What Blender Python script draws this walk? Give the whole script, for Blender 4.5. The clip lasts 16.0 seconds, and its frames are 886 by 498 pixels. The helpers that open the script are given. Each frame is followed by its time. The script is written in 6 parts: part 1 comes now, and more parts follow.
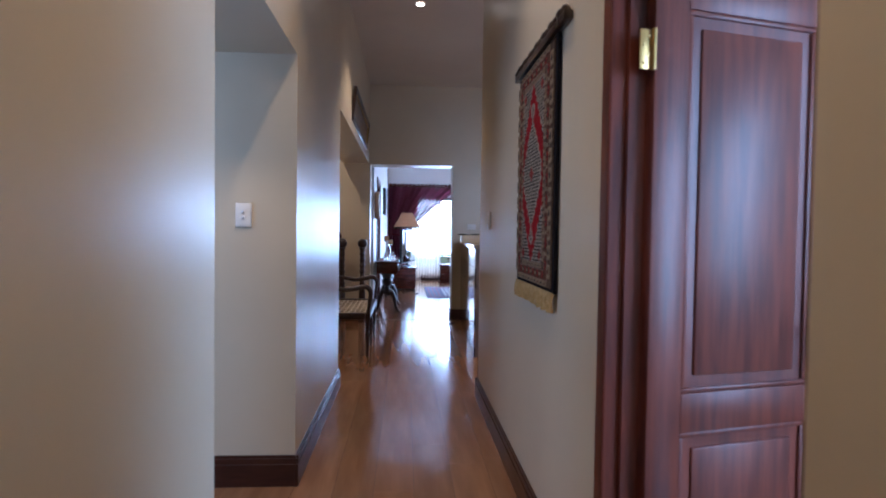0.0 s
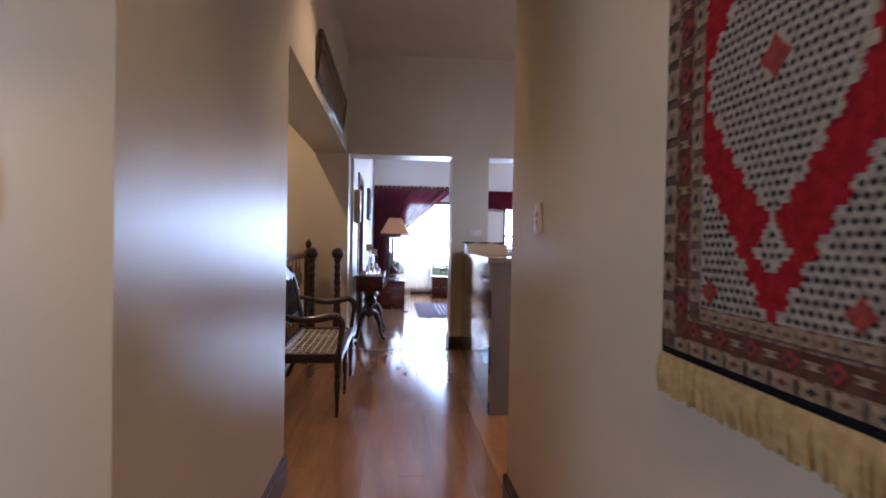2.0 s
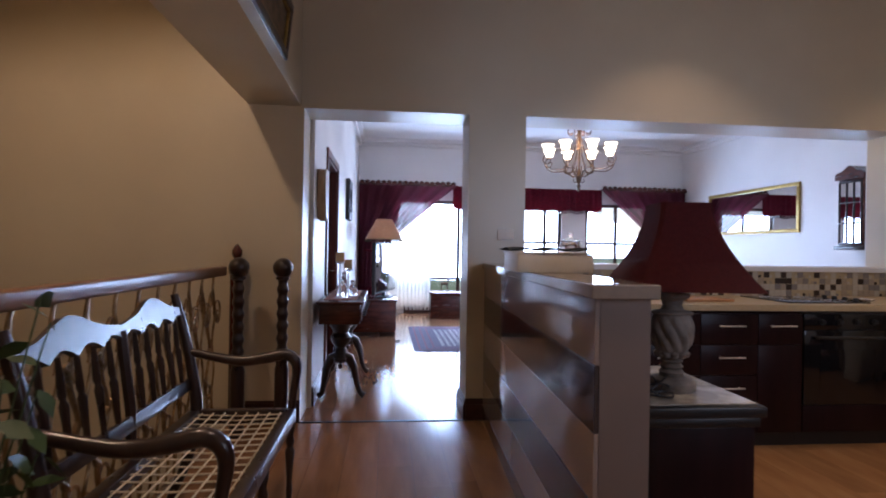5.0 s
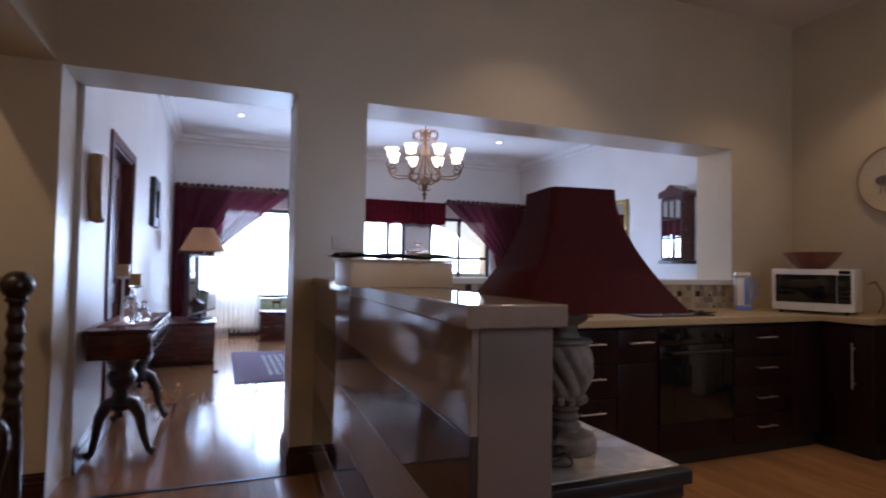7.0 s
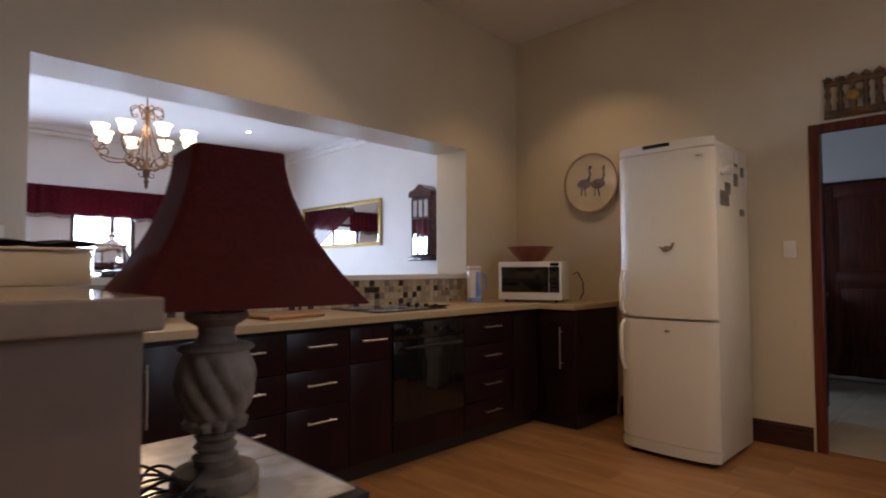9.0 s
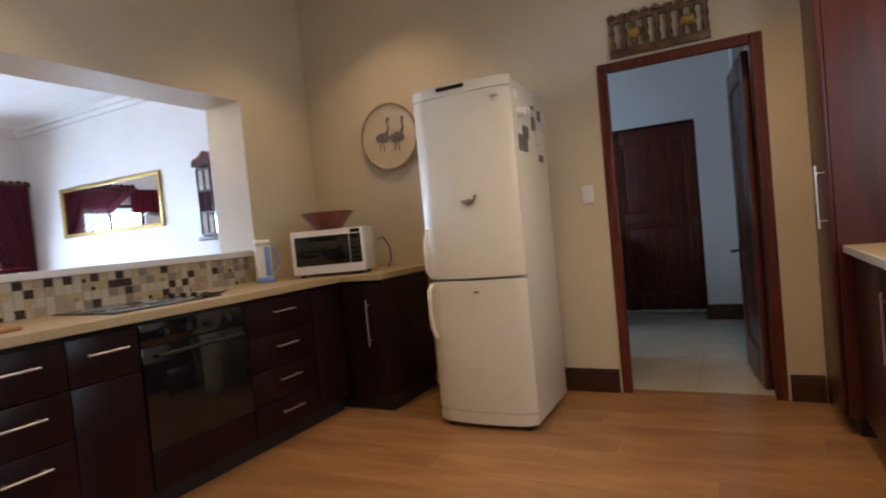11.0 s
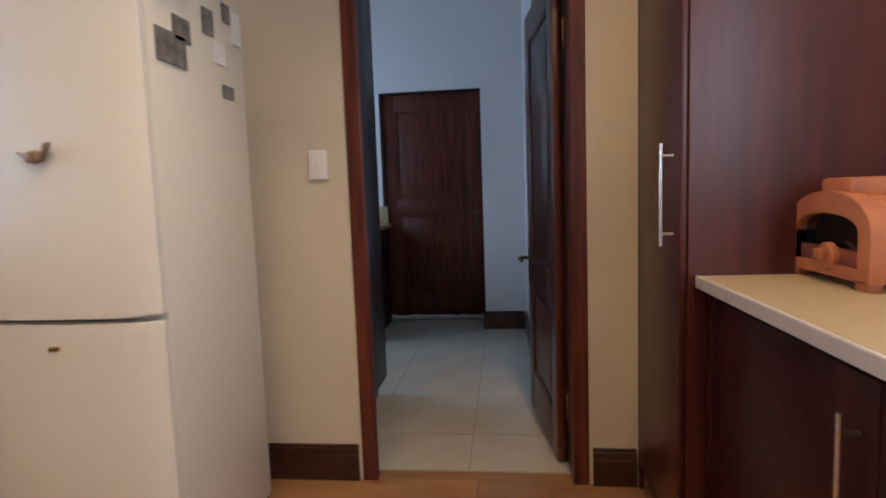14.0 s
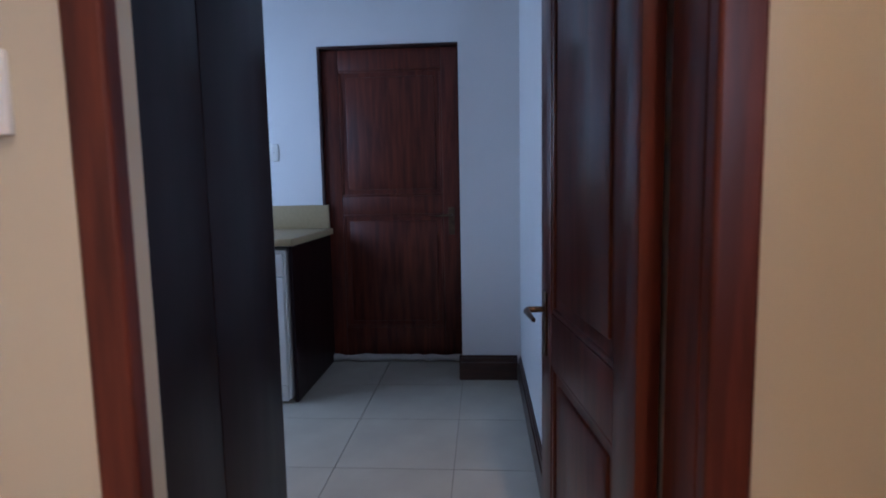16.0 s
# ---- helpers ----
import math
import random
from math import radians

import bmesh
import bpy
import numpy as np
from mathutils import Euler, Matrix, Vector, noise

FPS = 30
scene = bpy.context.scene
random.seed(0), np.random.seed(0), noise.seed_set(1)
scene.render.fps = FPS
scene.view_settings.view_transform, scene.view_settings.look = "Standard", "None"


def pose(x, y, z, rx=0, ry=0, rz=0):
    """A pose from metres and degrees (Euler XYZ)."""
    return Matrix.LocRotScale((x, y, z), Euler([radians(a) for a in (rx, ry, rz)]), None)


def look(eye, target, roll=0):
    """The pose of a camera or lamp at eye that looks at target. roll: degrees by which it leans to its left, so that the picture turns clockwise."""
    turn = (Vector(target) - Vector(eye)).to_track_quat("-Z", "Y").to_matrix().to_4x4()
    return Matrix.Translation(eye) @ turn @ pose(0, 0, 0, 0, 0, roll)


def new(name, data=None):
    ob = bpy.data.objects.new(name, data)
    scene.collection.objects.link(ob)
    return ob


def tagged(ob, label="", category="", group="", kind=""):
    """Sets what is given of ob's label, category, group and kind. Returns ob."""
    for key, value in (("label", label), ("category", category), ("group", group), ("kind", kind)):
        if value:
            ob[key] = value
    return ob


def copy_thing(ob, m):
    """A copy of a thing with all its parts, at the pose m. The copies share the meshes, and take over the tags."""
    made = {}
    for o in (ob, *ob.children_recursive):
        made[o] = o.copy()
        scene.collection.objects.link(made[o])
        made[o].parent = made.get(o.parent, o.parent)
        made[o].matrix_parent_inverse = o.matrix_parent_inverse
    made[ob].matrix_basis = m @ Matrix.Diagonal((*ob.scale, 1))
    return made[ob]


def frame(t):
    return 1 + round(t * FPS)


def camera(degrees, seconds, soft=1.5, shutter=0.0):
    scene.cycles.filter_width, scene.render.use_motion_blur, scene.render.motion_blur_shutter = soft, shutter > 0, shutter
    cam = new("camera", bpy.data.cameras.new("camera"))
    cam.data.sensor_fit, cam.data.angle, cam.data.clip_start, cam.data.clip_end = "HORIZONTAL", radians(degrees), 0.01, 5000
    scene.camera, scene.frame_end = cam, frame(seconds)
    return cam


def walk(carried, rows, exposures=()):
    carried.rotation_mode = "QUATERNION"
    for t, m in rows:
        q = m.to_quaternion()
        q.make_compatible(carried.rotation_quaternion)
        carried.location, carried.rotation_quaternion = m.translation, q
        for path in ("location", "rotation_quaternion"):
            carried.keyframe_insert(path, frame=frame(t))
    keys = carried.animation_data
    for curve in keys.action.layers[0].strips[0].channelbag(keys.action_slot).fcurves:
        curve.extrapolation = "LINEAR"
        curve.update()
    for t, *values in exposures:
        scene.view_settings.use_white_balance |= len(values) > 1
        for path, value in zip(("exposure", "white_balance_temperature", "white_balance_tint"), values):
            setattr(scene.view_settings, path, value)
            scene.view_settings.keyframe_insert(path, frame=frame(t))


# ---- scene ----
cam = camera(77.1, 16.0, soft=1.9, shutter=0.4)
PATH = [
    (0, (-0.205, -0.668, 1.239), (-0.071, 1.327, 1.181), 0.8),
    (1, (-0.222, 0.157, 1.244), (-0.068, 2.15, 1.202), 1.0),
    (1.5, (-0.211, 0.533, 1.228), (-0.045, 2.525, 1.195), 0.9),
    (2, (-0.195, 0.934, 1.23), (-0.019, 2.926, 1.203), 1.0),
    (3, (-0.14, 1.709, 1.254), (0.03, 3.702, 1.237), 0.7),
    (5.5, (-0.101, 3.545, 1.212), (0.124, 5.532, 1.223), 1.1),
    (6, (-0.036, 3.734, 1.216), (0.3, 5.705, 1.239), 0.9),
    (6.5, (0.01, 3.834, 1.208), (0.521, 5.767, 1.248), 0.7),
    (7, (0.066, 3.915, 1.188), (0.805, 5.772, 1.256), 0.9),
    (7.5, (0.106, 3.934, 1.188), (1.077, 5.681, 1.273), 0.8),
    (8, (0.176, 3.943, 1.188), (1.374, 5.542, 1.292), 0.3),
    (8.5, (0.273, 3.986, 1.17), (1.593, 5.485, 1.276), -0.0),
    (9, (0.413, 4.037, 1.156), (1.829, 5.447, 1.233), -0.2),
    (9.5, (0.534, 4.064, 1.145), (2.043, 5.376, 1.189), -0.6),
    (11.8, (1.268, 4.273, 1.12), (3.148, 4.941, 0.984), -3.1),
    (12, (1.344, 4.289, 1.103), (3.245, 4.89, 0.951), -1.6),
    (12.5, (1.523, 4.302, 1.091), (3.468, 4.736, 0.92), -2.0),
    (13, (1.789, 4.304, 1.128), (3.752, 4.641, 0.943), -2.0),
    (13.5, (2.113, 4.28, 1.134), (4.081, 4.58, 0.941), -2.0),
    (14, (2.467, 4.279, 1.155), (4.445, 4.499, 0.959), -2.0),
    (14.5, (2.82, 4.279, 1.166), (4.803, 4.448, 0.962), -1.9),
    (15, (3.21, 4.299, 1.165), (5.192, 4.456, 0.952), -2.0),
    (15.5, (3.55, 4.299, 1.168), (5.532, 4.456, 0.949), -1.8),
    (16, (3.866, 4.321, 1.142), (5.85, 4.463, 0.932), -1.1),
]
EXPOSURES = [(0.0, 0.45, 5150, 20), (1.0, 0.42, 5950, 25), (2.0, 0.52, 5900, 25), (3.0, 0.47, 5800, 22), (5.5, 0.14, 5850, 25), (6.5, -0.02, 5950, 25), (8.0, -0.14, 6250, 23), (9.0, 0.1, 6750, 22), (9.5, 0.26, 6800, 20), (12.0, 1.13, 6000, 14), (13.0, 1.28, 5900, 14), (14.0, 1.2, 5900, 17), (15.5, 1.3, 5750, 21), (16.0, 1.3, 5300, 21)]
walk(cam, [(t, look(eye, target, roll)) for t, eye, target, roll in PATH], EXPOSURES)

# ---- light ----
world = bpy.data.worlds.new("sky")
scene.world = world
world.use_nodes = True
wn = world.node_tree.nodes
sky = wn.new("ShaderNodeTexSky")
sky.sky_type, sky.sun_disc = "NISHITA", False
sky.sun_elevation, sky.sun_rotation = radians(52), radians(25)
world.node_tree.links.new(sky.outputs[0], wn["Background"].inputs[0])
wn["Background"].inputs[1].default_value = 0.12


def lamp(name, kind, energy, colour, m, **more):
    data = bpy.data.lights.new(name, kind)
    data.energy, data.color = energy, colour
    if "size" in more:
        if kind == "AREA":
            data.shape, data.size, data.size_y = "RECTANGLE", more["size"][0], more["size"][1]
        else:
            data.shadow_soft_size = more["size"]
    if "cone" in more:
        data.spot_size, data.spot_blend = radians(more["cone"]), more.get("blend", 0.5)
    if "angle" in more:
        data.angle = radians(more["angle"])
    ob = new(name, data)
    ob.matrix_world = m
    return ob


DAY = (0.54, 0.755, 1.0)
DAY_SOFT = (0.80, 0.90, 1.0)
WARM = (1.0, 0.72, 0.42)
lamp("sun", "SUN", 2.5, (1.0, 0.95, 0.86), look((0, 0, 0), (-0.25, -0.55, -0.85)), angle=0.5)
# sky light entering by the window openings
lamp("window_light", "AREA", 150, DAY, look((0.95, 13.9, 1.35), (0.95, 7, 1.0)), size=(1.75, 1.45))
lamp("window_light", "AREA", 110, DAY, look((3.6, 13.9, 1.55), (3.4, 7, 1.1)), size=(2.4, 0.9))
lamp("window_light", "AREA", 11, DAY_SOFT, look((2.25, 3.1, 1.7), (2.25, 6, 1.2)), size=(1.4, 0.95))
lamp("window_light", "AREA", 10.5, DAY, look((6.3, 6.85, 1.6), (6.3, 4, 1.0)), size=(1.2, 1.0))
# added daylight for the side room and the passage, which have no window
lamp("window_light", "AREA", 215, DAY, look((3.0, -0.6, 1.5), (0.4, 0.2, 1.2)), size=(2.4, 1.9))
lamp("window_light", "AREA", 15, DAY, look((-2.6, 0.9, 1.5), (-0.7, 1.4, 1.2)), size=(1.0, 1.2))
# landing spot is added; other hall and kitchen spots are placed for brightness
SPOTS = [(0.27, 12.12, 3.262, 16), (4.28, 12.07, 3.262, 16), (1.95, 6.50, 3.28, 21), (2.45, 5.0, 3.28, 36), (3.85, 6.3, 3.28, 23), (3.3, 3.85, 3.28, 52), (-0.17, 1.3, 3.28, 38), (-0.1, -0.3, 3.28, 46), (-0.1, 4.4, 3.28, 52), (-1.0, 1.5, 2.065, 10)]
for sx, sy, sz, power in SPOTS:
    if power:
        lamp("downlight_beam", "SPOT", power, WARM, look((sx, sy, sz - 0.03), (sx, sy + 0.001, 0)), size=0.03, cone=105, blend=0.6)
# added fill without a fixture, brightens the stairwell wall and railing
lamp("stair_light", "SPOT", 50, WARM, look((-1.6, 5.4, 3.25), (-1.6, 5.6, 0)), size=0.04, cone=150, blend=0.4)


lamp("chandelier_light", "POINT", 28, WARM, pose(2.12, 9.65, 2.50), size=0.12)


# ---- materials ----
def mat(name, colour, rough=0.5, metal=0.0, second=None, scale=8.0, stretch=(1, 1, 1), bump=0.0, bump_scale=60.0, mix=(0.35, 0.65), coat=0.0, spec=0.5, island=0.0, random_tint=0.0, rough_var=0.08, knots=0.0):
    m = bpy.data.materials.new(name)
    m.use_nodes = True
    n, l = m.node_tree.nodes, m.node_tree.links
    b = n["Principled BSDF"]
    b.inputs["Roughness"].default_value, b.inputs["Metallic"].default_value = rough, metal
    b.inputs["Specular IOR Level"].default_value = spec
    b.inputs["Coat Weight"].default_value = coat
    b.inputs["Coat Roughness"].default_value = 0.18
    tc = n.new("ShaderNodeTexCoord")
    mp = n.new("ShaderNodeMapping")
    mp.inputs["Scale"].default_value = stretch
    l.new(tc.outputs["Object"], mp.inputs["Vector"])
    nz = n.new("ShaderNodeTexNoise")
    nz.inputs["Scale"].default_value, nz.inputs["Detail"].default_value = scale, 6
    l.new(mp.outputs[0], nz.inputs["Vector"])
    ramp = n.new("ShaderNodeValToRGB")
    second = second or tuple(c * 0.86 for c in colour)
    ramp.color_ramp.elements[0].position, ramp.color_ramp.elements[1].position = mix
    ramp.color_ramp.elements[0].color, ramp.color_ramp.elements[1].color = (*second, 1), (*colour, 1)
    l.new(nz.outputs["Fac"], ramp.inputs[0])
    out = ramp.outputs[0]
    if knots:
        geo, km, vor, kr, kx = n.new("ShaderNodeNewGeometry"), n.new("ShaderNodeMapping"), n.new("ShaderNodeTexVoronoi"), n.new("ShaderNodeValToRGB"), n.new("ShaderNodeMixRGB")
        km.inputs["Scale"].default_value = (2.4, 1.1, 1.0)
        vor.inputs["Scale"].default_value = 1.0
        kr.color_ramp.elements[0].position, kr.color_ramp.elements[1].position = 0.012, 0.075
        kr.color_ramp.elements[0].color, kr.color_ramp.elements[1].color = (knots, knots, knots, 1), (0, 0, 0, 1)
        kx.inputs[2].default_value = (0.075, 0.032, 0.014, 1)
        l.new(geo.outputs["Position"], km.inputs["Vector"])
        l.new(km.outputs[0], vor.inputs["Vector"])
        l.new(vor.outputs["Distance"], kr.inputs[0])
        l.new(kr.outputs[0], kx.inputs[0])
        l.new(out, kx.inputs[1])
        out = kx.outputs[0]
    if random_tint:
        info = n.new("ShaderNodeObjectInfo")
        hsv = n.new("ShaderNodeHueSaturation")
        mr = n.new("ShaderNodeMapRange")
        mr.inputs["To Min"].default_value, mr.inputs["To Max"].default_value = 1 - random_tint, 1 + random_tint
        l.new(info.outputs["Random"], mr.inputs["Value"])
        l.new(mr.outputs[0], hsv.inputs["Value"])
        l.new(out, hsv.inputs["Color"])
        out = hsv.outputs[0]
    l.new(out, b.inputs["Base Color"])
    n2 = n.new("ShaderNodeTexNoise")
    n2.inputs["Scale"].default_value, n2.inputs["Detail"].default_value = scale * 0.35 + 1, 3
    l.new(mp.outputs[0], n2.inputs["Vector"])
    mr2 = n.new("ShaderNodeMapRange")
    mr2.inputs["To Min"].default_value, mr2.inputs["To Max"].default_value = max(0.02, rough - rough_var), min(1, rough + rough_var)
    l.new(n2.outputs["Fac"], mr2.inputs["Value"])
    l.new(mr2.outputs[0], b.inputs["Roughness"])
    if bump:
        n3 = n.new("ShaderNodeTexNoise")
        n3.inputs["Scale"].default_value, n3.inputs["Detail"].default_value = bump_scale, 4
        l.new(mp.outputs[0], n3.inputs["Vector"])
        bp = n.new("ShaderNodeBump")
        bp.inputs["Strength"].default_value, bp.inputs["Distance"].default_value = bump, 0.004
        l.new(n3.outputs["Fac"], bp.inputs["Height"])
        l.new(bp.outputs[0], b.inputs["Normal"])
    return m


def glass(name, tint=(1, 1, 1), rough=0.0):
    m = mat(name, tint, rough, spec=0.5, second=tint, rough_var=0.0)
    m.node_tree.nodes["Principled BSDF"].inputs["Transmission Weight"].default_value = 1.0
    m.node_tree.nodes["Principled BSDF"].inputs["IOR"].default_value = 1.45
    return m


def glow(name, colour, strength):
    m = mat(name, colour, 0.4)
    b = m.node_tree.nodes["Principled BSDF"]
    b.inputs["Emission Color"].default_value, b.inputs["Emission Strength"].default_value = (*colour, 1), strength
    return m


def sheer(name, colour, clear, shine=0.5):
    m = mat(name, colour, 0.9, scale=25, bump=0.3)
    n, l = m.node_tree.nodes, m.node_tree.links
    tr, tl, mx, mx2 = n.new("ShaderNodeBsdfTransparent"), n.new("ShaderNodeBsdfTranslucent"), n.new("ShaderNodeMixShader"), n.new("ShaderNodeMixShader")
    tl.inputs[0].default_value = (*colour, 1)
    mx.inputs[0].default_value, mx2.inputs[0].default_value = shine, clear
    l.new(n["Principled BSDF"].outputs[0], mx.inputs[1])
    l.new(tl.outputs[0], mx.inputs[2])
    l.new(mx.outputs[0], mx2.inputs[1])
    l.new(tr.outputs[0], mx2.inputs[2])
    l.new(mx2.outputs[0], n["Material Output"].inputs[0])
    return m


M_WALL = mat("wall_paint", (0.61, 0.53, 0.39), 0.34, second=(0.57, 0.49, 0.36), scale=1.6, bump=0.06, bump_scale=55, rough_var=0.06)
M_WALL_WHITE = mat("pale_wall_paint", (0.74, 0.72, 0.70), 0.45, second=(0.70, 0.68, 0.665), scale=1.6, bump=0.06, bump_scale=55)
M_CEIL = mat("ceiling_paint", (0.68, 0.62, 0.54), 0.8, second=(0.63, 0.57, 0.5), scale=1.2, bump=0.05)
M_CEIL_WHITE = mat("white_ceiling_paint", (0.76, 0.75, 0.74), 0.8, second=(0.72, 0.71, 0.7), scale=1.2, bump=0.05)
M_PLANK = mat("laminate_plank", (0.31, 0.16, 0.08), 0.13, second=(0.22, 0.105, 0.05), scale=3.0, stretch=(5.0, 0.6, 5), bump=0.015, bump_scale=18, random_tint=0.10, mix=(0.3, 0.75), rough_var=0.04)
M_PLANK_X = mat("laminate_plank_kitchen", (0.40, 0.21, 0.09), 0.26, second=(0.28, 0.135, 0.056), scale=2.2, stretch=(4.0, 0.9, 4), bump=0.02, bump_scale=18, random_tint=0.12, knots=0.8, mix=(0.3, 0.75), rough_var=0.04)
M_GAP = mat("dark_joint", (0.03, 0.02, 0.015), 0.7)
M_TILE = mat("cream_tile", (0.52, 0.47, 0.38), 0.16, second=(0.47, 0.42, 0.34), scale=4, random_tint=0.03)
M_GROUT = mat("grout", (0.25, 0.22, 0.18), 0.9)
M_MAHOG = mat("mahogany", (0.14, 0.032, 0.017), 0.42, second=(0.065, 0.015, 0.010), scale=5, stretch=(7, 7, 0.6), bump=0.08, bump_scale=25, coat=0.05, spec=0.32)
M_MAHOG_GLOSS = mat("varnished_mahogany", (0.13, 0.030, 0.018), 0.33, second=(0.065, 0.015, 0.011), scale=5, stretch=(7, 7, 0.6), bump=0.06, bump_scale=25, coat=0.15)
M_SKIRT = mat("dark_skirting", (0.055, 0.018, 0.011), 0.32, second=(0.03, 0.01, 0.007), scale=6, stretch=(1, 1, 6), coat=0.2)
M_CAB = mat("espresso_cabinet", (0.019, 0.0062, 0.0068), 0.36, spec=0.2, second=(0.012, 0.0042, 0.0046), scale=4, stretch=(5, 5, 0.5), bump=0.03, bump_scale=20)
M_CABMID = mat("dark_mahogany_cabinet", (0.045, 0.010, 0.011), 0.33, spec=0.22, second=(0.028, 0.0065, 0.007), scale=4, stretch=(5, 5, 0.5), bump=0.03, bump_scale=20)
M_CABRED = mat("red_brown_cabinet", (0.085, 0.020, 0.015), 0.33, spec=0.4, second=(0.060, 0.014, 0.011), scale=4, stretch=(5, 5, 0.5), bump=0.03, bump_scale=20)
M_DARKWOOD = mat("dark_turned_wood", (0.026, 0.011, 0.008), 0.30, second=(0.014, 0.006, 0.005), scale=7, stretch=(4, 4, 0.8), coat=0.4)
M_REDWOOD = mat("red_wood", (0.10, 0.022, 0.015), 0.25, second=(0.05, 0.012, 0.009), scale=6, stretch=(1, 5, 5), coat=0.3)
M_COUNTER = mat("sand_countertop", (0.42, 0.32, 0.18), 0.42, second=(0.375, 0.285, 0.155), scale=60, spec=0.35)
M_EDGE = mat("pale_counter_edge", (0.50, 0.45, 0.40), 0.35, second=(0.46, 0.41, 0.36), scale=60)
M_CAP = mat("polished_taupe_stone", (0.27, 0.225, 0.19), 0.07, second=(0.24, 0.20, 0.17), scale=30, rough_var=0.02)
M_TAUPE = mat("taupe_paint", (0.21, 0.165, 0.145), 0.4, second=(0.19, 0.15, 0.13), scale=3, bump=0.03)
M_GLOSS = mat("gloss_taupe_panel", (0.29, 0.24, 0.22), 0.06, second=(0.27, 0.22, 0.20), scale=2, rough_var=0.015, spec=0.85)
M_GLOSS_DARK = mat("gloss_dark_board", (0.045, 0.033, 0.034), 0.07, second=(0.033, 0.024, 0.025), scale=3, stretch=(1, 0.5, 8), rough_var=0.02, spec=0.7)
M_WHITE = mat("white_enamel", (0.70, 0.65, 0.54), 0.34, second=(0.69, 0.64, 0.53), scale=2, bump=0.015, bump_scale=140, rough_var=0.03)
M_PLASTIC = mat("white_plastic", (0.78, 0.75, 0.70), 0.35, second=(0.74, 0.71, 0.66), scale=10)
M_BLACK = mat("black_glass", (0.008, 0.008, 0.009), 0.08, second=(0.006, 0.006, 0.007), spec=0.6)
M_BLACKM = mat("black_satin", (0.015, 0.014, 0.014), 0.4)
M_STEEL = mat("brushed_steel", (0.76, 0.75, 0.74), 0.36, metal=1.0, second=(0.66, 0.66, 0.65), scale=30, stretch=(1, 1, 8))
M_BRASS = mat("brass", (0.55, 0.38, 0.14), 0.35, metal=1.0, second=(0.42, 0.28, 0.1), scale=12)
M_BRONZE = mat("bronze_iron", (0.15, 0.095, 0.055), 0.45, metal=0.7, second=(0.07, 0.045, 0.03), scale=14)
M_RAILIRON = mat("gilded_iron", (0.36, 0.24, 0.12), 0.42, metal=0.7, second=(0.16, 0.10, 0.05), scale=18)
M_TANWOOD = mat("tan_handrail_wood", (0.24, 0.12, 0.065), 0.3, second=(0.16, 0.075, 0.04), scale=5, stretch=(5, 0.6, 5), coat=0.25)
M_SHADE = mat("maroon_shade_fabric", (0.085, 0.010, 0.012), 0.75, second=(0.065, 0.008, 0.010), scale=120, bump=0.25, bump_scale=300, spec=0.2)
M_STONE = mat("carved_greywash_wood", (0.26, 0.21, 0.17), 0.7, second=(0.11, 0.085, 0.065), scale=14, bump=0.5, bump_scale=40)
M_TERRA = mat("terracotta", (0.46, 0.155, 0.055), 0.5, second=(0.34, 0.10, 0.04), scale=9, bump=0.12, bump_scale=50)
M_BOWL = mat("red_clay_bowl", (0.22, 0.055, 0.03), 0.4, second=(0.13, 0.032, 0.02), scale=10, bump=0.1)
M_CURTAIN = mat("crimson_curtain", (0.17, 0.009, 0.024), 0.7, second=(0.11, 0.006, 0.017), scale=30, bump=0.2, spec=0.2)
M_SHEER_RED = sheer("sheer_red_curtain", (0.15, 0.024, 0.045), 0.06, 0.2)
M_LACE = sheer("white_lace_curtain", (0.85, 0.82, 0.76), 0.25)
M_WINFRAME = mat("dark_window_frame", (0.05, 0.025, 0.015), 0.4)
M_GLASS = glass("window_glass")
M_CLEAR = glass("clear_glass")
M_MIRROR = mat("mirror", (0.85, 0.86, 0.87), 0.02, metal=1.0, second=(0.85, 0.86, 0.87), rough_var=0.0)
M_GOLD = mat("gilt_frame", (0.45, 0.30, 0.09), 0.4, metal=0.6, second=(0.3, 0.19, 0.05), scale=25, bump=0.3)
M_CREAM = mat("cream_fabric_shade", (0.58, 0.33, 0.18), 0.8, second=(0.50, 0.28, 0.15), scale=60, bump=0.1)
M_WAX = mat("cream_wax", (0.66, 0.42, 0.2), 0.5)
M_CANE = mat("pale_cane", (0.70, 0.62, 0.46), 0.5, second=(0.55, 0.46, 0.32), scale=40)
M_LEAF = mat("green_leaf", (0.05, 0.10, 0.03), 0.5, second=(0.03, 0.06, 0.02))
M_GROUND = mat("lawn", (0.10, 0.16, 0.05), 0.9, second=(0.06, 0.10, 0.03), scale=3)
M_BULB = glow("frosted_lit_glass", (1.0, 0.80, 0.52), 5.0)
M_SPOTGLOW = glow("downlight_lens", (1.0, 0.85, 0.62), 25.0)


# ---- building helpers ----
def B():
    return bmesh.new()


def box(bm, x0, y0, z0, x1, y1, z1, bevel=0.0, seg=2):
    r = bmesh.ops.create_cube(bm, size=1.0)
    m = Matrix.Translation(((x0 + x1) / 2, (y0 + y1) / 2, (z0 + z1) / 2)) @ Matrix.Diagonal((abs(x1 - x0), abs(y1 - y0), abs(z1 - z0), 1))
    bmesh.ops.transform(bm, matrix=m, verts=r["verts"])
    if bevel:
        es = list({e for v in r["verts"] for e in v.link_edges})
        bmesh.ops.bevel(bm, geom=es, offset=bevel, segments=seg, profile=0.5, affect="EDGES")
    return bm


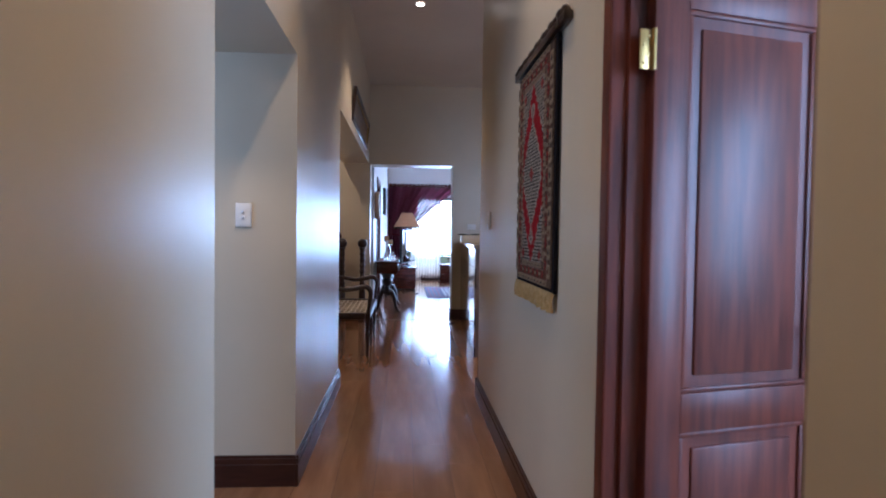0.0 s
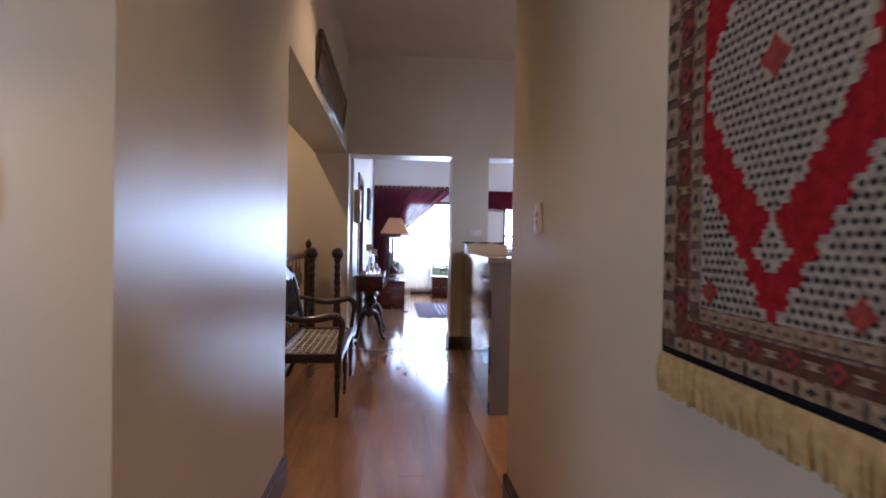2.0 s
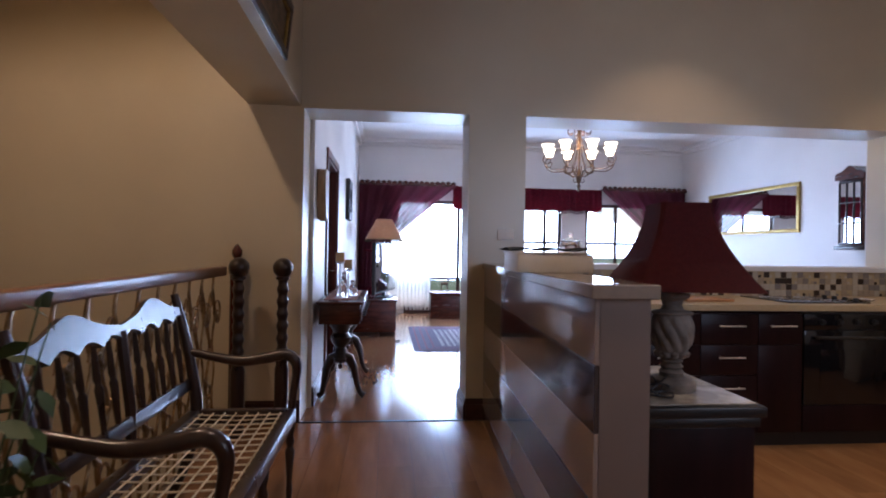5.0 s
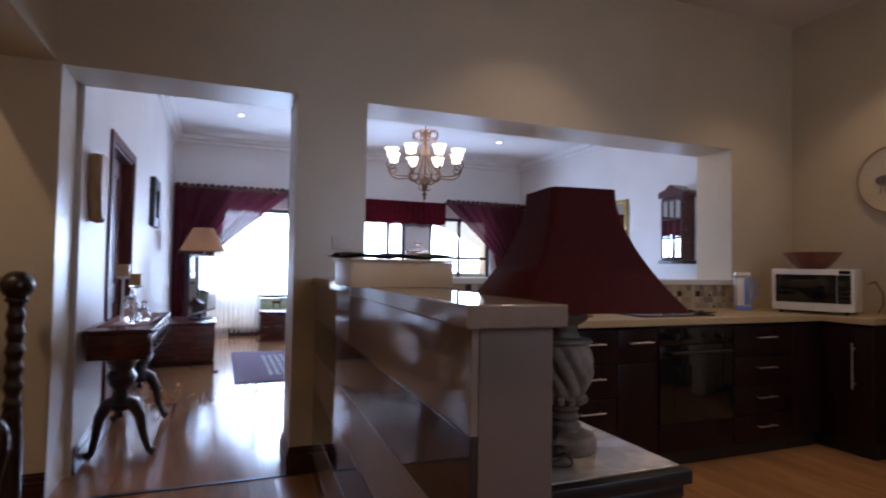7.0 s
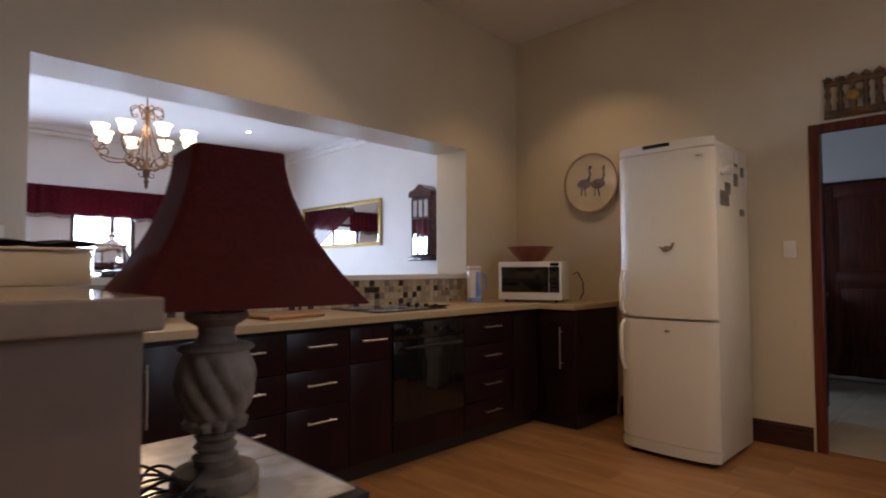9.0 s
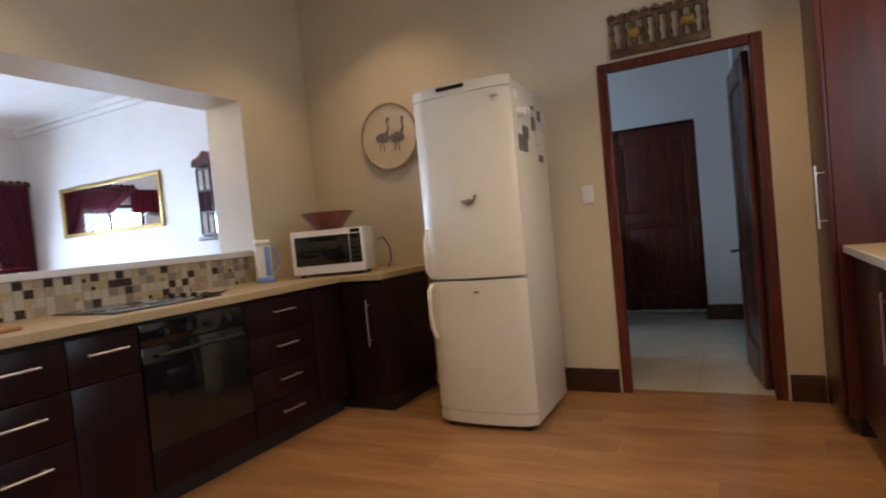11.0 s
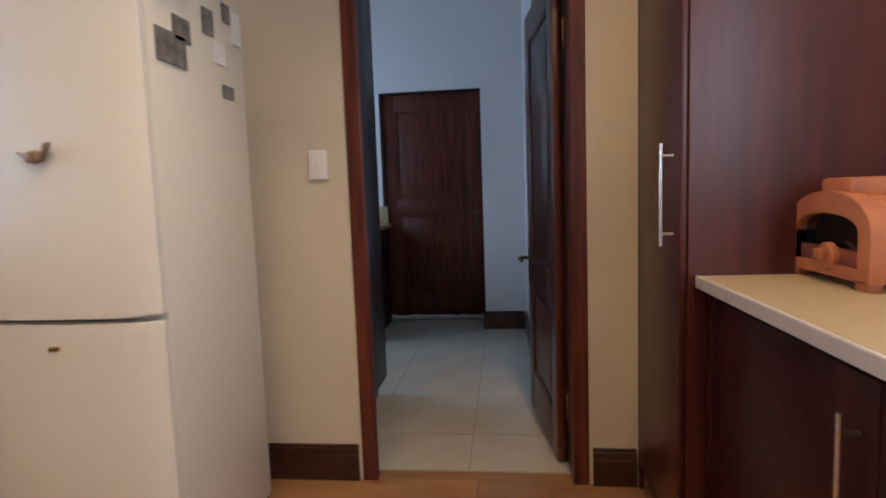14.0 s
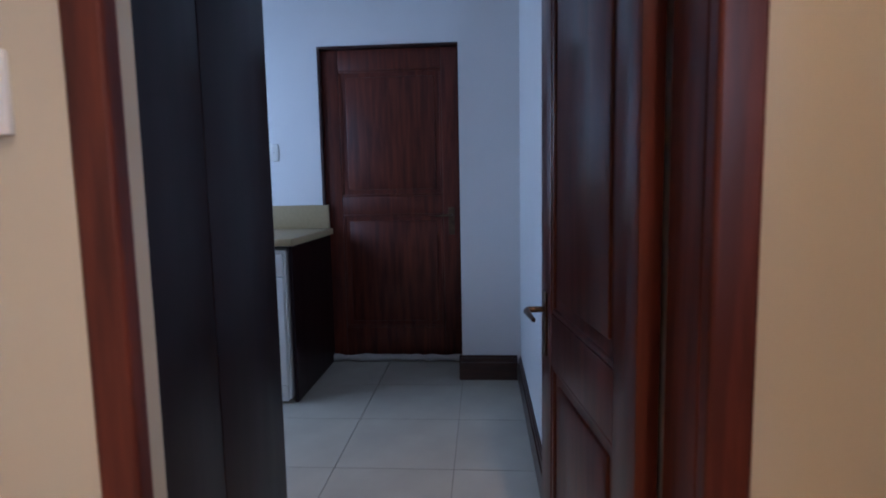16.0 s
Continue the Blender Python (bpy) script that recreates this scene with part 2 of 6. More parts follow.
def lathe(bm, profile, seg=24, m=None, ring=False):
    """Turned body round z: profile of (radius, z)."""
    m = m or Matrix()
    rings = []
    for r, z in profile:
        rings.append([bm.verts.new(m @ Vector((max(r, 1e-4) * math.cos(2 * math.pi * k / seg), max(r, 1e-4) * math.sin(2 * math.pi * k / seg), z))) for k in range(seg)])
    for a, b in zip(rings, rings[1:]):
        for k in range(seg):
            bm.faces.new((a[k], a[(k + 1) % seg], b[(k + 1) % seg], b[k]))
    if ring:
        a, b = rings[-1], rings[0]
        for k in range(seg):
            bm.faces.new((a[k], a[(k + 1) % seg], b[(k + 1) % seg], b[k]))
        return bm
    bm.faces.new(rings[0][::-1])
    bm.faces.new(rings[-1])
    return bm


def tube(bm, pts, r, seg=8, taper=1.0):
    """A rod along points; r may be a list of radii."""
    pts = [Vector(p) for p in pts]
    n = len(pts)
    rings = []
    side = None
    for i, p in enumerate(pts):
        d = (pts[min(i + 1, n - 1)] - pts[max(i - 1, 0)]).normalized()
        if side is None:
            side = d.orthogonal().normalized()
        side = (side - d * side.dot(d)).normalized()
        up = d.cross(side)
        rr = r[i] if isinstance(r, (list, tuple)) else r * (1 + (taper - 1) * i / max(1, n - 1))
        rings.append([bm.verts.new(p + side * (rr * math.cos(2 * math.pi * k / seg)) + up * (rr * math.sin(2 * math.pi * k / seg))) for k in range(seg)])
    for a, b in zip(rings, rings[1:]):
        for k in range(seg):
            bm.faces.new((a[k], a[(k + 1) % seg], b[(k + 1) % seg], b[k]))
    bm.faces.new(rings[0][::-1])
    bm.faces.new(rings[-1])
    return bm


def flowing(pts, radii, n=5):
    """Points and radii of a rod bent smoothly through the given ones."""
    p = [Vector(q) for q in pts]
    out, rr = [], []
    for i in range(len(p) - 1):
        a, b, c, d = p[max(i - 1, 0)], p[i], p[i + 1], p[min(i + 2, len(p) - 1)]
        for k in range(n):
            t = k / n
            out.append(0.5 * (2 * b + (c - a) * t + (2 * a - 5 * b + 4 * c - d) * t * t + (3 * b - a - 3 * c + d) * t ** 3))
            rr.append(radii[i] + (radii[i + 1] - radii[i]) * t)
    return out + [p[-1]], rr + [radii[-1]]


def plate(bm, outline, depth, m=None):
    """A flat outline in x, z pushed along y by depth."""
    m = m or Matrix()
    a = [bm.verts.new(m @ Vector((x, 0, z))) for x, z in outline]
    b = [bm.verts.new(m @ Vector((x, depth, z))) for x, z in outline]
    bm.faces.new(a)
    bm.faces.new(b[::-1])
    for i in range(len(a)):
        j = (i + 1) % len(a)
        bm.faces.new((a[j], a[i], b[i], b[j]))
    return bm


def sheet(bm, nu, nv, f, thick=0.0):
    """A grid sheet of f(u, v), u and v from 0 to 1, with a back face when thick."""
    g = [[bm.verts.new(f(i / nu, j / nv)) for j in range(nv + 1)] for i in range(nu + 1)]
    fs = []
    for i in range(nu):
        for j in range(nv):
            fs.append(bm.faces.new((g[i][j], g[i + 1][j], g[i + 1][j + 1], g[i][j + 1])))
    if thick:
        bmesh.ops.solidify(bm, geom=fs, thickness=thick)
    return bm


def mesh_of(name, bm, material, smooth=False):
    bmesh.ops.recalc_face_normals(bm, faces=bm.faces)
    me = bpy.data.meshes.new(name)
    bm.to_mesh(me)
    bm.free()
    me.materials.append(material)
    if smooth:
        me.polygons.foreach_set("use_smooth", [True] * len(me.polygons))
        me.set_sharp_from_angle(angle=radians(38))
    return me


def part(name, bm, material, parent=None, label="", smooth=True):
    ob = new(name, mesh_of(name, bm, material, smooth))
    if parent is not None:
        ob.parent = parent
    if label:
        ob["label"] = label
    return ob


def thing(name, m=None, label="", category="", group="", kind=""):
    """An Empty at a thing's base."""
    ob = new(name)
    ob.empty_display_size = 0.1
    ob.matrix_world = m or Matrix()
    return tagged(ob, label, category, group, kind)


def solid(name, bm, material, label="", category="", group="", kind="", smooth=False, m=None):
    """A thing or piece of the setting of one mesh."""
    ob = part(name, bm, material, None, smooth=smooth)
    if m is not None:
        ob.matrix_world = m
    return tagged(ob, label, category, group, kind)


def structure(name, boxes, material, label="", category="wall"):
    bm = B()
    for b in boxes:
        box(bm, *b)
    return solid(name, bm, material, label, category, kind="structure")


# ---- structure ----
CEIL, LCEIL, HEAD = 3.30, 3.28, 2.19
T = 0.15
# never in view: added to block sun and sky above the ceilings
structure("roof_slab", [(-3.6, -2.8, 3.50, 8.2, 14.6, 3.65)], M_CEIL, "unseen slab above the ceilings, added to keep sky light out", "roof")
# floors
floor = structure("floor", [(-0.73, -2.3, -0.25, 0.38, 7.2, -0.006), (-3.2, -2.3, -0.25, -0.73, 3.77, -0.006), (0.38, -2.3, -0.25, 4.68, 7.2, -0.006), (-1.2, 3.77, -0.25, -0.73, 7.2, -0.006)], M_GAP, "warm brown laminate plank floor with satin sheen", "floor")
floor_living = structure("floor_living", [(-0.9, 7.2, -0.25, 6.0, 14.1, -0.006)], M_GAP, "glossy brown laminate floor of the living room", "floor")
floor_scullery = structure("floor_scullery", [(4.68, 3.9, -0.25, 7.9, 7.1, -0.006)], M_GROUT, "cream glazed tile floor of the scullery", "floor")
threshold = solid("threshold", box(B(), -0.70, 7.185, -0.006, 0.46, 7.215, 0.005, 0.002), M_BLACKM, "thin dark threshold strip between two floors", "threshold", kind="structure")
# ceilings
structure("ceiling", [(-3.2, -2.3, CEIL, 4.6, 7.22, CEIL + 0.12)], M_CEIL, "plain cream painted ceiling", "ceiling")
structure("ceiling_living", [(-0.9, 7.57, LCEIL, 6.0, 14.1, LCEIL + 0.12)], M_CEIL_WHITE, "white painted living room ceiling", "ceiling")
structure("ceiling_scullery", [(4.752, 3.9, 3.0, 7.9, 7.1, 3.12)], M_CEIL_WHITE, "white painted scullery ceiling", "ceiling")
# wall between the hall or kitchen and the living room, with doorway and serving hatch
structure("wall_north", [(-3.2, 7.22, -2.8, -0.71, 7.57, CEIL), (-0.71, 7.22, HEAD, 0.455, 7.57, CEIL), (0.455, 7.22, 0, 0.87, 7.57, CEIL),
                         (0.87, 7.22, HEAD, 3.89, 7.57, CEIL), (0.87, 7.22, 0, 3.89, 7.57, 1.09), (3.89, 7.22, 0, 6.0, 7.57, CEIL)], M_WALL, "cream painted wall with a doorway and a wide serving hatch")
structure("hatch_sill", [(0.87, 7.20, 1.09, 3.885, 7.60, 1.125)], M_WALL_WHITE, "pale painted sill of the serving hatch", "sill")
structure("wall_living_lining", [(-0.71, 7.571, HEAD, 5.7, 7.585, LCEIL), (0.46, 7.571, 0, 0.865, 7.585, HEAD), (0.865, 7.571, 0, 5.7, 7.585, 1.09), (3.895, 7.571, 1.09, 5.7, 7.585, HEAD)], M_WALL_WHITE, "pale painted inner face of the living room wall")
# hall, west side
structure("wall_hall_west", [(-0.88, -2.3, 0, -0.73, 0.90, CEIL), (-1.19, 0.90, 2.08, -0.73, 2.05, CEIL), (-0.88, 2.28, 0, -0.73, 3.77, CEIL), (-1.19, 2.05, 0, -0.73, 2.28, CEIL)], M_WALL, "cream painted hall wall with a passage opening")
structure("beam_hall", [(-1.09, 3.77, 2.2, -0.73, 7.22, CEIL)], M_WALL, "cream painted beam over the stair landing", "beam")
structure("wall_stair_south", [(-3.2, 3.62, -2.8, -0.881, 3.77, CEIL)], M_WALL, "cream painted stairwell wall")
structure("wall_stair_west", [(-2.95, 3.77, -2.8, -2.8, 7.22, CEIL)], M_WALL, "cream painted stairwell wall")
structure("floor_stair_below", [(-2.95, 3.77, -2.9, -0.7, 7.22, -2.8)], M_TILE, "tiled floor at the foot of the stairwell", "floor")
structure("wall_stair_east", [(-1.2, 3.77, -2.8, -1.1, 7.22, -0.25)], M_WALL, "cream painted stairwell wall under the landing")
ob = structure("wall_passage", [(-0.9, -0.08, 0, 0.9, 0.08, CEIL)], M_WALL, "cream painted wall of the side passage")
ob.matrix_world = pose(-2.0, 3.12, 0, 0, 0, -34)
ob = solid("baseboard", box(B(), -0.88, -0.095, 0, 0.88, -0.081, 0.15, 0.004), M_SKIRT, "dark stained wooden baseboard", "baseboard", kind="structure")
ob.matrix_world = pose(-2.0, 3.12, 0, 0, 0, -34)
structure("wall_passage_west", [(-3.2, -2.3, 0, -3.05, 3.62, CEIL)], M_WALL, "cream painted wall of the side passage")
structure("wall_south", [(-3.2, -2.45, 0, 3.2, -2.3, CEIL)], M_WALL, "cream painted end wall of the hall")
# hall, east side, with the doorway
structure("wall_hall_east", [(0.35, -2.3, 0, 0.52, 0.06, CEIL), (0.35, 0.06, 2.06, 0.52, 0.87, CEIL), (0.35, 0.87, 0, 0.52, 3.48, CEIL)], M_WALL, "cream painted hall wall with a doorway")
structure("wall_side_room", [(3.05, -2.3, 0, 3.2, 3.05, CEIL)], M_WALL_WHITE, "pale wall of the side room")
# kitchen
structure("wall_kitchen_south", [(0.52, 2.995, 0, 1.5, 3.145, CEIL), (3.0, 2.995, 0, 4.6, 3.145, CEIL), (1.5, 2.995, 0, 3.0, 3.145, 1.2), (1.5, 2.995, 2.2, 3.0, 3.145, CEIL)], M_WALL_WHITE, "pale painted kitchen wall with a window")
structure("wall_kitchen_east", [(4.6, 2.99, 0, 4.75, 3.97, CEIL), (4.6, 3.97, 2.08, 4.75, 4.875, CEIL), (4.6, 4.875, 0, 4.75, 7.22, CEIL)], M_WALL, "cream painted kitchen wall with a doorway")
# scullery
structure("wall_scullery_lining", [(4.752, 4.08, 2.1, 4.762, 7.0, 3.0), (4.752, 4.89, 0, 4.762, 7.0, 2.1)], M_WALL_WHITE, "white painted scullery wall")
structure("wall_scullery_south", [(4.75, 3.93, 0, 5.7, 4.02, 3.0), (5.7, 3.93, 0, 7.8, 4.10, 3.0)], M_WALL_WHITE, "white painted scullery wall")
structure("wall_scullery_east", [(7.14, 4.08, 0, 7.65, 4.45, 3.0), (7.52, 4.45, 2.08, 7.65, 5.38, 3.0), (7.52, 5.38, 0, 7.65, 7.0, 3.0)], M_WALL_WHITE, "white painted scullery wall with a dark door")
structure("wall_scullery_north", [(4.75, 6.85, 0, 5.7, 7.0, 3.0), (6.9, 6.85, 0, 7.75, 7.0, 3.0), (5.7, 6.85, 0, 6.9, 7.0, 1.1), (5.7, 6.85, 2.1, 6.9, 7.0, 3.0)], M_WALL_WHITE, "white painted scullery wall with a window")
# living room
structure("wall_living_west", [(-0.83, 7.57, 0, -0.68, 8.45, LCEIL), (-0.83, 8.45, 2.06, -0.68, 9.45, LCEIL), (-0.83, 9.45, 0, -0.68, 13.8, LCEIL)], M_WALL_WHITE, "pale painted living room wall")
structure("wall_living_east", [(5.7, 7.57, 0, 5.85, 13.8, LCEIL)], M_WALL_WHITE, "pale painted living room wall")
structure("wall_living_north", [(-0.83, 13.8, 0, -0.3, 14.05, LCEIL), (-0.3, 13.8, 2.15, 5.0, 14.05, LCEIL), (1.8, 13.8, 0, 2.35, 14.05, 2.15), (3.24, 13.8, 0, 3.72, 14.05, 2.15), (5.0, 13.8, 0, 5.85, 14.05, LCEIL),
                                (-0.3, 13.8, 0, 1.8, 14.05, 0.2), (2.35, 13.8, 0, 3.24, 14.05, 0.85), (3.72, 13.8, 0, 5.0, 14.05, 0.85)], M_WALL_WHITE, "pale painted living room wall with three windows")
structure("wall_next_room", [(-2.3, 8.3, 0, -2.2, 9.7, 2.6), (-2.3, 8.2, 0, -0.83, 8.3, 2.6), (-2.3, 9.7, 0, -0.83, 9.8, 2.6), (-2.3, 8.2, 2.6, -0.83, 9.8, 2.7), (-2.3, 8.2, -0.1, -0.83, 9.8, 0)], M_WALL_WHITE, "pale room beyond the living room door")
ground = solid("ground", box(B(), -400, -400, -3.1, 400, 400, -3.0), M_GROUND, "green lawn outside", "ground", kind="structure")
# cornice of the living room
bm = B()
for x0, y0, x1, y1 in ((-0.68, 7.585, -0.56, 13.8), (5.58, 7.585, 5.7, 13.8), (-0.56, 13.68, 5.58, 13.8), (-0.56, 7.585, 5.58, 7.70)):
    box(bm, x0, y0, LCEIL - 0.07, x1, y1, LCEIL - 0.002)
for x0, y0, x1, y1 in ((-0.68, 7.585, -0.63, 13.8), (5.65, 7.585, 5.7, 13.8), (-0.63, 13.75, 5.65, 13.8), (-0.63, 7.585, 5.65, 7.635)):
    box(bm, x0, y0, LCEIL - 0.13, x1, y1, LCEIL - 0.072)
solid("trim", bm, M_CEIL_WHITE, "white plaster cornice", "cornice", kind="structure")


def skirting(x0, y0, x1, y1, side, h=0.15, material=M_SKIRT):
    """A stepped baseboard along a wall line; side is the way it stands off the wall."""
    bm = B()
    sx, sy = side
    for t, z0, z1 in ((0.018, 0, h * 0.72), (0.012, h * 0.72, h * 0.9), (0.007, h * 0.9, h)):
        xa, xb = sorted((x0, x1)) if not sx else sorted((x0, x0 + sx * t))
        ya, yb = sorted((y0, y1)) if not sy else sorted((y0, y0 + sy * t))
        box(bm, xa, ya, z0, xb, yb, z1, 0.0015, 1)
    return solid("baseboard", bm, material, "dark stained wooden baseboard", "baseboard", kind="structure")


for row in ((-0.73, -2.3, -0.73, 0.89, (1, 0)), (-0.73, 2.03, -0.73, 3.79, (1, 0)), (-1.19, 2.05, -0.712, 2.05, (0, -1)), (-0.88, 3.77, -0.73, 3.77, (0, 1)),
            (0.35, -2.3, 0.35, 0.06, (-1, 0)), (0.35, 0.885, 0.35, 3.498, (-1, 0)), (0.332, 3.48, 0.52, 3.48, (0, 1)), (0.457, 7.22, 0.868, 7.22, (0, -1)),
            (0.455, 7.20, 0.455, 7.585, (-1, 0)), (-0.68, 7.59, -0.68, 8.38, (1, 0)), (-0.68, 9.52, -0.68, 13.8, (1, 0)), (-0.66, 13.8, -0.3, 13.8, (0, -1)), (0.2, 13.8, 5.68, 13.8, (0, -1)), (5.7, 7.6, 5.7, 13.78, (-1, 0)),
            (4.6, 4.89, 4.6, 6.2, (-1, 0)), (4.6, 3.79, 4.6, 3.955, (-1, 0)), (7.14, 4.12, 7.14, 4.468, (-1, 0)), (5.71, 4.10, 7.12, 4.10, (0, 1)), (-1.08, 7.22, -0.71, 7.22, (0, -1))):
    skirting(*row)


# windows of the living room: frame, mullions and panes
def window(name, x0, x1, z0, z1, mull, transom, label):
    w = thing(name, pose(0, 0, 0), label, "window", kind="structure")
    bm = B()
    y0, y1 = 13.84, 13.89
    for a in (x0, x1 - 0.06):
        box(bm, a, y0, z0, a + 0.06, y1, z1, 0.004)
    for a in (z0, z1 - 0.06):
        box(bm, x0 + 0.06, y0, a, x1 - 0.06, y1, a + 0.06, 0.004)
    part("window_frame", bm, M_WINFRAME, w, smooth=False)
    xs = [x0 + 0.03] + list(mull) + [x1 - 0.03]
    for a in mull:
        part("mullion", box(B(), a - 0.03, y0 + 0.002, z0 + 0.06, a + 0.03, y1 - 0.002, z1 - 0.06, 0.004), M_WINFRAME, w, smooth=False)
    for a, b in zip(xs, xs[1:]):
        part("transom", box(B(), a + 0.03, y0 + 0.005, transom - 0.025, b - 0.03, y1 - 0.005, transom + 0.025, 0.004), M_WINFRAME, w, smooth=False)
        for c, d in ((z0 + 0.06, transom - 0.025), (transom + 0.025, z1 - 0.06)):
            p = part("pane", box(B(), a + 0.03, 13.862, c, b - 0.03, 13.868, d), M_GLASS, w, smooth=False)
            p.visible_shadow = False
    return w


window("window_1", -0.3, 1.8, 0.2, 2.15, (0.67, 1.23), 0.66, "tall dark framed window with bright daylight")
window("window_2", 2.35, 3.24, 0.85, 2.15, (2.92,), 1.38, "dark framed window with bright daylight")
window("window_3", 3.72, 5.0, 0.85, 2.15, (4.35,), 1.38, "dark framed window with bright daylight")


# door frames and leaves
def door_frame(name, x0, x1, y0, y1, h, w, label, set_back=0.0):
    """A lining and architraves round an opening in a wall that runs along y; set_back draws the first jamb into the reveal."""
    bm = B()
    for a, b in ((y0, y0 + w), (y1 - w, y1)):
        box(bm, x0 - 0.012 + (set_back if a == y0 else 0), a, 0, x1 + 0.012, b, h, 0.006)
    box(bm, x0 - 0.012, y0 + w + 0.0005, h - w, x1 + 0.012, y1 - w - 0.0005, h, 0.006)
    for a, b in ((y0 + w, y0 + w + 0.012), (y1 - w - 0.012, y1 - w)):
        if x1 - x0 < 0.1 or (set_back and a < y1 - 2 * w):
            continue
        box(bm, (x0 + x1) / 2 - 0.05, a, 0, (x0 + x1) / 2 + 0.01, b, h - w - 0.001, 0.003)
    return solid(name, bm, M_MAHOG, label, "door frame", kind="structure")


def panel_door(name, width, height, m, label, panels=2, mid0=0.86, mid1=1.0, lever=True, lever_z=0.96, hinge=True, material=None, side=1):
    """A framed and panelled leaf: hinge edge at the origin, leaf along +x, thickness along y."""
    material = material or M_MAHOG
    d = thing(name, m, label, "door", kind="structure")
    t, s = 0.04, 0.11
    part("stile", box(B(), 0, 0, 0, s, t, height, 0.004), material, d)
    part("stile", box(B(), width - s, 0, 0, width, t, height, 0.004), material, d)
    for a, b in ((0, 0.2), (mid0, mid1), (height - 0.13, height)):
        part("rail", box(B(), s, 0.001, a, width - s, t - 0.001, b, 0.003), material, d)
    cols = 2 if panels == 4 else 1
    if cols == 2:
        for a, b in ((0.2, mid0), (mid1, height - 0.13)):
            part("muntin", box(B(), width / 2 - 0.05, 0.002, a, width / 2 + 0.05, t - 0.002, b, 0.003), material, d)
    spans = [(s, width - s)] if cols == 1 else [(s, width / 2 - 0.05), (width / 2 + 0.05, width - s)]
    for a, b in ((0.2, mid0), (mid1, height - 0.13)):
        for c, e in spans:
            bm = box(B(), c, 0.013, a, e, t - 0.013, b)
            box(bm, c + 0.045, 0.006, a + 0.045, e - 0.045, t - 0.006, b - 0.045, 0.006, 2)
            for f0, f1 in (((c, a), (e, a + 0.014)), ((c, b - 0.014), (e, b)), ((c, a + 0.014), (c + 0.014, b - 0.014)), ((e - 0.014, a + 0.014), (e, b - 0.014))):
                box(bm, f0[0], 0.004, f0[1], f1[0], t - 0.004, f1[1], 0.004)
            part("panel", bm, material, d)
    if lever:
        for yy, sg in ((0, -1), (t, 1)):
            bm = box(B(), width - 0.075, min(yy, yy + sg * 0.006), lever_z - 0.13, width - 0.035, max(yy, yy + sg * 0.006), lever_z + 0.05, 0.002)
            hp = part("lock_plate", bm, M_BRONZE, d, "dull bronze lock plate")
            bm = B()
            tube(bm, [(width - 0.055, yy, lever_z), (width - 0.055, yy + sg * 0.05, lever_z), (width - 0.075, yy + sg * 0.058, lever_z), (width - 0.16, yy + sg * 0.056, lever_z - 0.005)], [0.009, 0.009, 0.009, 0.006], 8)
            part("door_handle", bm, M_BRONZE, hp, "dull bronze lever handle")
    if hinge:
        for z in (0.25, height - 0.25):
            bm = box(B(), -0.006, -0.004, z - 0.05, 0.03, 0.001, z + 0.05, 0.001)
            tube(bm, [(-0.006, -0.005, z - 0.052), (-0.006, -0.005, z + 0.052)], 0.007, 10)
            part("hinge", bm, M_BRASS, d, "polished brass hinge")
    return d


door_frame("door_frame_1", 0.35, 0.52, 0.06, 0.87, 2.06, 0.06, "dark mahogany door frame in the hall", set_back=0.1)
door_1 = panel_door("door_1", 0.66, 1.97, pose(0.442, 0.765, 0.008, 0, 0, 12.5), "open mahogany panelled door with brass hinge", mid0=0.69, mid1=0.80, hinge=False)
for z in (0.25, 1.72):
    bm = box(B(), -0.042, 0.005, z - 0.052, -0.004, 0.009, z + 0.052, 0.001)
    tube(bm, [(-0.004, 0.0, z - 0.054), (-0.004, 0.0, z + 0.054)], 0.007, 10)
    for k in range(4):
        lathe(bm, [(0.0, -0.001), (0.004, -0.001), (0.004, 0.002)], 8, Matrix.Translation((-0.03 + 0.014 * (k % 2), 0.004, z - 0.036 + 0.024 * k)) @ Matrix.Rotation(radians(90), 4, "X"))
    part("hinge", bm, M_BRASS, door_1, "polished brass hinge")
door_frame("door_frame_2", 4.6, 4.613, 3.97, 4.875, 2.08, 0.06, "reddish mahogany door frame in the kitchen")
solid("door_lining", box(B(), 4.6255, 3.971, 0, 4.762, 4.03, 2.08, 0.003), M_MAHOG, "reddish mahogany hinge jamb of the kitchen door", "door frame", kind="structure")
panel_door("door_2", 0.70, 2.02, pose(4.765, 4.035, 0.008, 0, 0, 6.5), "open reddish mahogany panelled door in the scullery", mid0=0.66, mid1=0.80, lever_z=0.80, material=M_MAHOG_GLOSS)
panel_door("door_3", 0.895, 2.04, pose(7.545, 5.363, 0.02, 0, 0, -90), "closed dark wooden panelled back door", panels=3, mid0=0.97, mid1=1.09, hinge=False)
bm = B()
for a, b in ((4.452, 4.467), (5.363, 5.378)):
    box(bm, 7.51, a, 0, 7.64, b, 2.078)
box(bm, 7.51, 4.467, 2.063, 7.64, 5.363, 2.078)
solid("door_frame_3", bm, M_SKIRT, "dark frame of the scullery back door", "door frame", kind="structure")
solid("door_3_backing", box(B(), 7.61, 4.467, 0, 7.625, 5.363, 2.063), M_SKIRT, "dark closed boarding behind the back door", "door", kind="structure")
bm = B()
for a, b in ((8.38, 8.45), (9.45, 9.52)):
    box(bm, -0.68, a, 0, -0.662, b, 2.13, 0.003)
    box(bm, -0.83, a + (0.07 if a < 9 else -0.02), 0, -0.68, b + (0.02 if a < 9 else -0.07), 2.06)
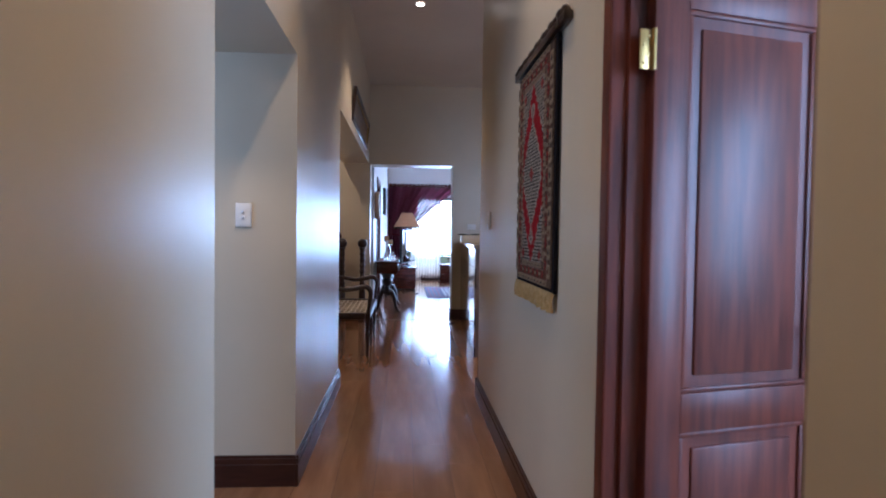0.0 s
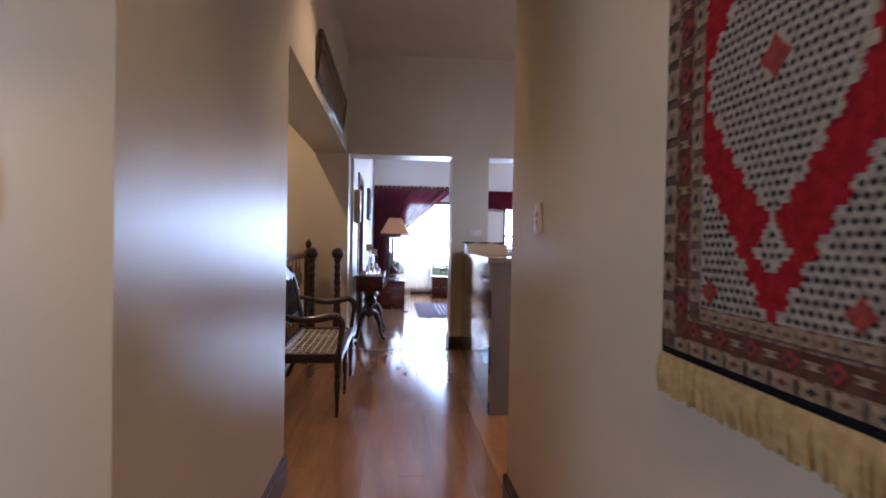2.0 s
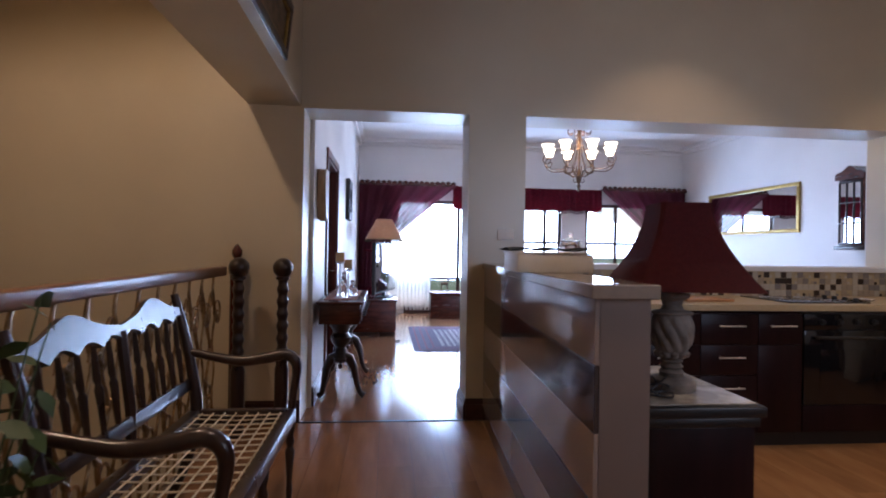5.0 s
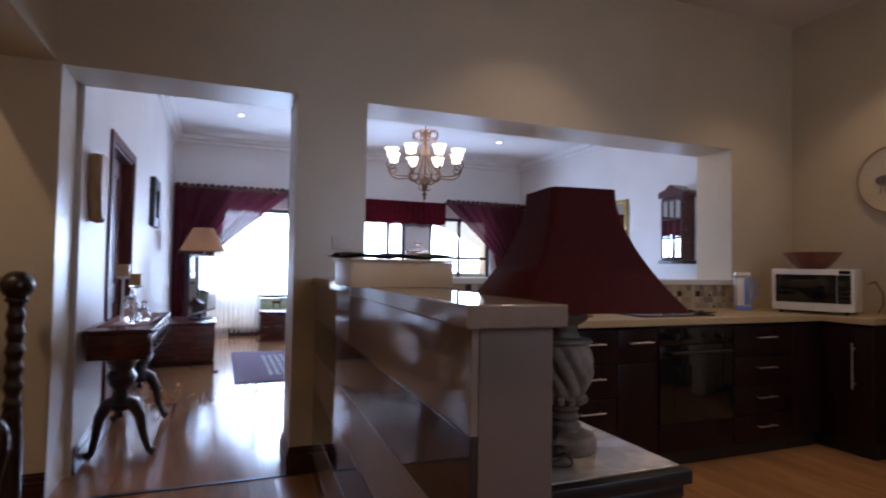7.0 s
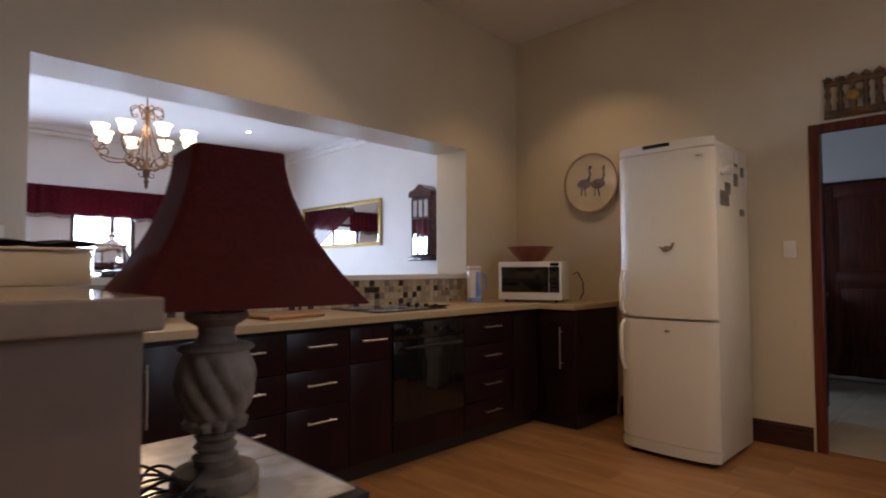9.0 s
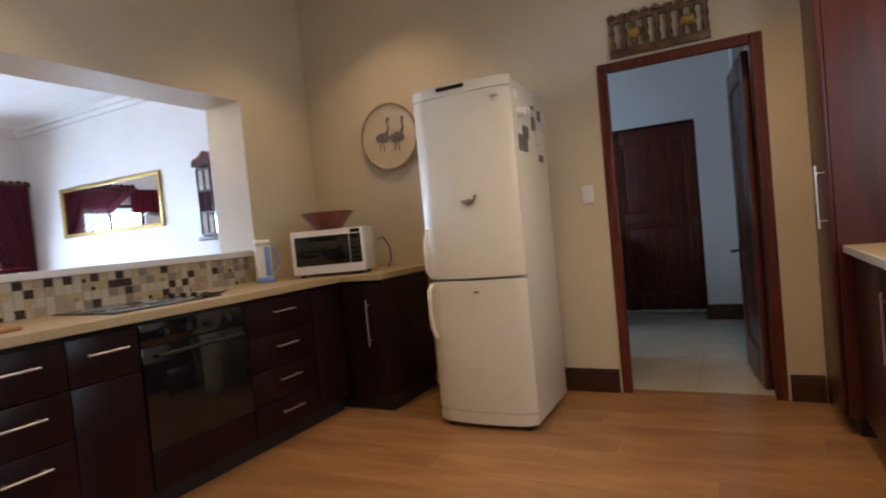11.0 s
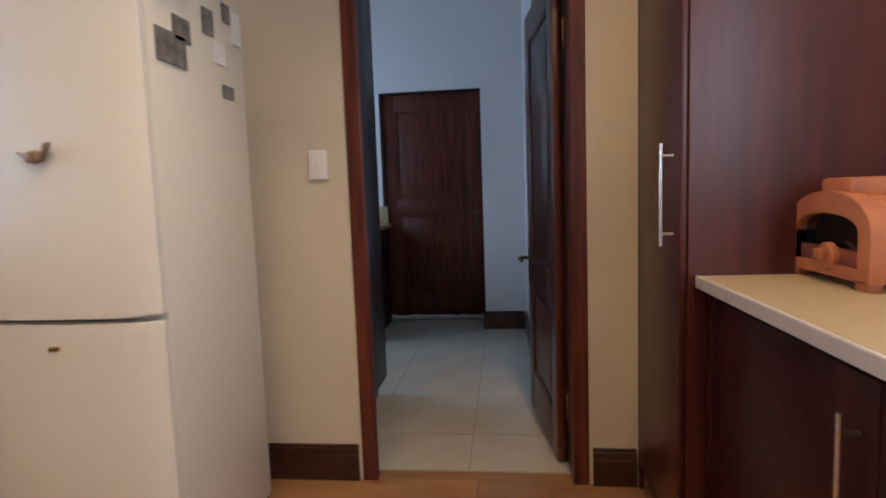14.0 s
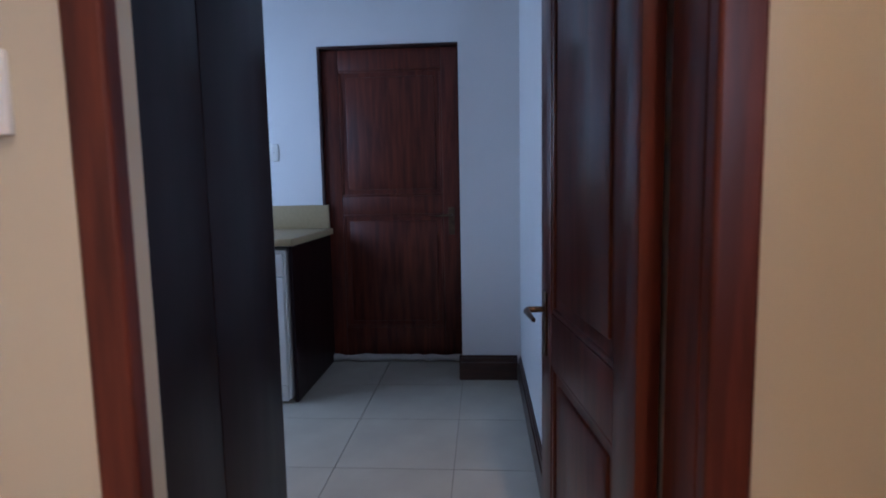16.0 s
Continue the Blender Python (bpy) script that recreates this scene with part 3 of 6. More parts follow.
box(bm, -0.68, 8.45, 2.06, -0.662, 9.45, 2.13, 0.003)
box(bm, -0.83, 8.47, 2.04, -0.68, 9.43, 2.06)
panel_door("door_4", 0.955, 2.03, pose(-0.76, 8.475, 0.008, 0, 0, 90), "closed brown panelled door in the living room", hinge=False)
solid("door_frame_4", bm, M_MAHOG, "dark wooden door frame in the living room", "door frame", kind="structure")


# ---- hall ----
M_RUGRED = mat("red_wool_pile", (0.30, 0.014, 0.018), 0.95, second=(0.20, 0.010, 0.013), scale=60, bump=0.5, bump_scale=180, spec=0.1)
M_RUGBROWN = mat("brown_wool_pile", (0.14, 0.060, 0.038), 0.95, second=(0.09, 0.036, 0.024), scale=60, bump=0.5, bump_scale=180, spec=0.1)
M_RUGPALE = mat("beige_wool_pile", (0.36, 0.31, 0.24), 0.95, second=(0.25, 0.21, 0.165), scale=90, bump=0.5, bump_scale=180, spec=0.1, mix=(0.42, 0.56))
M_RUGTAN = mat("tan_wool_pile", (0.24, 0.16, 0.12), 0.95, second=(0.11, 0.05, 0.04), scale=70, bump=0.5, bump_scale=180, spec=0.1, mix=(0.42, 0.56))
M_RUGGREY = mat("grey_brown_wool", (0.05, 0.045, 0.045), 0.95, second=(0.025, 0.022, 0.024), scale=60, bump=0.4, spec=0.1)
M_RUGBLACK = mat("black_wool_edge", (0.012, 0.010, 0.012), 0.95, bump=0.4, spec=0.1)
M_RUGGUARD = mat("olive_brown_wool", (0.15, 0.10, 0.065), 0.95, second=(0.085, 0.05, 0.035), scale=60, bump=0.5, bump_scale=180, spec=0.1)
M_RUGCREAM = mat("cream_wool", (0.31, 0.235, 0.145), 0.95, second=(0.20, 0.14, 0.09), scale=90, bump=0.5, bump_scale=180, spec=0.1)
M_RUGRUST = mat("rust_wool", (0.30, 0.055, 0.045), 0.95, second=(0.20, 0.035, 0.03), scale=90, bump=0.5, bump_scale=180, spec=0.1)
M_FRINGE = mat("straw_fringe", (0.50, 0.36, 0.16), 0.9, second=(0.36, 0.25, 0.10), scale=50, bump=0.4)


def outlet_plate(m, rockers, label, w=0.075, h=0.115):
    p = thing("light_switch", m, label, "light switch")
    part("plate", box(B(), -w / 2, 0, -h / 2, w / 2, 0.012, h / 2, 0.004), M_PLASTIC, p)
    for k in range(rockers):
        z = (k - (rockers - 1) / 2) * 0.026
        part("rocker", box(B(), -0.007, 0.011, z - 0.008, 0.007, 0.017, z + 0.008, 0.002), M_STEEL if rockers == 2 else M_PLASTIC, p)
    return p


# poses with local y pointing away from the wall
outlet_plate(pose(-0.978, 2.05, 1.312, 0, 0, 180), 2, "white light switch with two rockers on cream wall")
outlet_plate(pose(0.35, 2.99, 1.325, 0, 0, 90), 2, "white light switch at the hall wall's end")
outlet_plate(pose(4.6, 4.995, 1.285, 0, 0, 90), 1, "white light switch beside the kitchen door")
outlet_plate(pose(7.52, 5.70, 1.41, 0, 0, 90), 1, "white light switch on the scullery wall")
outlet_plate(pose(0.73, 7.22, 1.33, 0, 0, 180), 1, "white blank plate on the pillar", w=0.12, h=0.075)

# carpet hung on the hall wall: face looks to -x; u along the wall, v up
RX, RY0, RY1, RZ0, RZ1 = 0.336, 1.315, 1.98, 1.02, 1.97
rug = thing("wall_carpet", pose(0, 0, 0), "red and beige patterned oriental carpet hung on the wall", "wall carpet")
RW, RH = RY1 - RY0, RZ1 - RZ0


def rug_box(bm, u0, v0, u1, v1, lift, depth=0.003):
    """A slab of pile on the carpet; u and v as shares of its width and height."""
    return box(bm, RX - lift - depth, RY0 + u0 * RW, RZ0 + v0 * RH, RX - lift, RY0 + u1 * RW, RZ0 + v1 * RH)


def rug_patch(name, outline, u, v, lift, material, meshes={}):
    """A small woven motif from an outline in metres round its centre; alike motifs share a mesh."""
    key = (name, tuple(outline), material.name)
    if key not in meshes:
        meshes[key] = mesh_of(name, plate(B(), outline, 0.0025, Matrix.Rotation(radians(90), 4, "Z")), material)
    ob = new(name, meshes[key])
    ob.parent, ob.location = rug, (RX - lift, RY0 + u * RW, RZ0 + v * RH)
    return ob


part("backing", rug_box(B(), 0, 0, 1, 1, -0.01, 0.014), M_RUGBLACK, rug, smooth=False)
U = (0.045, 0.115, 0.190, 0.243)      # outer guard, main border, inner guard, field on the near side
V = (0.018, 0.046, 0.086, 0.112)
FAR = 0.985
EDGES = [(U[k], V[k], FAR + 0.04 - U[k], 1 - V[k]) for k in range(4)]
for (u0, v0, u1, v1), m_, nm, lift in zip(EDGES, (M_RUGGUARD, M_RUGBROWN, M_RUGGUARD, M_RUGPALE), ("outer_guard", "main_border", "inner_guard", "field"), (0.0042, 0.0056, 0.0070, 0.0084)):
    part(nm, rug_box(B(), u0, v0, u1, v1, lift), m_, rug, smooth=False)
for u0, v0, u1, v1 in EDGES[1:]:
    for q in ((u0 - 0.006, v0 - 0.004, u1 + 0.006, v0), (u0 - 0.006, v1, u1 + 0.006, v1 + 0.004), (u0 - 0.006, v0, u0, v1), (u1, v0, u1 + 0.006, v1)):
        part("border_line", rug_box(B(), *q, 0.0086), M_RUGTAN, rug, smooth=False)


def diamond(w, h):
    return [(-w, 0), (-w * 0.4, h * 0.45), (0, h), (w * 0.4, h * 0.45), (w, 0), (w * 0.4, -h * 0.45), (0, -h), (-w * 0.4, -h * 0.45)]


def run(k, upright, n, motif):
    """n motifs along the two upright or the two level runs of border k."""
    a, b = EDGES[k], EDGES[k + 1]
    for i in range(n):
        t = (i + 0.5) / n
        for side in (0, 1):
            if upright:
                motif((a[2 * side] + b[2 * side]) / 2, b[1] + (b[3] - b[1]) * t, i)
            else:
                motif(b[0] + (b[2] - b[0]) * t, (a[1 + 2 * side] + b[1 + 2 * side]) / 2, i)


def cartouche(w, h):
    def motif(u, v, i):
        rug_patch("cartouche", [(-w, -h * 0.8), (-w * 0.8, -h), (w * 0.8, -h), (w, -h * 0.8), (w * 0.9, 0), (w, h * 0.8), (w * 0.8, h), (-w * 0.8, h), (-w, h * 0.8), (-w * 0.9, 0)], u, v, 0.0100, M_RUGCREAM)
        rug_patch("cartouche_eye", diamond(w * 0.45, h * 0.5), u, v, 0.0114, M_RUGGREY if i % 2 else M_RUGBROWN)
    return motif


def main_motif(w, h):
    def motif(u, v, i):
        if i % 2:
            rug_patch("bow_motif", [(-w, -h * 0.35), (-w * 0.3, 0), (-w, h * 0.35), (w, h * 0.35), (w * 0.3, 0), (w, -h * 0.35)], u, v, 0.0100, M_RUGCREAM)
        else:
            rug_patch("rosette", diamond(w, h), u, v, 0.0100, M_RUGRUST)
            rug_patch("rosette_eye", diamond(w * 0.4, h * 0.4), u, v, 0.0114, M_RUGGREY)
    return motif


run(0, True, 12, cartouche(0.021, 0.027))
run(0, False, 10, cartouche(0.022, 0.011))
run(1, True, 19, main_motif(0.018, 0.019))
run(1, False, 11, main_motif(0.016, 0.014))
run(2, True, 14, cartouche(0.015, 0.019))
run(2, False, 11, cartouche(0.015, 0.009))
rnd = random.Random(4)
CU, CV = 0.512, 0.497


def red_half(v):
    """Half width of the red ground at the height v."""
    d = abs(v - CV)
    return 0.268 if d < 0.13 else max(0.02, 0.268 * (1 - (d - 0.13) / 0.262))


def lozenge_half(v):
    """Half width of the centre medallion at the height v."""
    d = abs(v - CV) / 0.225
    return 0.0 if d >= 1 else 0.235 * min(1.0, 1.12 * (1 - d) ** 0.85 + 0.04)


def pendant_half(v):
    d = abs(abs(v - CV) - 0.278) / 0.034
    return 0.0 if d >= 1 else 0.052 * (1 - d * 0.75)


bm, bm2 = B(), B()
n = 86
for k in range(n):
    v0 = EDGES[3][1] + (EDGES[3][3] - EDGES[3][1]) * k / n
    v1 = EDGES[3][1] + (EDGES[3][3] - EDGES[3][1]) * (k + 1) / n
    v = (v0 + v1) / 2
    if abs(v - CV) < 0.392:
        w = red_half(v) + (0.012 if (k // 2) % 2 else -0.006) * (abs(v - CV) > 0.12)
        rug_box(bm, CU - w, v0, CU + w, v1, 0.0100)
    w = max(lozenge_half(v), pendant_half(v), 0.006 if 0.2 < abs(v - CV) < 0.26 else 0)
    if w:
        w += (0.012 if (k // 2) % 2 else -0.004) * (w > 0.03)
        rug_box(bm2, CU - w, v0, CU + w, v1, 0.0116)
tagged(part("medallion_ground", bm, M_RUGRED, rug, "deep red stepped medallion ground", smooth=False), kind="stuff")
tagged(part("medallion", bm2, M_RUGPALE, rug, "beige flecked centre medallion with pendants", smooth=False), kind="stuff")
part("medallion_heart", plate(B(), diamond(0.034, 0.032), 0.003, Matrix.Translation((RX - 0.0136, RY0 + CU * RW, RZ0 + CV * RH)) @ Matrix.Rotation(radians(90), 4, "Z")), M_RUGRUST, rug, "rust red lozenge", smooth=False)
for u in (EDGES[3][0] + 0.045, EDGES[3][2] - 0.045):
    for v in (EDGES[3][1] + 0.03, EDGES[3][3] - 0.03):
        rug_patch("corner_lozenge", diamond(0.024, 0.022), u, v, 0.0116, M_RUGRUST)
bm = B()
for j in range(52):
    for i in range(24):
        u, v = EDGES[3][0] + (i + 0.5 * (j % 2) + 0.3) * 0.0235, EDGES[3][1] + (j + 0.5) * 0.0149
        if u > EDGES[3][2] - 0.01 or v > EDGES[3][3] - 0.008:
            continue
        inside = max(lozenge_half(v), pendant_half(v)) - 0.012
        d = abs(u - CU)
        if d < inside and (abs(u - CU) / 0.05 + abs(v - CV) / 0.036 > 1):
            lift = 0.0134
        elif d > red_half(v) + 0.014 or abs(v - CV) > 0.395:
            lift = 0.0104
        else:
            continue
        w = 0.0062 + 0.0022 * rnd.random()
        rug_box(bm, u - w, v - 0.0022, u + w, v + 0.0022, lift, 0.0016)
        rug_box(bm, u - w * 0.45, v - 0.0048, u + w * 0.45, v + 0.0048, lift + 0.0003, 0.0016)
tagged(part("fleck_weave", bm, M_RUGBLACK, rug, "dark flecked weave", smooth=False), kind="stuff")
bm = B()
for k in range(95):
    y = RY0 + (k + 0.5) / 95 * (RY1 - RY0)
    a = rnd.uniform(-0.008, 0.008)
    tube(bm, [(RX - 0.006, y, RZ0 + 0.004), (RX - 0.012 + a * 0.5, y + a * 0.6, RZ0 - 0.03), (RX - 0.008 + a, y + a, RZ0 - 0.062 - rnd.uniform(0, 0.012))], 0.0042, 4)
part("fringe", bm, M_FRINGE, rug, "straw coloured fringe")
bm = B()
box(bm, RX - 0.022, RY0 - 0.13, RZ1 - 0.005, RX + 0.012, RY1 + 0.04, RZ1 + 0.028, 0.006)
for k in range(15):
    y = RY0 - 0.13 + (k + 0.5) / 15 * (RY1 - RY0 + 0.17)
    lathe(bm, [(0.0, -0.02), (0.018, -0.012), (0.024, 0), (0.018, 0.012), (0.0, 0.02)], 10, Matrix.Translation((RX - 0.008, y, RZ1 + 0.03 + 0.006 * (k % 2))) @ Matrix.Rotation(radians(90), 4, "Y"))
part("hanging_rail", bm, M_DARKWOOD, rug, "carved dark wooden hanging rail")

# picture on the beam
pic = thing("framed_picture", pose(-0.73, 5.62, 2.46, 0, 0, -90) @ Matrix.Rotation(radians(-6), 4, "X"), "dark framed brown picture hung above the landing", "picture")
W2, H2 = 0.95, 0.16


def picture_parts(p, w, h, fw, depth, frame_mat, art_mat, liner=None):
    bm = B()
    for a, b, c, d in ((-w, -h, w, -h + fw), (-w, h - fw, w, h), (-w, -h + fw, -w + fw, h - fw), (w - fw, -h + fw, w, h - fw)):
        box(bm, a, 0, b, c, depth, d, 0.006)
    part("frame", bm, frame_mat, p)
    if liner:
        bm = B()
        e, f = fw, 0.012
        for a, b, c, d in ((-w + e, -h + e, w - e, -h + e + f), (-w + e, h - e - f, w - e, h - e), (-w + e, -h + e + f, -w + e + f, h - e - f), (w - e - f, -h + e + f, w - e, h - e - f)):
            box(bm, a, 0.004, b, c, depth * 0.8, d, 0.002)
        part("liner", bm, liner, p)
    part("picture", box(B(), -w + fw, 0.003, -h + fw, w - fw, 0.012, h - fw), art_mat, p, smooth=False)


M_ART = mat("brown_painting", (0.20, 0.13, 0.07), 0.35, second=(0.05, 0.03, 0.02), scale=5, stretch=(1.5, 1, 3), bump=0.1)
picture_parts(pic, W2, H2, 0.05, 0.035, M_DARKWOOD, M_ART, M_GOLD)


# newel posts and stair railing
def newel(m, label, height=1.14):
    n = thing("newel_post", m, label, "newel post", "newel posts of the landing")
    s = height - 0.62
    part("shaft", lathe(B(), [(0.045, 0), (0.045, 0.42), (0.036, 0.45), (0.043, 0.48), (0.034, 0.52)], 20), M_DARKWOOD, n)
    bm = B()
    prof = []
    for k in range(60):
        t = k / 59
        prof.append((0.034 + 0.0045 * math.sin(t * math.pi * 12), 0.52 + t * (height - 0.66)))
    prof += [(0.045, height - 0.135), (0.045, height - 0.12), (0.03, height - 0.11)]
    part("turned_shaft", lathe(bm, prof, 20), M_DARKWOOD, n)
    ball = [(0.066 * math.sin(math.pi * k / 14), height - 0.06 - 0.066 * math.cos(math.pi * k / 14)) for k in range(15)]
    part("ball", lathe(B(), ball, 24), M_DARKWOOD, n, "polished dark ball finial")
    return n


n1 = newel(pose(-0.795, 6.99, 0), "dark turned wooden newel post with ball finial")
copy_thing(n1, pose(-1.06, 6.93, 0))
fin = solid("handrail_finial", lathe(B(), [(0.045, 0), (0.045, 1.02), (0.055, 1.04), (0.055, 1.09), (0.03, 1.105), (0.018, 1.13), (0.034, 1.16), (0.034, 1.19), (0.015, 1.22), (0.0, 1.235)], 16), M_REDWOOD, "reddish turned post at the stair wall", "newel post", smooth=True, m=pose(-1.13, 7.15, 0))
rail = thing("stair_railing", pose(0, 0, 0), "wrought iron scroll railing with wooden handrail", "railing")
bm = box(B(), -1.18, 3.78, 1.03, -1.12, 6.89, 1.09, 0.012, 3)
part("handrail", bm, M_TANWOOD, rail, "tan brown wooden handrail")
part("bottom_bar", box(B(), -1.16, 3.78, 0.06, -1.14, 6.89, 0.08, 0.002), M_RAILIRON, rail)
for k in range(15):
    y = 3.92 + k * 0.2
    bm = B()
    pts = [(-1.15, y + 0.022 * math.sin(j / 24 * math.pi * 6), 0.08 + j / 24 * 0.966) for j in range(25)]
    rr = [0.007 + 0.012 * max(0, math.sin(j / 24 * math.pi * 3)) ** 4 * (1 if k % 2 else 0.3) for j in range(25)]
    tube(bm, pts, rr, 6)
    for z0, sg in ((0.80, 1), (0.35, -1)):
        spiral = []
        for j in range(22):
            a = j / 21 * math.pi * 2.6
            r = 0.075 * (1 - j / 26)
            spiral.append((-1.15, y + sg * (0.075 - r * math.cos(a)), z0 + sg * r * math.sin(a) * 1.3))
        tube(bm, spiral, 0.0065, 6)
        lathe(bm, [(0.0, -0.02), (0.016, -0.01), (0.018, 0), (0.012, 0.012), (0.0, 0.022)], 8, Matrix.Translation((-1.15, y + sg * 0.075, z0 - 0.02)))
    part("baluster", bm, M_RAILIRON, rail)
    if k < 14:
        bm = tube(B(), *flowing([(-1.15, y + 0.10 + dy, z) for dy, z in ((0.0, 0.08), (0.035, 0.2), (-0.03, 0.4), (0.04, 0.6), (-0.02, 0.76), (0.02, 0.9), (0.055, 0.94), (0.06, 0.87), (0.03, 0.86))], [0.006, 0.008, 0.011, 0.008, 0.012, 0.007, 0.006, 0.006, 0.008]), 6)
        for dy, z, turn in ((-0.03, 0.42, 40), (0.035, 0.60, -40), (-0.02, 0.78, 35), (0.03, 0.24, -35)):
            lathe(bm, [(0.0, -0.045), (0.012, -0.02), (0.015, 0.0), (0.008, 0.03), (0.0, 0.05)], 7, Matrix.Translation((-1.15, y + 0.10 + dy, z)) @ Matrix.Rotation(radians(turn), 4, "X"))
        part("vine_scroll", bm, M_RAILIRON, rail, "gilded iron vine scroll with leaves")

# two-seat bench with cane seat; front to +x
bench = thing("bench", pose(-0.55, 4.80, 0), "dark turned wooden two-seat bench with woven cane seat", "bench")
BL, BD, SH = 1.22, 0.47, 0.43


def turned_leg(h, r=0.021):
    prof = [(r * 0.55, 0), (r * 0.75, 0.05), (r * 0.6, 0.09), (r * 0.95, h * 0.45), (r * 1.1, h * 0.55), (r * 0.65, h * 0.6), (r * 1.05, h * 0.66), (r * 0.7, h * 0.72), (r * 1.1, h * 0.8), (r * 1.1, h)]
    return prof


for y in (0.02, BL - 0.02):
    part("leg", lathe(B(), turned_leg(SH), 14, Matrix.Translation((-0.02, y, 0))), M_DARKWOOD, bench)
    part("leg", tube(B(), *flowing([(-0.58, y, 0), (-0.51, y, 0.16), (-0.465, y, 0.32), (-0.455, y, 0.46), (-0.485, y, 0.66), (-0.53, y, 0.86), (-0.565, y, 0.985)], [0.017, 0.022, 0.027, 0.029, 0.024, 0.021, 0.017]), 10), M_DARKWOOD, bench)
part("leg", lathe(B(), turned_leg(SH), 14, Matrix.Translation((-0.02, BL / 2, 0))), M_DARKWOOD, bench)
for a in ((-0.045, 0.0, SH - 0.055, 0.005, BL, SH + 0.012), (-0.485, 0.0, SH - 0.055, -0.435, BL, SH + 0.012)):
    part("seat_rail", box(B(), *a, 0.008), M_DARKWOOD, bench)
for y in (0.0, BL - 0.045):
    part("seat_rail", box(B(), -0.435, y, SH - 0.054, -0.045, y + 0.045, SH + 0.011, 0.008), M_DARKWOOD, bench)
bm = B()
for k in range(17):
    y = 0.06 + k * (BL - 0.12) / 16
    tube(bm, [(-0.44, y, SH - 0.004 + 0.003 * (k % 2)), (-0.24, y + 0.004, SH - 0.012), (-0.04, y, SH - 0.004)], 0.0036, 5)
for k in range(8):
    x = -0.42 + k * 0.36 / 7
    tube(bm, [(x, 0.04, SH - 0.001), (x, BL / 2, SH - 0.008), (x, BL - 0.04, SH - 0.001)], 0.0036, 5)
part("cane_seat", bm, M_CANE, bench, "pale woven cane strings")
for y in (0.02, BL - 0.02):
    part("armrest", tube(B(), *flowing([(-0.495, y, 0.715), (-0.38, y, 0.69), (-0.25, y, 0.67), (-0.13, y, 0.685), (-0.05, y, 0.70), (-0.005, y, 0.675), (0.008, y, 0.62), (-0.005, y, 0.53), (-0.015, y, 0.43)], [0.018, 0.021, 0.025, 0.027, 0.027, 0.026, 0.022, 0.018, 0.017]), 12), M_DARKWOOD, bench)


def crest(u):
    """Height of the two-humped top rail along its length."""
    return 0.91 + 0.075 * abs(math.sin(u * math.pi * 2)) ** 1.3 + 0.01 * math.cos(u * math.pi * 8)


n = 40
outline = [(k / n * BL, crest(k / n)) for k in range(n + 1)] + [((n - k) / n * BL, 0.865 + 0.03 * abs(math.sin((n - k) / n * math.pi * 8))) for k in range(n + 1)]
bm = plate(B(), outline, 0.024)
bmesh.ops.transform(bm, matrix=Matrix.Translation((-0.535, 0, 0)) @ Matrix.Rotation(radians(90), 4, "Z") @ Matrix.Translation((0, -0.012, 0)), verts=bm.verts)
bmesh.ops.rotate(bm, cent=(-0.53, 0, 0.88), matrix=Matrix.Rotation(radians(-15), 3, "Y"), verts=bm.verts)
part("crest_rail", bm, M_DARKWOOD, bench, "scalloped two-humped top rail")
bm = box(B(), -0.502, 0.03, 0.535, -0.478, BL - 0.03, 0.59, 0.005)
bmesh.ops.rotate(bm, cent=(-0.49, 0, 0.56), matrix=Matrix.Rotation(radians(-10), 3, "Y"), verts=bm.verts)
part("back_rail", bm, M_DARKWOOD, bench)
for k in range(11):
    y = 0.11 + k * (BL - 0.22) / 10
    if k == 5:
        bm = B()
        tube(bm, [(-0.49, y, 0.43), (-0.495, y, 0.6), (-0.535, y, 0.9)], 0.02, 6)
    else:
        bm = tube(B(), [(-0.491, y, 0.58), (-0.503, y, 0.68), (-0.511, y, 0.735), (-0.514, y, 0.75), (-0.518, y, 0.77), (-0.531, y, 0.88)], [0.009, 0.012, 0.015, 0.009, 0.013, 0.008], 8)
    part("spindle", bm, M_DARKWOOD, bench)
# trailing plant beside the railing
plant = thing("trailing_plant", pose(-1.035, 4.62, 0), "green leafy houseplant in a pot beside the bench", "plant")
part("pot", lathe(B(), [(0.0, 0), (0.06, 0), (0.08, 0.2), (0.085, 0.22), (0.075, 0.22), (0.07, 0.2), (0.0, 0.19)], 20), M_TERRA, plant)
rnd = random.Random(9)
bm, bl = B(), B()
for k in range(16):
    a, hgt = rnd.uniform(0, 6.28), rnd.uniform(0.68, 1.12)
    tip = Vector((0.03 + 0.10 * math.cos(a), 0.13 * math.sin(a), hgt))
    mid = Vector((0.03 * math.cos(a), 0.03 * math.sin(a), hgt * 0.6))
    tube(bm, [(0, 0, 0.18), mid, tip], [0.004, 0.003, 0.002], 5)
    for j in range(4):
        p = mid.lerp(tip, 0.25 + 0.25 * j)
        q = Euler((rnd.uniform(-0.9, 0.9), rnd.uniform(-0.9, 0.9), rnd.uniform(0, 6.28))).to_matrix().to_4x4()
        lf = [(0, 0, 0), (0.018, 0.02, 0.004), (0.024, 0.045, 0.0), (0.0, 0.085, -0.012), (-0.024, 0.045, 0.0), (-0.018, 0.02, 0.004)]
        vs = [bl.verts.new(Matrix.Translation(p) @ q @ Vector(v)) for v in lf]
        bl.faces.new(vs)
part("stem", bm, M_LEAF, plant)
part("leaves", bl, M_LEAF, plant)


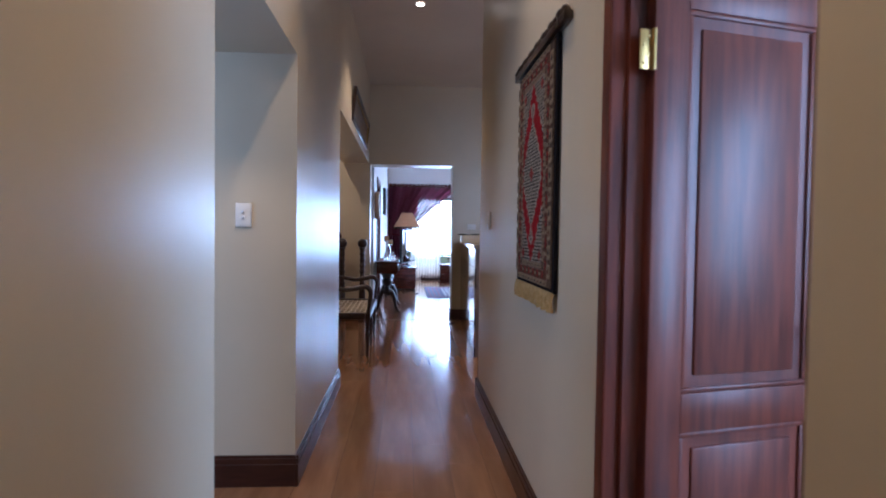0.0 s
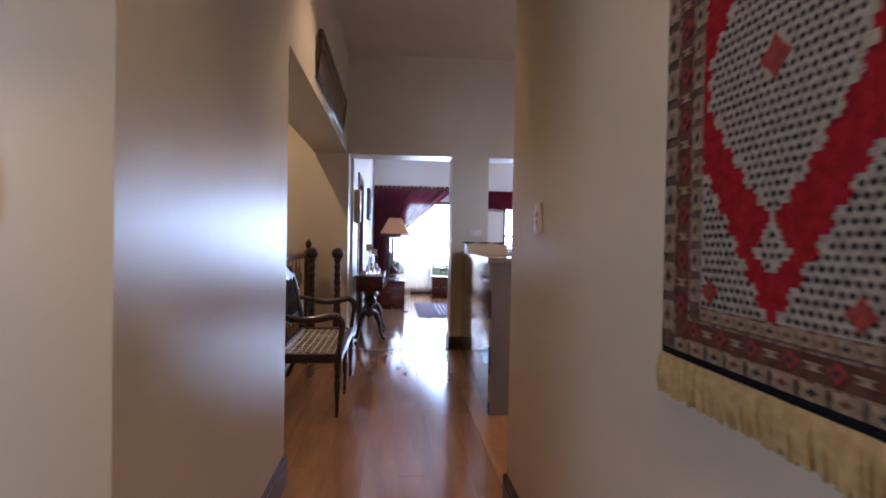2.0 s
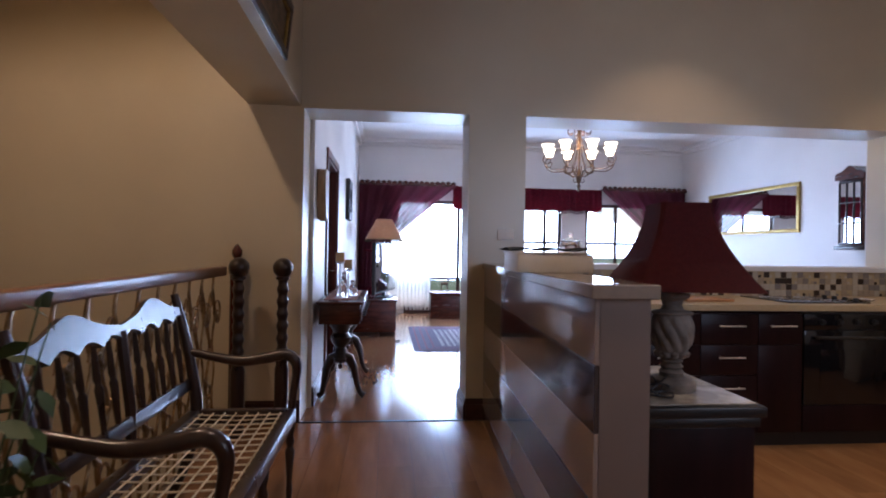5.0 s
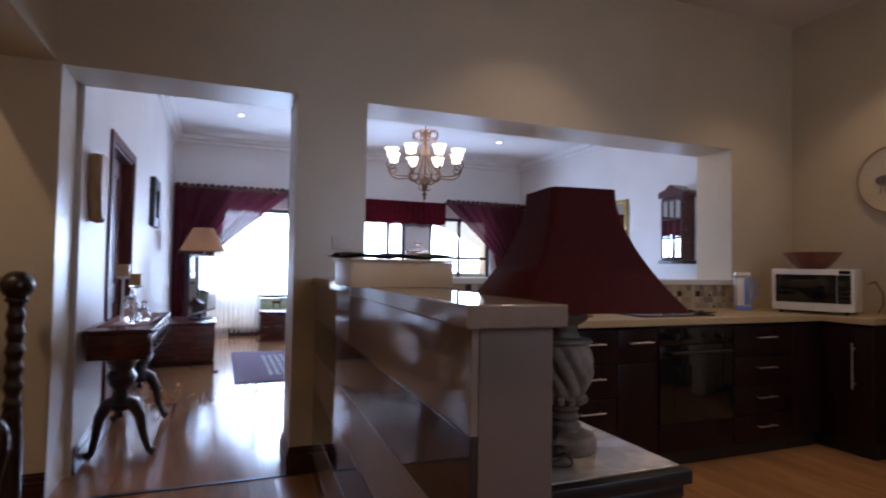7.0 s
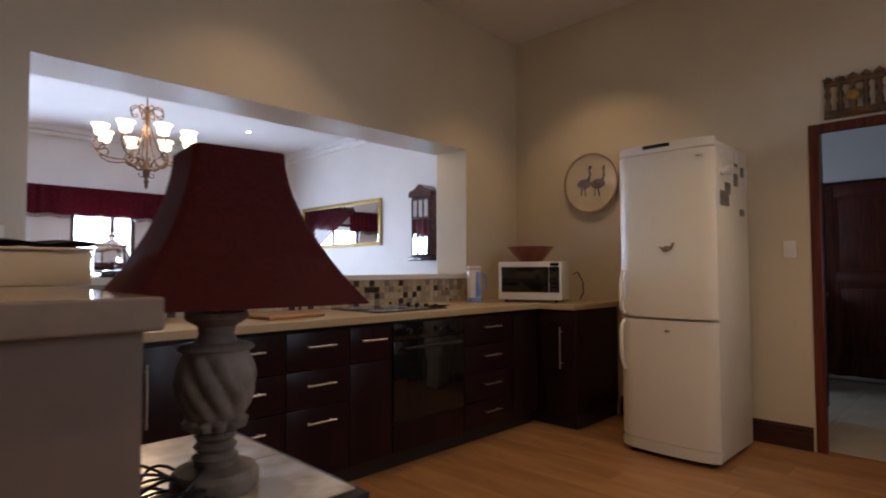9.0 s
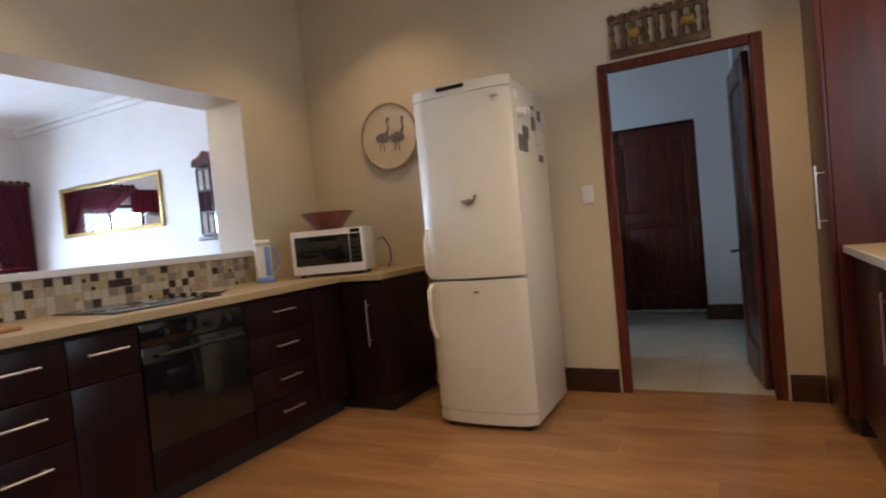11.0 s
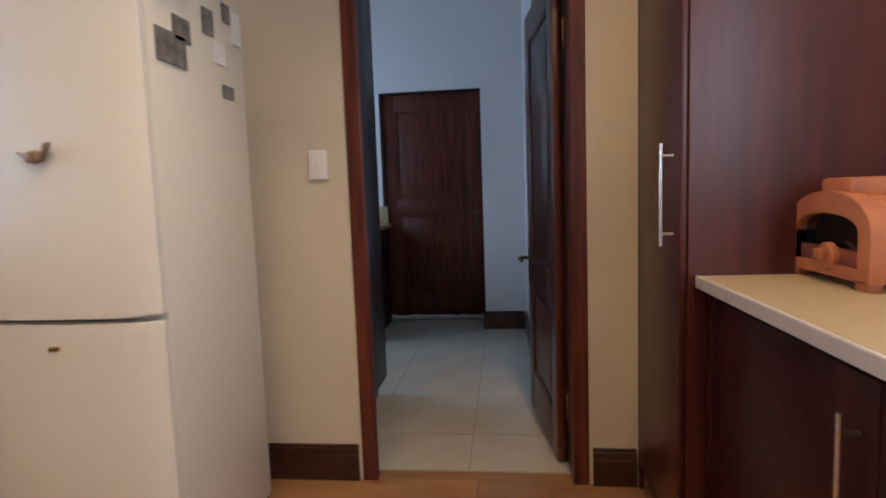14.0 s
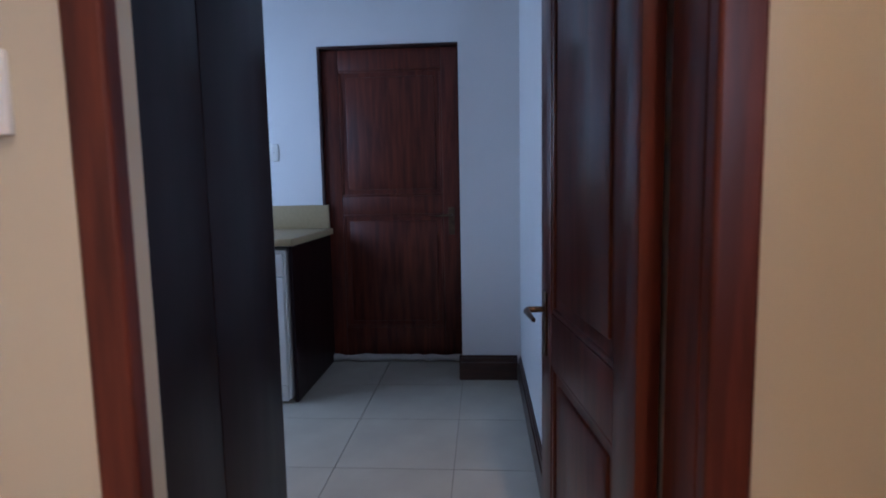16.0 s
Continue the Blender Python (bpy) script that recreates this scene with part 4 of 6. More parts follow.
# ---- half wall, lamp table and lamp ----
HALF = pose(0.483, 4.80, 0, 0, 0, -2.3)
structure("half_wall", [(0.016, 0.02, 0, 0.165, 2.415, 1.08)], M_TAUPE, "taupe painted low room divider wall", "half wall").matrix_world = HALF
cladding = thing("half_wall_panel", HALF, "gloss boards in taupe and dark brown rows on the low wall", "cladding", kind="structure")
for z0, z1, dark in ((0.0, 0.094, 1), (0.096, 0.289, 0), (0.291, 0.486, 1), (0.488, 0.689, 0), (0.691, 0.886, 1), (0.888, 1.079, 0)):
    part("board", box(B(), 0.0, 0.021, z0, 0.0155, 2.415, z1, 0.0015, 1), M_GLOSS_DARK if dark else M_GLOSS, cladding, "dark brown gloss board" if dark else "taupe gloss board", smooth=False)
solid("half_wall_cap", box(B(), -0.018, -0.004, 1.081, 0.184, 2.41, 1.124, 0.004), M_CAP, "polished taupe stone cap of the low wall", "countertop", kind="structure", m=HALF)

carton = thing("carton", pose(0.60, 5.72, 1.1245), "flat white cardboard box on the low wall", "box")
part("body", box(B(), -0.165, -0.14, 0, 0.165, 0.14, 0.08, 0.002), M_PLASTIC, carton)
part("lid", box(B(), -0.17, -0.145, 0.081, 0.17, 0.145, 0.088, 0.002), M_PLASTIC, carton)
M_CLOTH = mat("dark_green_cloth", (0.03, 0.035, 0.03), 0.9, second=(0.02, 0.022, 0.02), bump=0.3)
cl = solid("folded_cloth", sheet(B(), 16, 8, lambda u, v: Vector((-0.2 + 0.40 * u, -0.13 + 0.26 * v, 0.006 + 0.009 * abs(math.sin(u * 9 + v * 3)) + 0.006 * math.sin(v * 7)), ), 0.012), M_CLOTH, "dark crumpled cloth lying on the box", "cloth", smooth=True, m=pose(0.60, 5.72, 1.213))
cloche = thing("cake_stand", pose(1.26, 7.36, 1.125), "clear glass cake dome on a plate on the sill", "cake stand")
part("plate", lathe(B(), [(0.0, 0.0), (0.06, 0.0), (0.05, 0.02), (0.11, 0.03), (0.115, 0.036), (0.0, 0.032)], 28), M_CLEAR, cloche)
part("dome", lathe(B(), [(0.082, 0.036), (0.083, 0.12), (0.07, 0.16), (0.09, 0.17), (0.03, 0.19), (0.01, 0.2), (0.022, 0.225), (0.0, 0.235)], 28), M_CLEAR, cloche)
rnd = random.Random(3)
for k in range(5):
    a = k * 1.26
    part("cake", lathe(B(), [(0.0, 0), (0.026, 0.004), (0.03, 0.02), (0.02, 0.04), (0.0, 0.045)], 12, Matrix.Translation((0.042 * math.cos(a), 0.042 * math.sin(a), 0.037))), M_BOWL, cloche)

LX0, LX1, LY0, LY1, LZ = 0.68, 1.07, 4.885, 5.50, 0.748
lt = thing("lamp_table", pose(0, 0, 0), "dark low cabinet with patterned tile top", "side table")
part("body", box(B(), LX0 + 0.02, LY0 + 0.025, 0.0, LX1 - 0.025, LY1 - 0.02, LZ - 0.075, 0.004), M_CAB, lt)
part("tabletop", box(B(), LX0, LY0, LZ - 0.04, LX1, LY1, LZ - 0.006, 0.006), M_BLACKM, lt, "black moulded table edge")
part("moulding", box(B(), LX0 + 0.01, LY0 + 0.012, LZ - 0.074, LX1 - 0.012, LY1 - 0.01, LZ - 0.041, 0.008), M_BLACKM, lt)
M_MARBLE = mat("marbled_tile", (0.50, 0.46, 0.39), 0.2, second=(0.26, 0.22, 0.17), scale=9, mix=(0.4, 0.62), random_tint=0.05)
for j in range(2):
    for i in range(1):
        ya = LY0 + 0.022 + j * (LY1 - LY0 - 0.04) / 2
        part("tile", box(B(), LX0 + 0.02, ya, LZ - 0.005, LX1 - 0.02, ya + (LY1 - LY0 - 0.04) / 2 - 0.006, LZ, 0.0015, 1), M_MARBLE, lt, smooth=False)
lampo = thing("table_lamp", pose(0.862, 5.092, LZ), "carved wooden table lamp with maroon bell shade", "table lamp")
part("foot", lathe(B(), [(0.0, 0), (0.084, 0.0), (0.09, 0.008), (0.09, 0.03), (0.082, 0.04), (0.052, 0.047), (0.0, 0.048)], 28), M_STONE, lampo)
part("stem", lathe(B(), [(0.044, 0.047), (0.044, 0.055), (0.048, 0.062), (0.036, 0.072), (0.045, 0.081), (0.035, 0.091), (0.044, 0.1), (0.036, 0.108), (0.04, 0.116)], 24), M_STONE, lampo)


def reeded(levels, seg, lobes, twist):
    """A twisted, lobed body from (z, radius, lobe depth) levels."""
    bm = B()
    rings = []
    for z, r0, deep in levels:
        t = (z - levels[0][0]) / (levels[-1][0] - levels[0][0])
        rings.append([bm.verts.new(((r0 + deep * abs(math.sin(lobes * (2 * math.pi * k / seg + t * twist) / 2))) * math.cos(2 * math.pi * k / seg), (r0 + deep * abs(math.sin(lobes * (2 * math.pi * k / seg + t * twist) / 2))) * math.sin(2 * math.pi * k / seg), z)) for k in range(seg)])
    for a, b in zip(rings, rings[1:]):
        for k in range(seg):
            bm.faces.new((a[k], a[(k + 1) % seg], b[(k + 1) % seg], b[k]))
    bm.faces.new(rings[0][::-1])
    bm.faces.new(rings[-1])
    return bm


part("skirt", reeded([(0.112, 0.044, 0.010), (0.117, 0.054, 0.012), (0.128, 0.058, 0.012), (0.136, 0.050, 0.006)], 60, 12, 0.0), M_STONE, lampo, "scalloped collar")
part("body", reeded([(0.135 + 0.127 * k / 24, 0.050 + 0.022 * math.sin(math.pi * min(1, 0.08 + k / 24 * 0.72)), 0.013 * math.sin(math.pi * (0.1 + 0.84 * k / 24))) for k in range(25)], 80, 10, 1.1), M_STONE, lampo, "twisted reeded body, grey washed")
part("neck", lathe(B(), [(0.076, 0.260), (0.080, 0.264), (0.074, 0.270), (0.045, 0.275), (0.036, 0.290), (0.040, 0.305), (0.06, 0.315), (0.066, 0.320), (0.065, 0.331), (0.0, 0.333)], 24), M_STONE, lampo)
part("holder", tube(B(), [(0, 0, 0.33), (0, 0, 0.52)], 0.009, 10), M_BRASS, lampo)
for ob in lampo.children:
    ob.scale = (0.87, 0.87, 1)
bm = B()
SZ0, SZ1 = 0.345, 0.64
g = []
for k in range(15):
    t = k / 14
    h = 0.0865 + 0.124 * (1 - t) ** 1.75
    c = 0.012
    ring = []
    for sx, sy in ((1, 1), (-1, 1), (-1, -1), (1, -1)):
        pts = [(sx * h, sy * (h - c)), (sx * (h - c), sy * h)] if sx * sy > 0 else [(sx * (h - c), sy * h), (sx * h, sy * (h - c))]
        ring += [bm.verts.new((x, y, SZ0 + (SZ1 - SZ0) * t)) for x, y in pts]
    g.append(ring)
fs = []
for a, b in zip(g, g[1:]):
    for k in range(8):
        fs.append(bm.faces.new((a[k], a[(k + 1) % 8], b[(k + 1) % 8], b[k])))
bmesh.ops.solidify(bm, geom=fs, thickness=0.003)
sh = part("shade", bm, M_SHADE, lampo, "maroon fabric bell shade")
sh.location = (0.033, 0.032, 0)
sh.rotation_euler = (0, 0, radians(-7))
bm = B()
rnd = random.Random(12)
pts = []
for k in range(150):
    t = k / 149
    pts.append((-0.095 + 0.062 * math.cos(t * 37) + 0.018 * math.sin(t * 61), -0.05 + 0.085 * math.sin(t * 37) + 0.08 * t, 0.004 + 0.055 * t * abs(math.sin(t * 47))))
cord = part("cord", tube(bm, pts, 0.003, 6), M_BLACKM, lampo, "tangled dark cord")


# ---- kitchen ----
def bar_handle(parent, a, b, off, r=0.0052):
    """A steel bar on two posts from a to b, standing off along the vector off."""
    a, b, off = Vector(a), Vector(b), Vector(off)
    d = (b - a) * 0.12
    bm = tube(B(), [a + off, b + off], r, 10)
    for p in (a + d, b - d):
        tube(bm, [p, p + off], r * 0.8, 8)
    return part("handle", bm, M_STEEL, parent, "brushed steel bar handle")


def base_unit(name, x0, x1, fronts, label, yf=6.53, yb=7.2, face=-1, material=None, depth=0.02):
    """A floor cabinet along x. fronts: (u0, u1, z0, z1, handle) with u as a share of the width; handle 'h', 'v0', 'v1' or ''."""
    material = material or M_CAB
    c = thing(name, pose((x0 + x1) / 2, yf, 0), label, "cabinet", "kitchen units")
    cx = (x0 + x1) / 2
    part("body", box(B(), x0 - cx + 0.001, min(0.022 * -face, (yb - yf)), 0.10, x1 - cx - 0.001, max(0.022 * -face, (yb - yf)), 0.862), material, c, smooth=False)
    ka, kb = sorted((0.06 * -face, (yb - yf)))
    part("plinth", box(B(), x0 - cx, ka, 0.0, x1 - cx, kb, 0.099), M_BLACKM, c, smooth=False)
    w = x1 - x0
    for u0, u1, z0, z1, hd in fronts:
        fa, fb = x0 - cx + u0 * w + 0.002, x0 - cx + u1 * w - 0.002
        ya, yb2 = sorted((0.0, -face * 0.02))
        f = part("drawer_front" if hd == "h" else "door", box(B(), fa, ya, z0 + 0.002, fb, yb2, z1 - 0.002, 0.003), material, c)
        off = (0, face * 0.032, 0)
        m = (fa + fb) / 2
        if hd == "h":
            bar_handle(f, (m - 0.085, 0, z1 - 0.075), (m + 0.085, 0, z1 - 0.075), off)
        elif hd == "v0":
            bar_handle(f, (fa + 0.045, 0, z1 - 0.33), (fa + 0.045, 0, z1 - 0.07), off)
        elif hd == "v1":
            bar_handle(f, (fb - 0.045, 0, z1 - 0.33), (fb - 0.045, 0, z1 - 0.07), off)
    return c


D3 = [(0, 1, 0.10, 0.46, "h"), (0, 1, 0.46, 0.65, "h"), (0, 1, 0.65, 0.845, "h")]
D4 = [(0, 1, 0.10, 0.275, "h"), (0, 1, 0.275, 0.46, "h"), (0, 1, 0.46, 0.65, "h"), (0, 1, 0.65, 0.845, "h")]
base_unit("base_cabinet", 0.86, 1.40, [(0, 0.5, 0.10, 0.845, "v1"), (0.5, 1, 0.10, 0.845, "v0")], "dark espresso base cabinet with two doors")
base_unit("drawer_cabinet", 1.40, 1.82, D3, "dark espresso cabinet with three drawers")
base_unit("drawer_cabinet", 1.82, 2.20, D3, "dark espresso cabinet with three drawers")
base_unit("base_cabinet", 2.20, 2.50, [(0, 1, 0.10, 0.65, ""), (0, 1, 0.65, 0.845, "h")], "dark espresso cabinet with one drawer above a door")
base_unit("drawer_cabinet", 3.112, 3.64, D4, "dark espresso cabinet with four drawers")
base_unit("base_cabinet", 3.64, 3.93, [(0, 1, 0.10, 0.845, "")], "plain dark espresso filler cabinet")
ov = thing("oven", pose(2.806, 6.53, 0), "black built-in oven with dark glass door", "oven")
part("body", box(B(), -0.302, 0.022, 0.10, 0.302, 0.6, 0.862), M_BLACKM, ov, smooth=False)
part("plinth", box(B(), -0.304, 0.06, 0.0, 0.304, 0.6, 0.099), M_BLACKM, ov, smooth=False)
part("control_panel", box(B(), -0.298, -0.002, 0.745, 0.298, 0.02, 0.845, 0.003), M_BLACK, ov)
part("oven_door", box(B(), -0.298, -0.004, 0.27, 0.298, 0.02, 0.742, 0.004), M_BLACK, ov)
part("lower_panel", box(B(), -0.298, 0.0, 0.10, 0.298, 0.02, 0.266, 0.003), M_CAB, ov)
part("door_window", box(B(), -0.19, -0.007, 0.34, 0.19, -0.0045, 0.62, 0.001), M_BLACK, ov)
bm = tube(B(), [(-0.24, -0.04, 0.70), (0.24, -0.04, 0.70)], 0.009, 10)
for x in (-0.22, 0.22):
    tube(bm, [(x, -0.004, 0.70), (x, -0.04, 0.70)], 0.007, 8)
part("handle", bm, M_BLACKM, ov)
for k in range(4):
    part("knob", lathe(B(), [(0.0, 0), (0.018, 0.0), (0.016, 0.02), (0.0, 0.021)], 16, Matrix.Translation((-0.18 + 0.12 * k, -0.002, 0.795)) @ Matrix.Rotation(radians(90), 4, "X")), M_BLACKM, ov)
# return unit at the corner, its door facing -x
cc = thing("corner_cabinet", pose(3.93, 6.37, 0), "dark espresso corner cabinet with one door", "cabinet", "kitchen units")
part("body", box(B(), 0.022, -0.16, 0.10, 0.64, 0.82, 0.862), M_CAB, cc, smooth=False)
part("plinth", box(B(), 0.05, -0.15, 0.0, 0.64, 0.82, 0.099), M_BLACKM, cc, smooth=False)
dr = part("door", box(B(), 0.0, -0.16, 0.10, 0.02, 0.16, 0.845, 0.003), M_CAB, cc)
bar_handle(dr, (0, -0.06, 0.44), (0, -0.06, 0.74), (-0.032, 0, 0))
bm = B()
box(bm, 0.872, 6.50, 0.865, 4.597, 7.217, 0.905, 0.004)
box(bm, 3.90, 6.19, 0.8651, 4.597, 6.4995, 0.9049, 0.004)
solid("worktop", bm, M_COUNTER, "sand coloured laminate worktop", "countertop")

# hob
hob = thing("hob", pose(2.75, 6.86, 0.905), "black glass hob with knobs set in the worktop", "hob")
part("glass", box(B(), -0.29, -0.25, 0.0, 0.29, 0.25, 0.008, 0.003), M_BLACK, hob)
for x, y, r in ((-0.14, -0.11, 0.09), (0.14, -0.11, 0.075), (-0.14, 0.12, 0.075), (0.14, 0.12, 0.09)):
    part("ring", lathe(B(), [(r - 0.006, 0.0081), (r - 0.006, 0.0092), (r, 0.0092), (r, 0.0081)], 32, Matrix.Translation((x, y, 0)), ring=True), M_STEEL, hob)
for k in range(4):
    part("knob", lathe(B(), [(0.016, 0.008), (0.018, 0.02), (0.014, 0.03), (0.0, 0.031)], 14, Matrix.Translation((0.245, -0.18 + k * 0.09, 0))), M_BLACKM, hob)
solid("chopping_board", box(B(), -0.17, -0.11, 0, 0.17, 0.11, 0.018, 0.005), mat("pale_wood_board", (0.42, 0.20, 0.07), 0.5, second=(0.33, 0.15, 0.05), scale=6, stretch=(1, 8, 1)), "orange-brown wooden chopping board on the worktop", "chopping board", smooth=True, m=pose(1.95, 6.76, 0.906, 0, 0, 4))
dish = thing("spoon_rest", pose(3.12, 6.78, 0.906), "small glass dish beside the hob", "dish")
part("bowl", lathe(B(), [(0.0, 0), (0.05, 0.0), (0.085, 0.016), (0.088, 0.018), (0.05, 0.006), (0.0, 0.005)], 24), M_CLEAR, dish)
tray = solid("serving_plate", lathe(B(), [(0.0, 0), (0.10, 0.0), (0.17, 0.022), (0.175, 0.026), (0.10, 0.008), (0.0, 0.007)], 30), M_PLASTIC, "white shallow plate on the hatch sill", "plate", smooth=True, m=pose(2.22, 7.40, 1.126))
# water filter jug
jug = thing("filter_jug", pose(3.74, 7.0, 0.906, 0, 0, -35), "white and blue plastic water jug on the worktop", "jug")
M_BLUE = mat("blue_plastic", (0.16, 0.24, 0.55), 0.3)
part("body", box(B(), -0.05, -0.045, 0, 0.05, 0.045, 0.25, 0.015, 3), M_PLASTIC, jug)
part("lid", box(B(), -0.052, -0.047, 0.251, 0.052, 0.047, 0.285, 0.012, 3), M_PLASTIC, jug)
part("base", box(B(), -0.056, -0.051, 0.0, 0.056, -0.046, 0.035, 0.002), M_BLUE, jug)
part("window", box(B(), 0.004, -0.050, 0.04, 0.04, -0.0455, 0.24, 0.002), M_BLUE, jug, "blue transparent strip")
part("handle", tube(B(), [(0.045, 0, 0.23), (0.09, 0, 0.22), (0.095, 0, 0.12), (0.05, 0, 0.06)], 0.009, 8), M_BLUE, jug)
# microwave
mw = thing("microwave_oven", pose(3.935, 6.60, 0.906, 0, 0, -66.5) @ Matrix.Diagonal((0.9, 1, 1.05, 1)), "white microwave oven with black glass front", "microwave")
part("body", box(B(), -0.275, 0.012, 0.02, 0.275, 0.36, 0.30, 0.008), M_PLASTIC, mw)
part("front", box(B(), -0.275, -0.01, 0.02, 0.275, 0.0115, 0.30, 0.008), M_PLASTIC, mw)
part("door_glass", box(B(), -0.245, -0.015, 0.075, 0.165, -0.0105, 0.262, 0.003), M_BLACK, mw)
part("control_panel", box(B(), 0.17, -0.014, 0.075, 0.255, -0.0105, 0.262, 0.002), M_BLACK, mw)
part("display", box(B(), 0.18, -0.014, 0.268, 0.252, -0.0105, 0.29, 0.002), M_BLACK, mw)
for k in range(12):
    part("button", box(B(), 0.182 + (k % 3) * 0.023, -0.0165, 0.085 + (k // 3) * 0.03, 0.199 + (k % 3) * 0.023, -0.0145, 0.104 + (k // 3) * 0.03, 0.002), M_BLACKM, mw)
part("badge", box(B(), -0.235, -0.0115, 0.04, -0.205, -0.0102, 0.048), M_STEEL, mw, smooth=False)
for x in (-0.22, 0.22):
    for y in (0.04, 0.32):
        part("foot", lathe(B(), [(0.014, 0), (0.016, 0.02)], 12, Matrix.Translation((x, y, 0))), M_BLACKM, mw)
solid("power_cord", tube(B(), [(4.34, 6.47, 1.12), (4.38, 6.45, 1.14), (4.43, 6.43, 1.06), (4.47, 6.45, 0.97), (4.50, 6.50, 0.912)], 0.005, 6), M_BLACKM, "black power cord beside the microwave", "cord", smooth=True)
bowl = solid("clay_bowl", lathe(B(), [(0.0, 0.0), (0.085, 0.0), (0.10, 0.012), (0.14, 0.06), (0.175, 0.108), (0.185, 0.118), (0.178, 0.12), (0.165, 0.108), (0.13, 0.058), (0.09, 0.018), (0.0, 0.012)], 40), M_BOWL, "red-brown clay bowl on top of the microwave", "bowl", smooth=True, m=pose(4.06, 6.68, 1.2215))
# plate on the wall: faces -x
wp = thing("wall_plate", pose(4.597, 6.43, 1.885, 0, -90, 0), "large cream ceramic wall plate painted with two birds", "wall plate")
M_CERAM = mat("cream_ceramic", (0.62, 0.54, 0.41), 0.22, second=(0.56, 0.48, 0.36), scale=8)
M_CERLINE = mat("brown_ceramic_line", (0.30, 0.20, 0.11), 0.3)
M_CERGREY = mat("grey_glaze", (0.22, 0.20, 0.22), 0.3, second=(0.12, 0.10, 0.11), scale=30)
part("dish", lathe(B(), [(0.0, 0.008), (0.15, 0.008), (0.235, 0.03), (0.247, 0.034), (0.25, 0.03), (0.16, 0.0), (0.0, 0.0)], 56), M_CERAM, wp)
part("rim_line", lathe(B(), [(0.238, 0.0315), (0.238, 0.036), (0.249, 0.037), (0.249, 0.0325)], 56, ring=True), M_CERLINE, wp)


def bird(cx, cy, s, flip):
    bm = B()
    body = [(cx + s * 0.055 * math.cos(a) * 1.0, cy + s * 0.034 * math.sin(a)) for a in [2 * math.pi * k / 18 for k in range(18)]]
    va = [bm.verts.new((y, x, 0.0115)) for x, y in body]
    vb = [bm.verts.new((y, x, 0.0085)) for x, y in body]
    bm.faces.new(va)
    for k in range(18):
        bm.faces.new((va[k], va[(k + 1) % 18], vb[(k + 1) % 18], vb[k]))
    f = flip
    tube(bm, [(cy + s * 0.02, cx + f * s * 0.03, 0.010), (cy + s * 0.06, cx + f * s * 0.05, 0.010), (cy + s * 0.10, cx + f * s * 0.042, 0.010), (cy + s * 0.125, cx + f * s * 0.055, 0.010)], [0.011 * s, 0.006 * s, 0.006 * s, 0.012 * s], 6)
    tube(bm, [(cy - s * 0.03, cx, 0.010), (cy - s * 0.09, cx - 0.01 * s, 0.010)], 0.004 * s, 5)
    tube(bm, [(cy - s * 0.03, cx + 0.02 * s, 0.010), (cy - s * 0.085, cx + 0.025 * s, 0.010)], 0.004 * s, 5)
    return bm


part("painted_bird", bird(0.07, 0.0, 1.15, -1), M_CERGREY, wp)
part("painted_bird", bird(-0.06, -0.01, 1.15, -1), M_CERGREY, wp)

# fridge-freezer: front faces -x
FX, FY0, FY1 = 3.80, 5.19, 5.79
fr = thing("fridge_freezer", pose(FX, (FY0 + FY1) / 2, 0), "tall off-white fridge freezer with magnets", "fridge")
hw = (FY1 - FY0) / 2
part("body", box(B(), 0.065, -hw, 0.035, 0.62, hw, 1.925, 0.008), M_WHITE, fr)


def bowed(y0, y1, z0, z1, r=0.03):
    """A door whose front bulges a little."""
    bm = B()
    n = 14
    out = [(0.06, y0)] + [(0.02 - 0.028 * (1 - ((2 * k / n) - 1) ** 2) + (0.02 if k in (0, n) else 0), y0 + (y1 - y0) * k / n) for k in range(n + 1)] + [(0.06, y1)]
    a = [bm.verts.new((x, y, z0)) for x, y in out]
    b = [bm.verts.new((x, y, z1)) for x, y in out]
    bm.faces.new(a[::-1])
    bm.faces.new(b)
    for k in range(len(a)):
        j = (k + 1) % len(a)
        bm.faces.new((a[k], a[j], b[j], b[k]))
    es = [e for e in bm.edges if abs(e.verts[0].co.z - e.verts[1].co.z) < 1e-6]
    bmesh.ops.bevel(bm, geom=es, offset=0.006, segments=2, affect="EDGES")
    return bm


d1 = part("freezer_door", bowed(-hw, hw, 0.10, 0.845), M_WHITE, fr)
d2 = part("fridge_door", bowed(-hw, hw, 0.86, 1.885), M_WHITE, fr)
part("top_trim", bowed(-hw, hw, 1.888, 1.945), M_WHITE, fr)
part("kick_panel", bowed(-hw, hw, 0.03, 0.097), M_WHITE, fr)
part("control_window", box(B(), -0.013, -0.05, 1.915, -0.002, 0.12, 1.938, 0.003), M_BLACK, fr)
for d, z0, z1 in ((d2, 0.88, 1.15), (d1, 0.52, 0.83)):
    part("handle", tube(B(), [(0.0, hw - 0.035, z0), (-0.034, hw - 0.032, z0 + (0.03 if d is d2 else 0.07)), (-0.037, hw - 0.03, (z0 + z1) / 2), (-0.034, hw - 0.032, z1 - (0.08 if d is d2 else 0.03)), (0.0, hw - 0.035, z1)], [0.012, 0.013, 0.011, 0.013, 0.012], 10), M_WHITE, d, "moulded white handle")
part("badge", box(B(), -0.006, -hw + 0.06, 1.83, 0.002, -hw + 0.10, 1.845, 0.002), M_STEEL, d2)
part("badge", box(B(), -0.012, -0.03, 0.775, -0.006, 0.0, 0.787, 0.002), M_BRASS, d1)
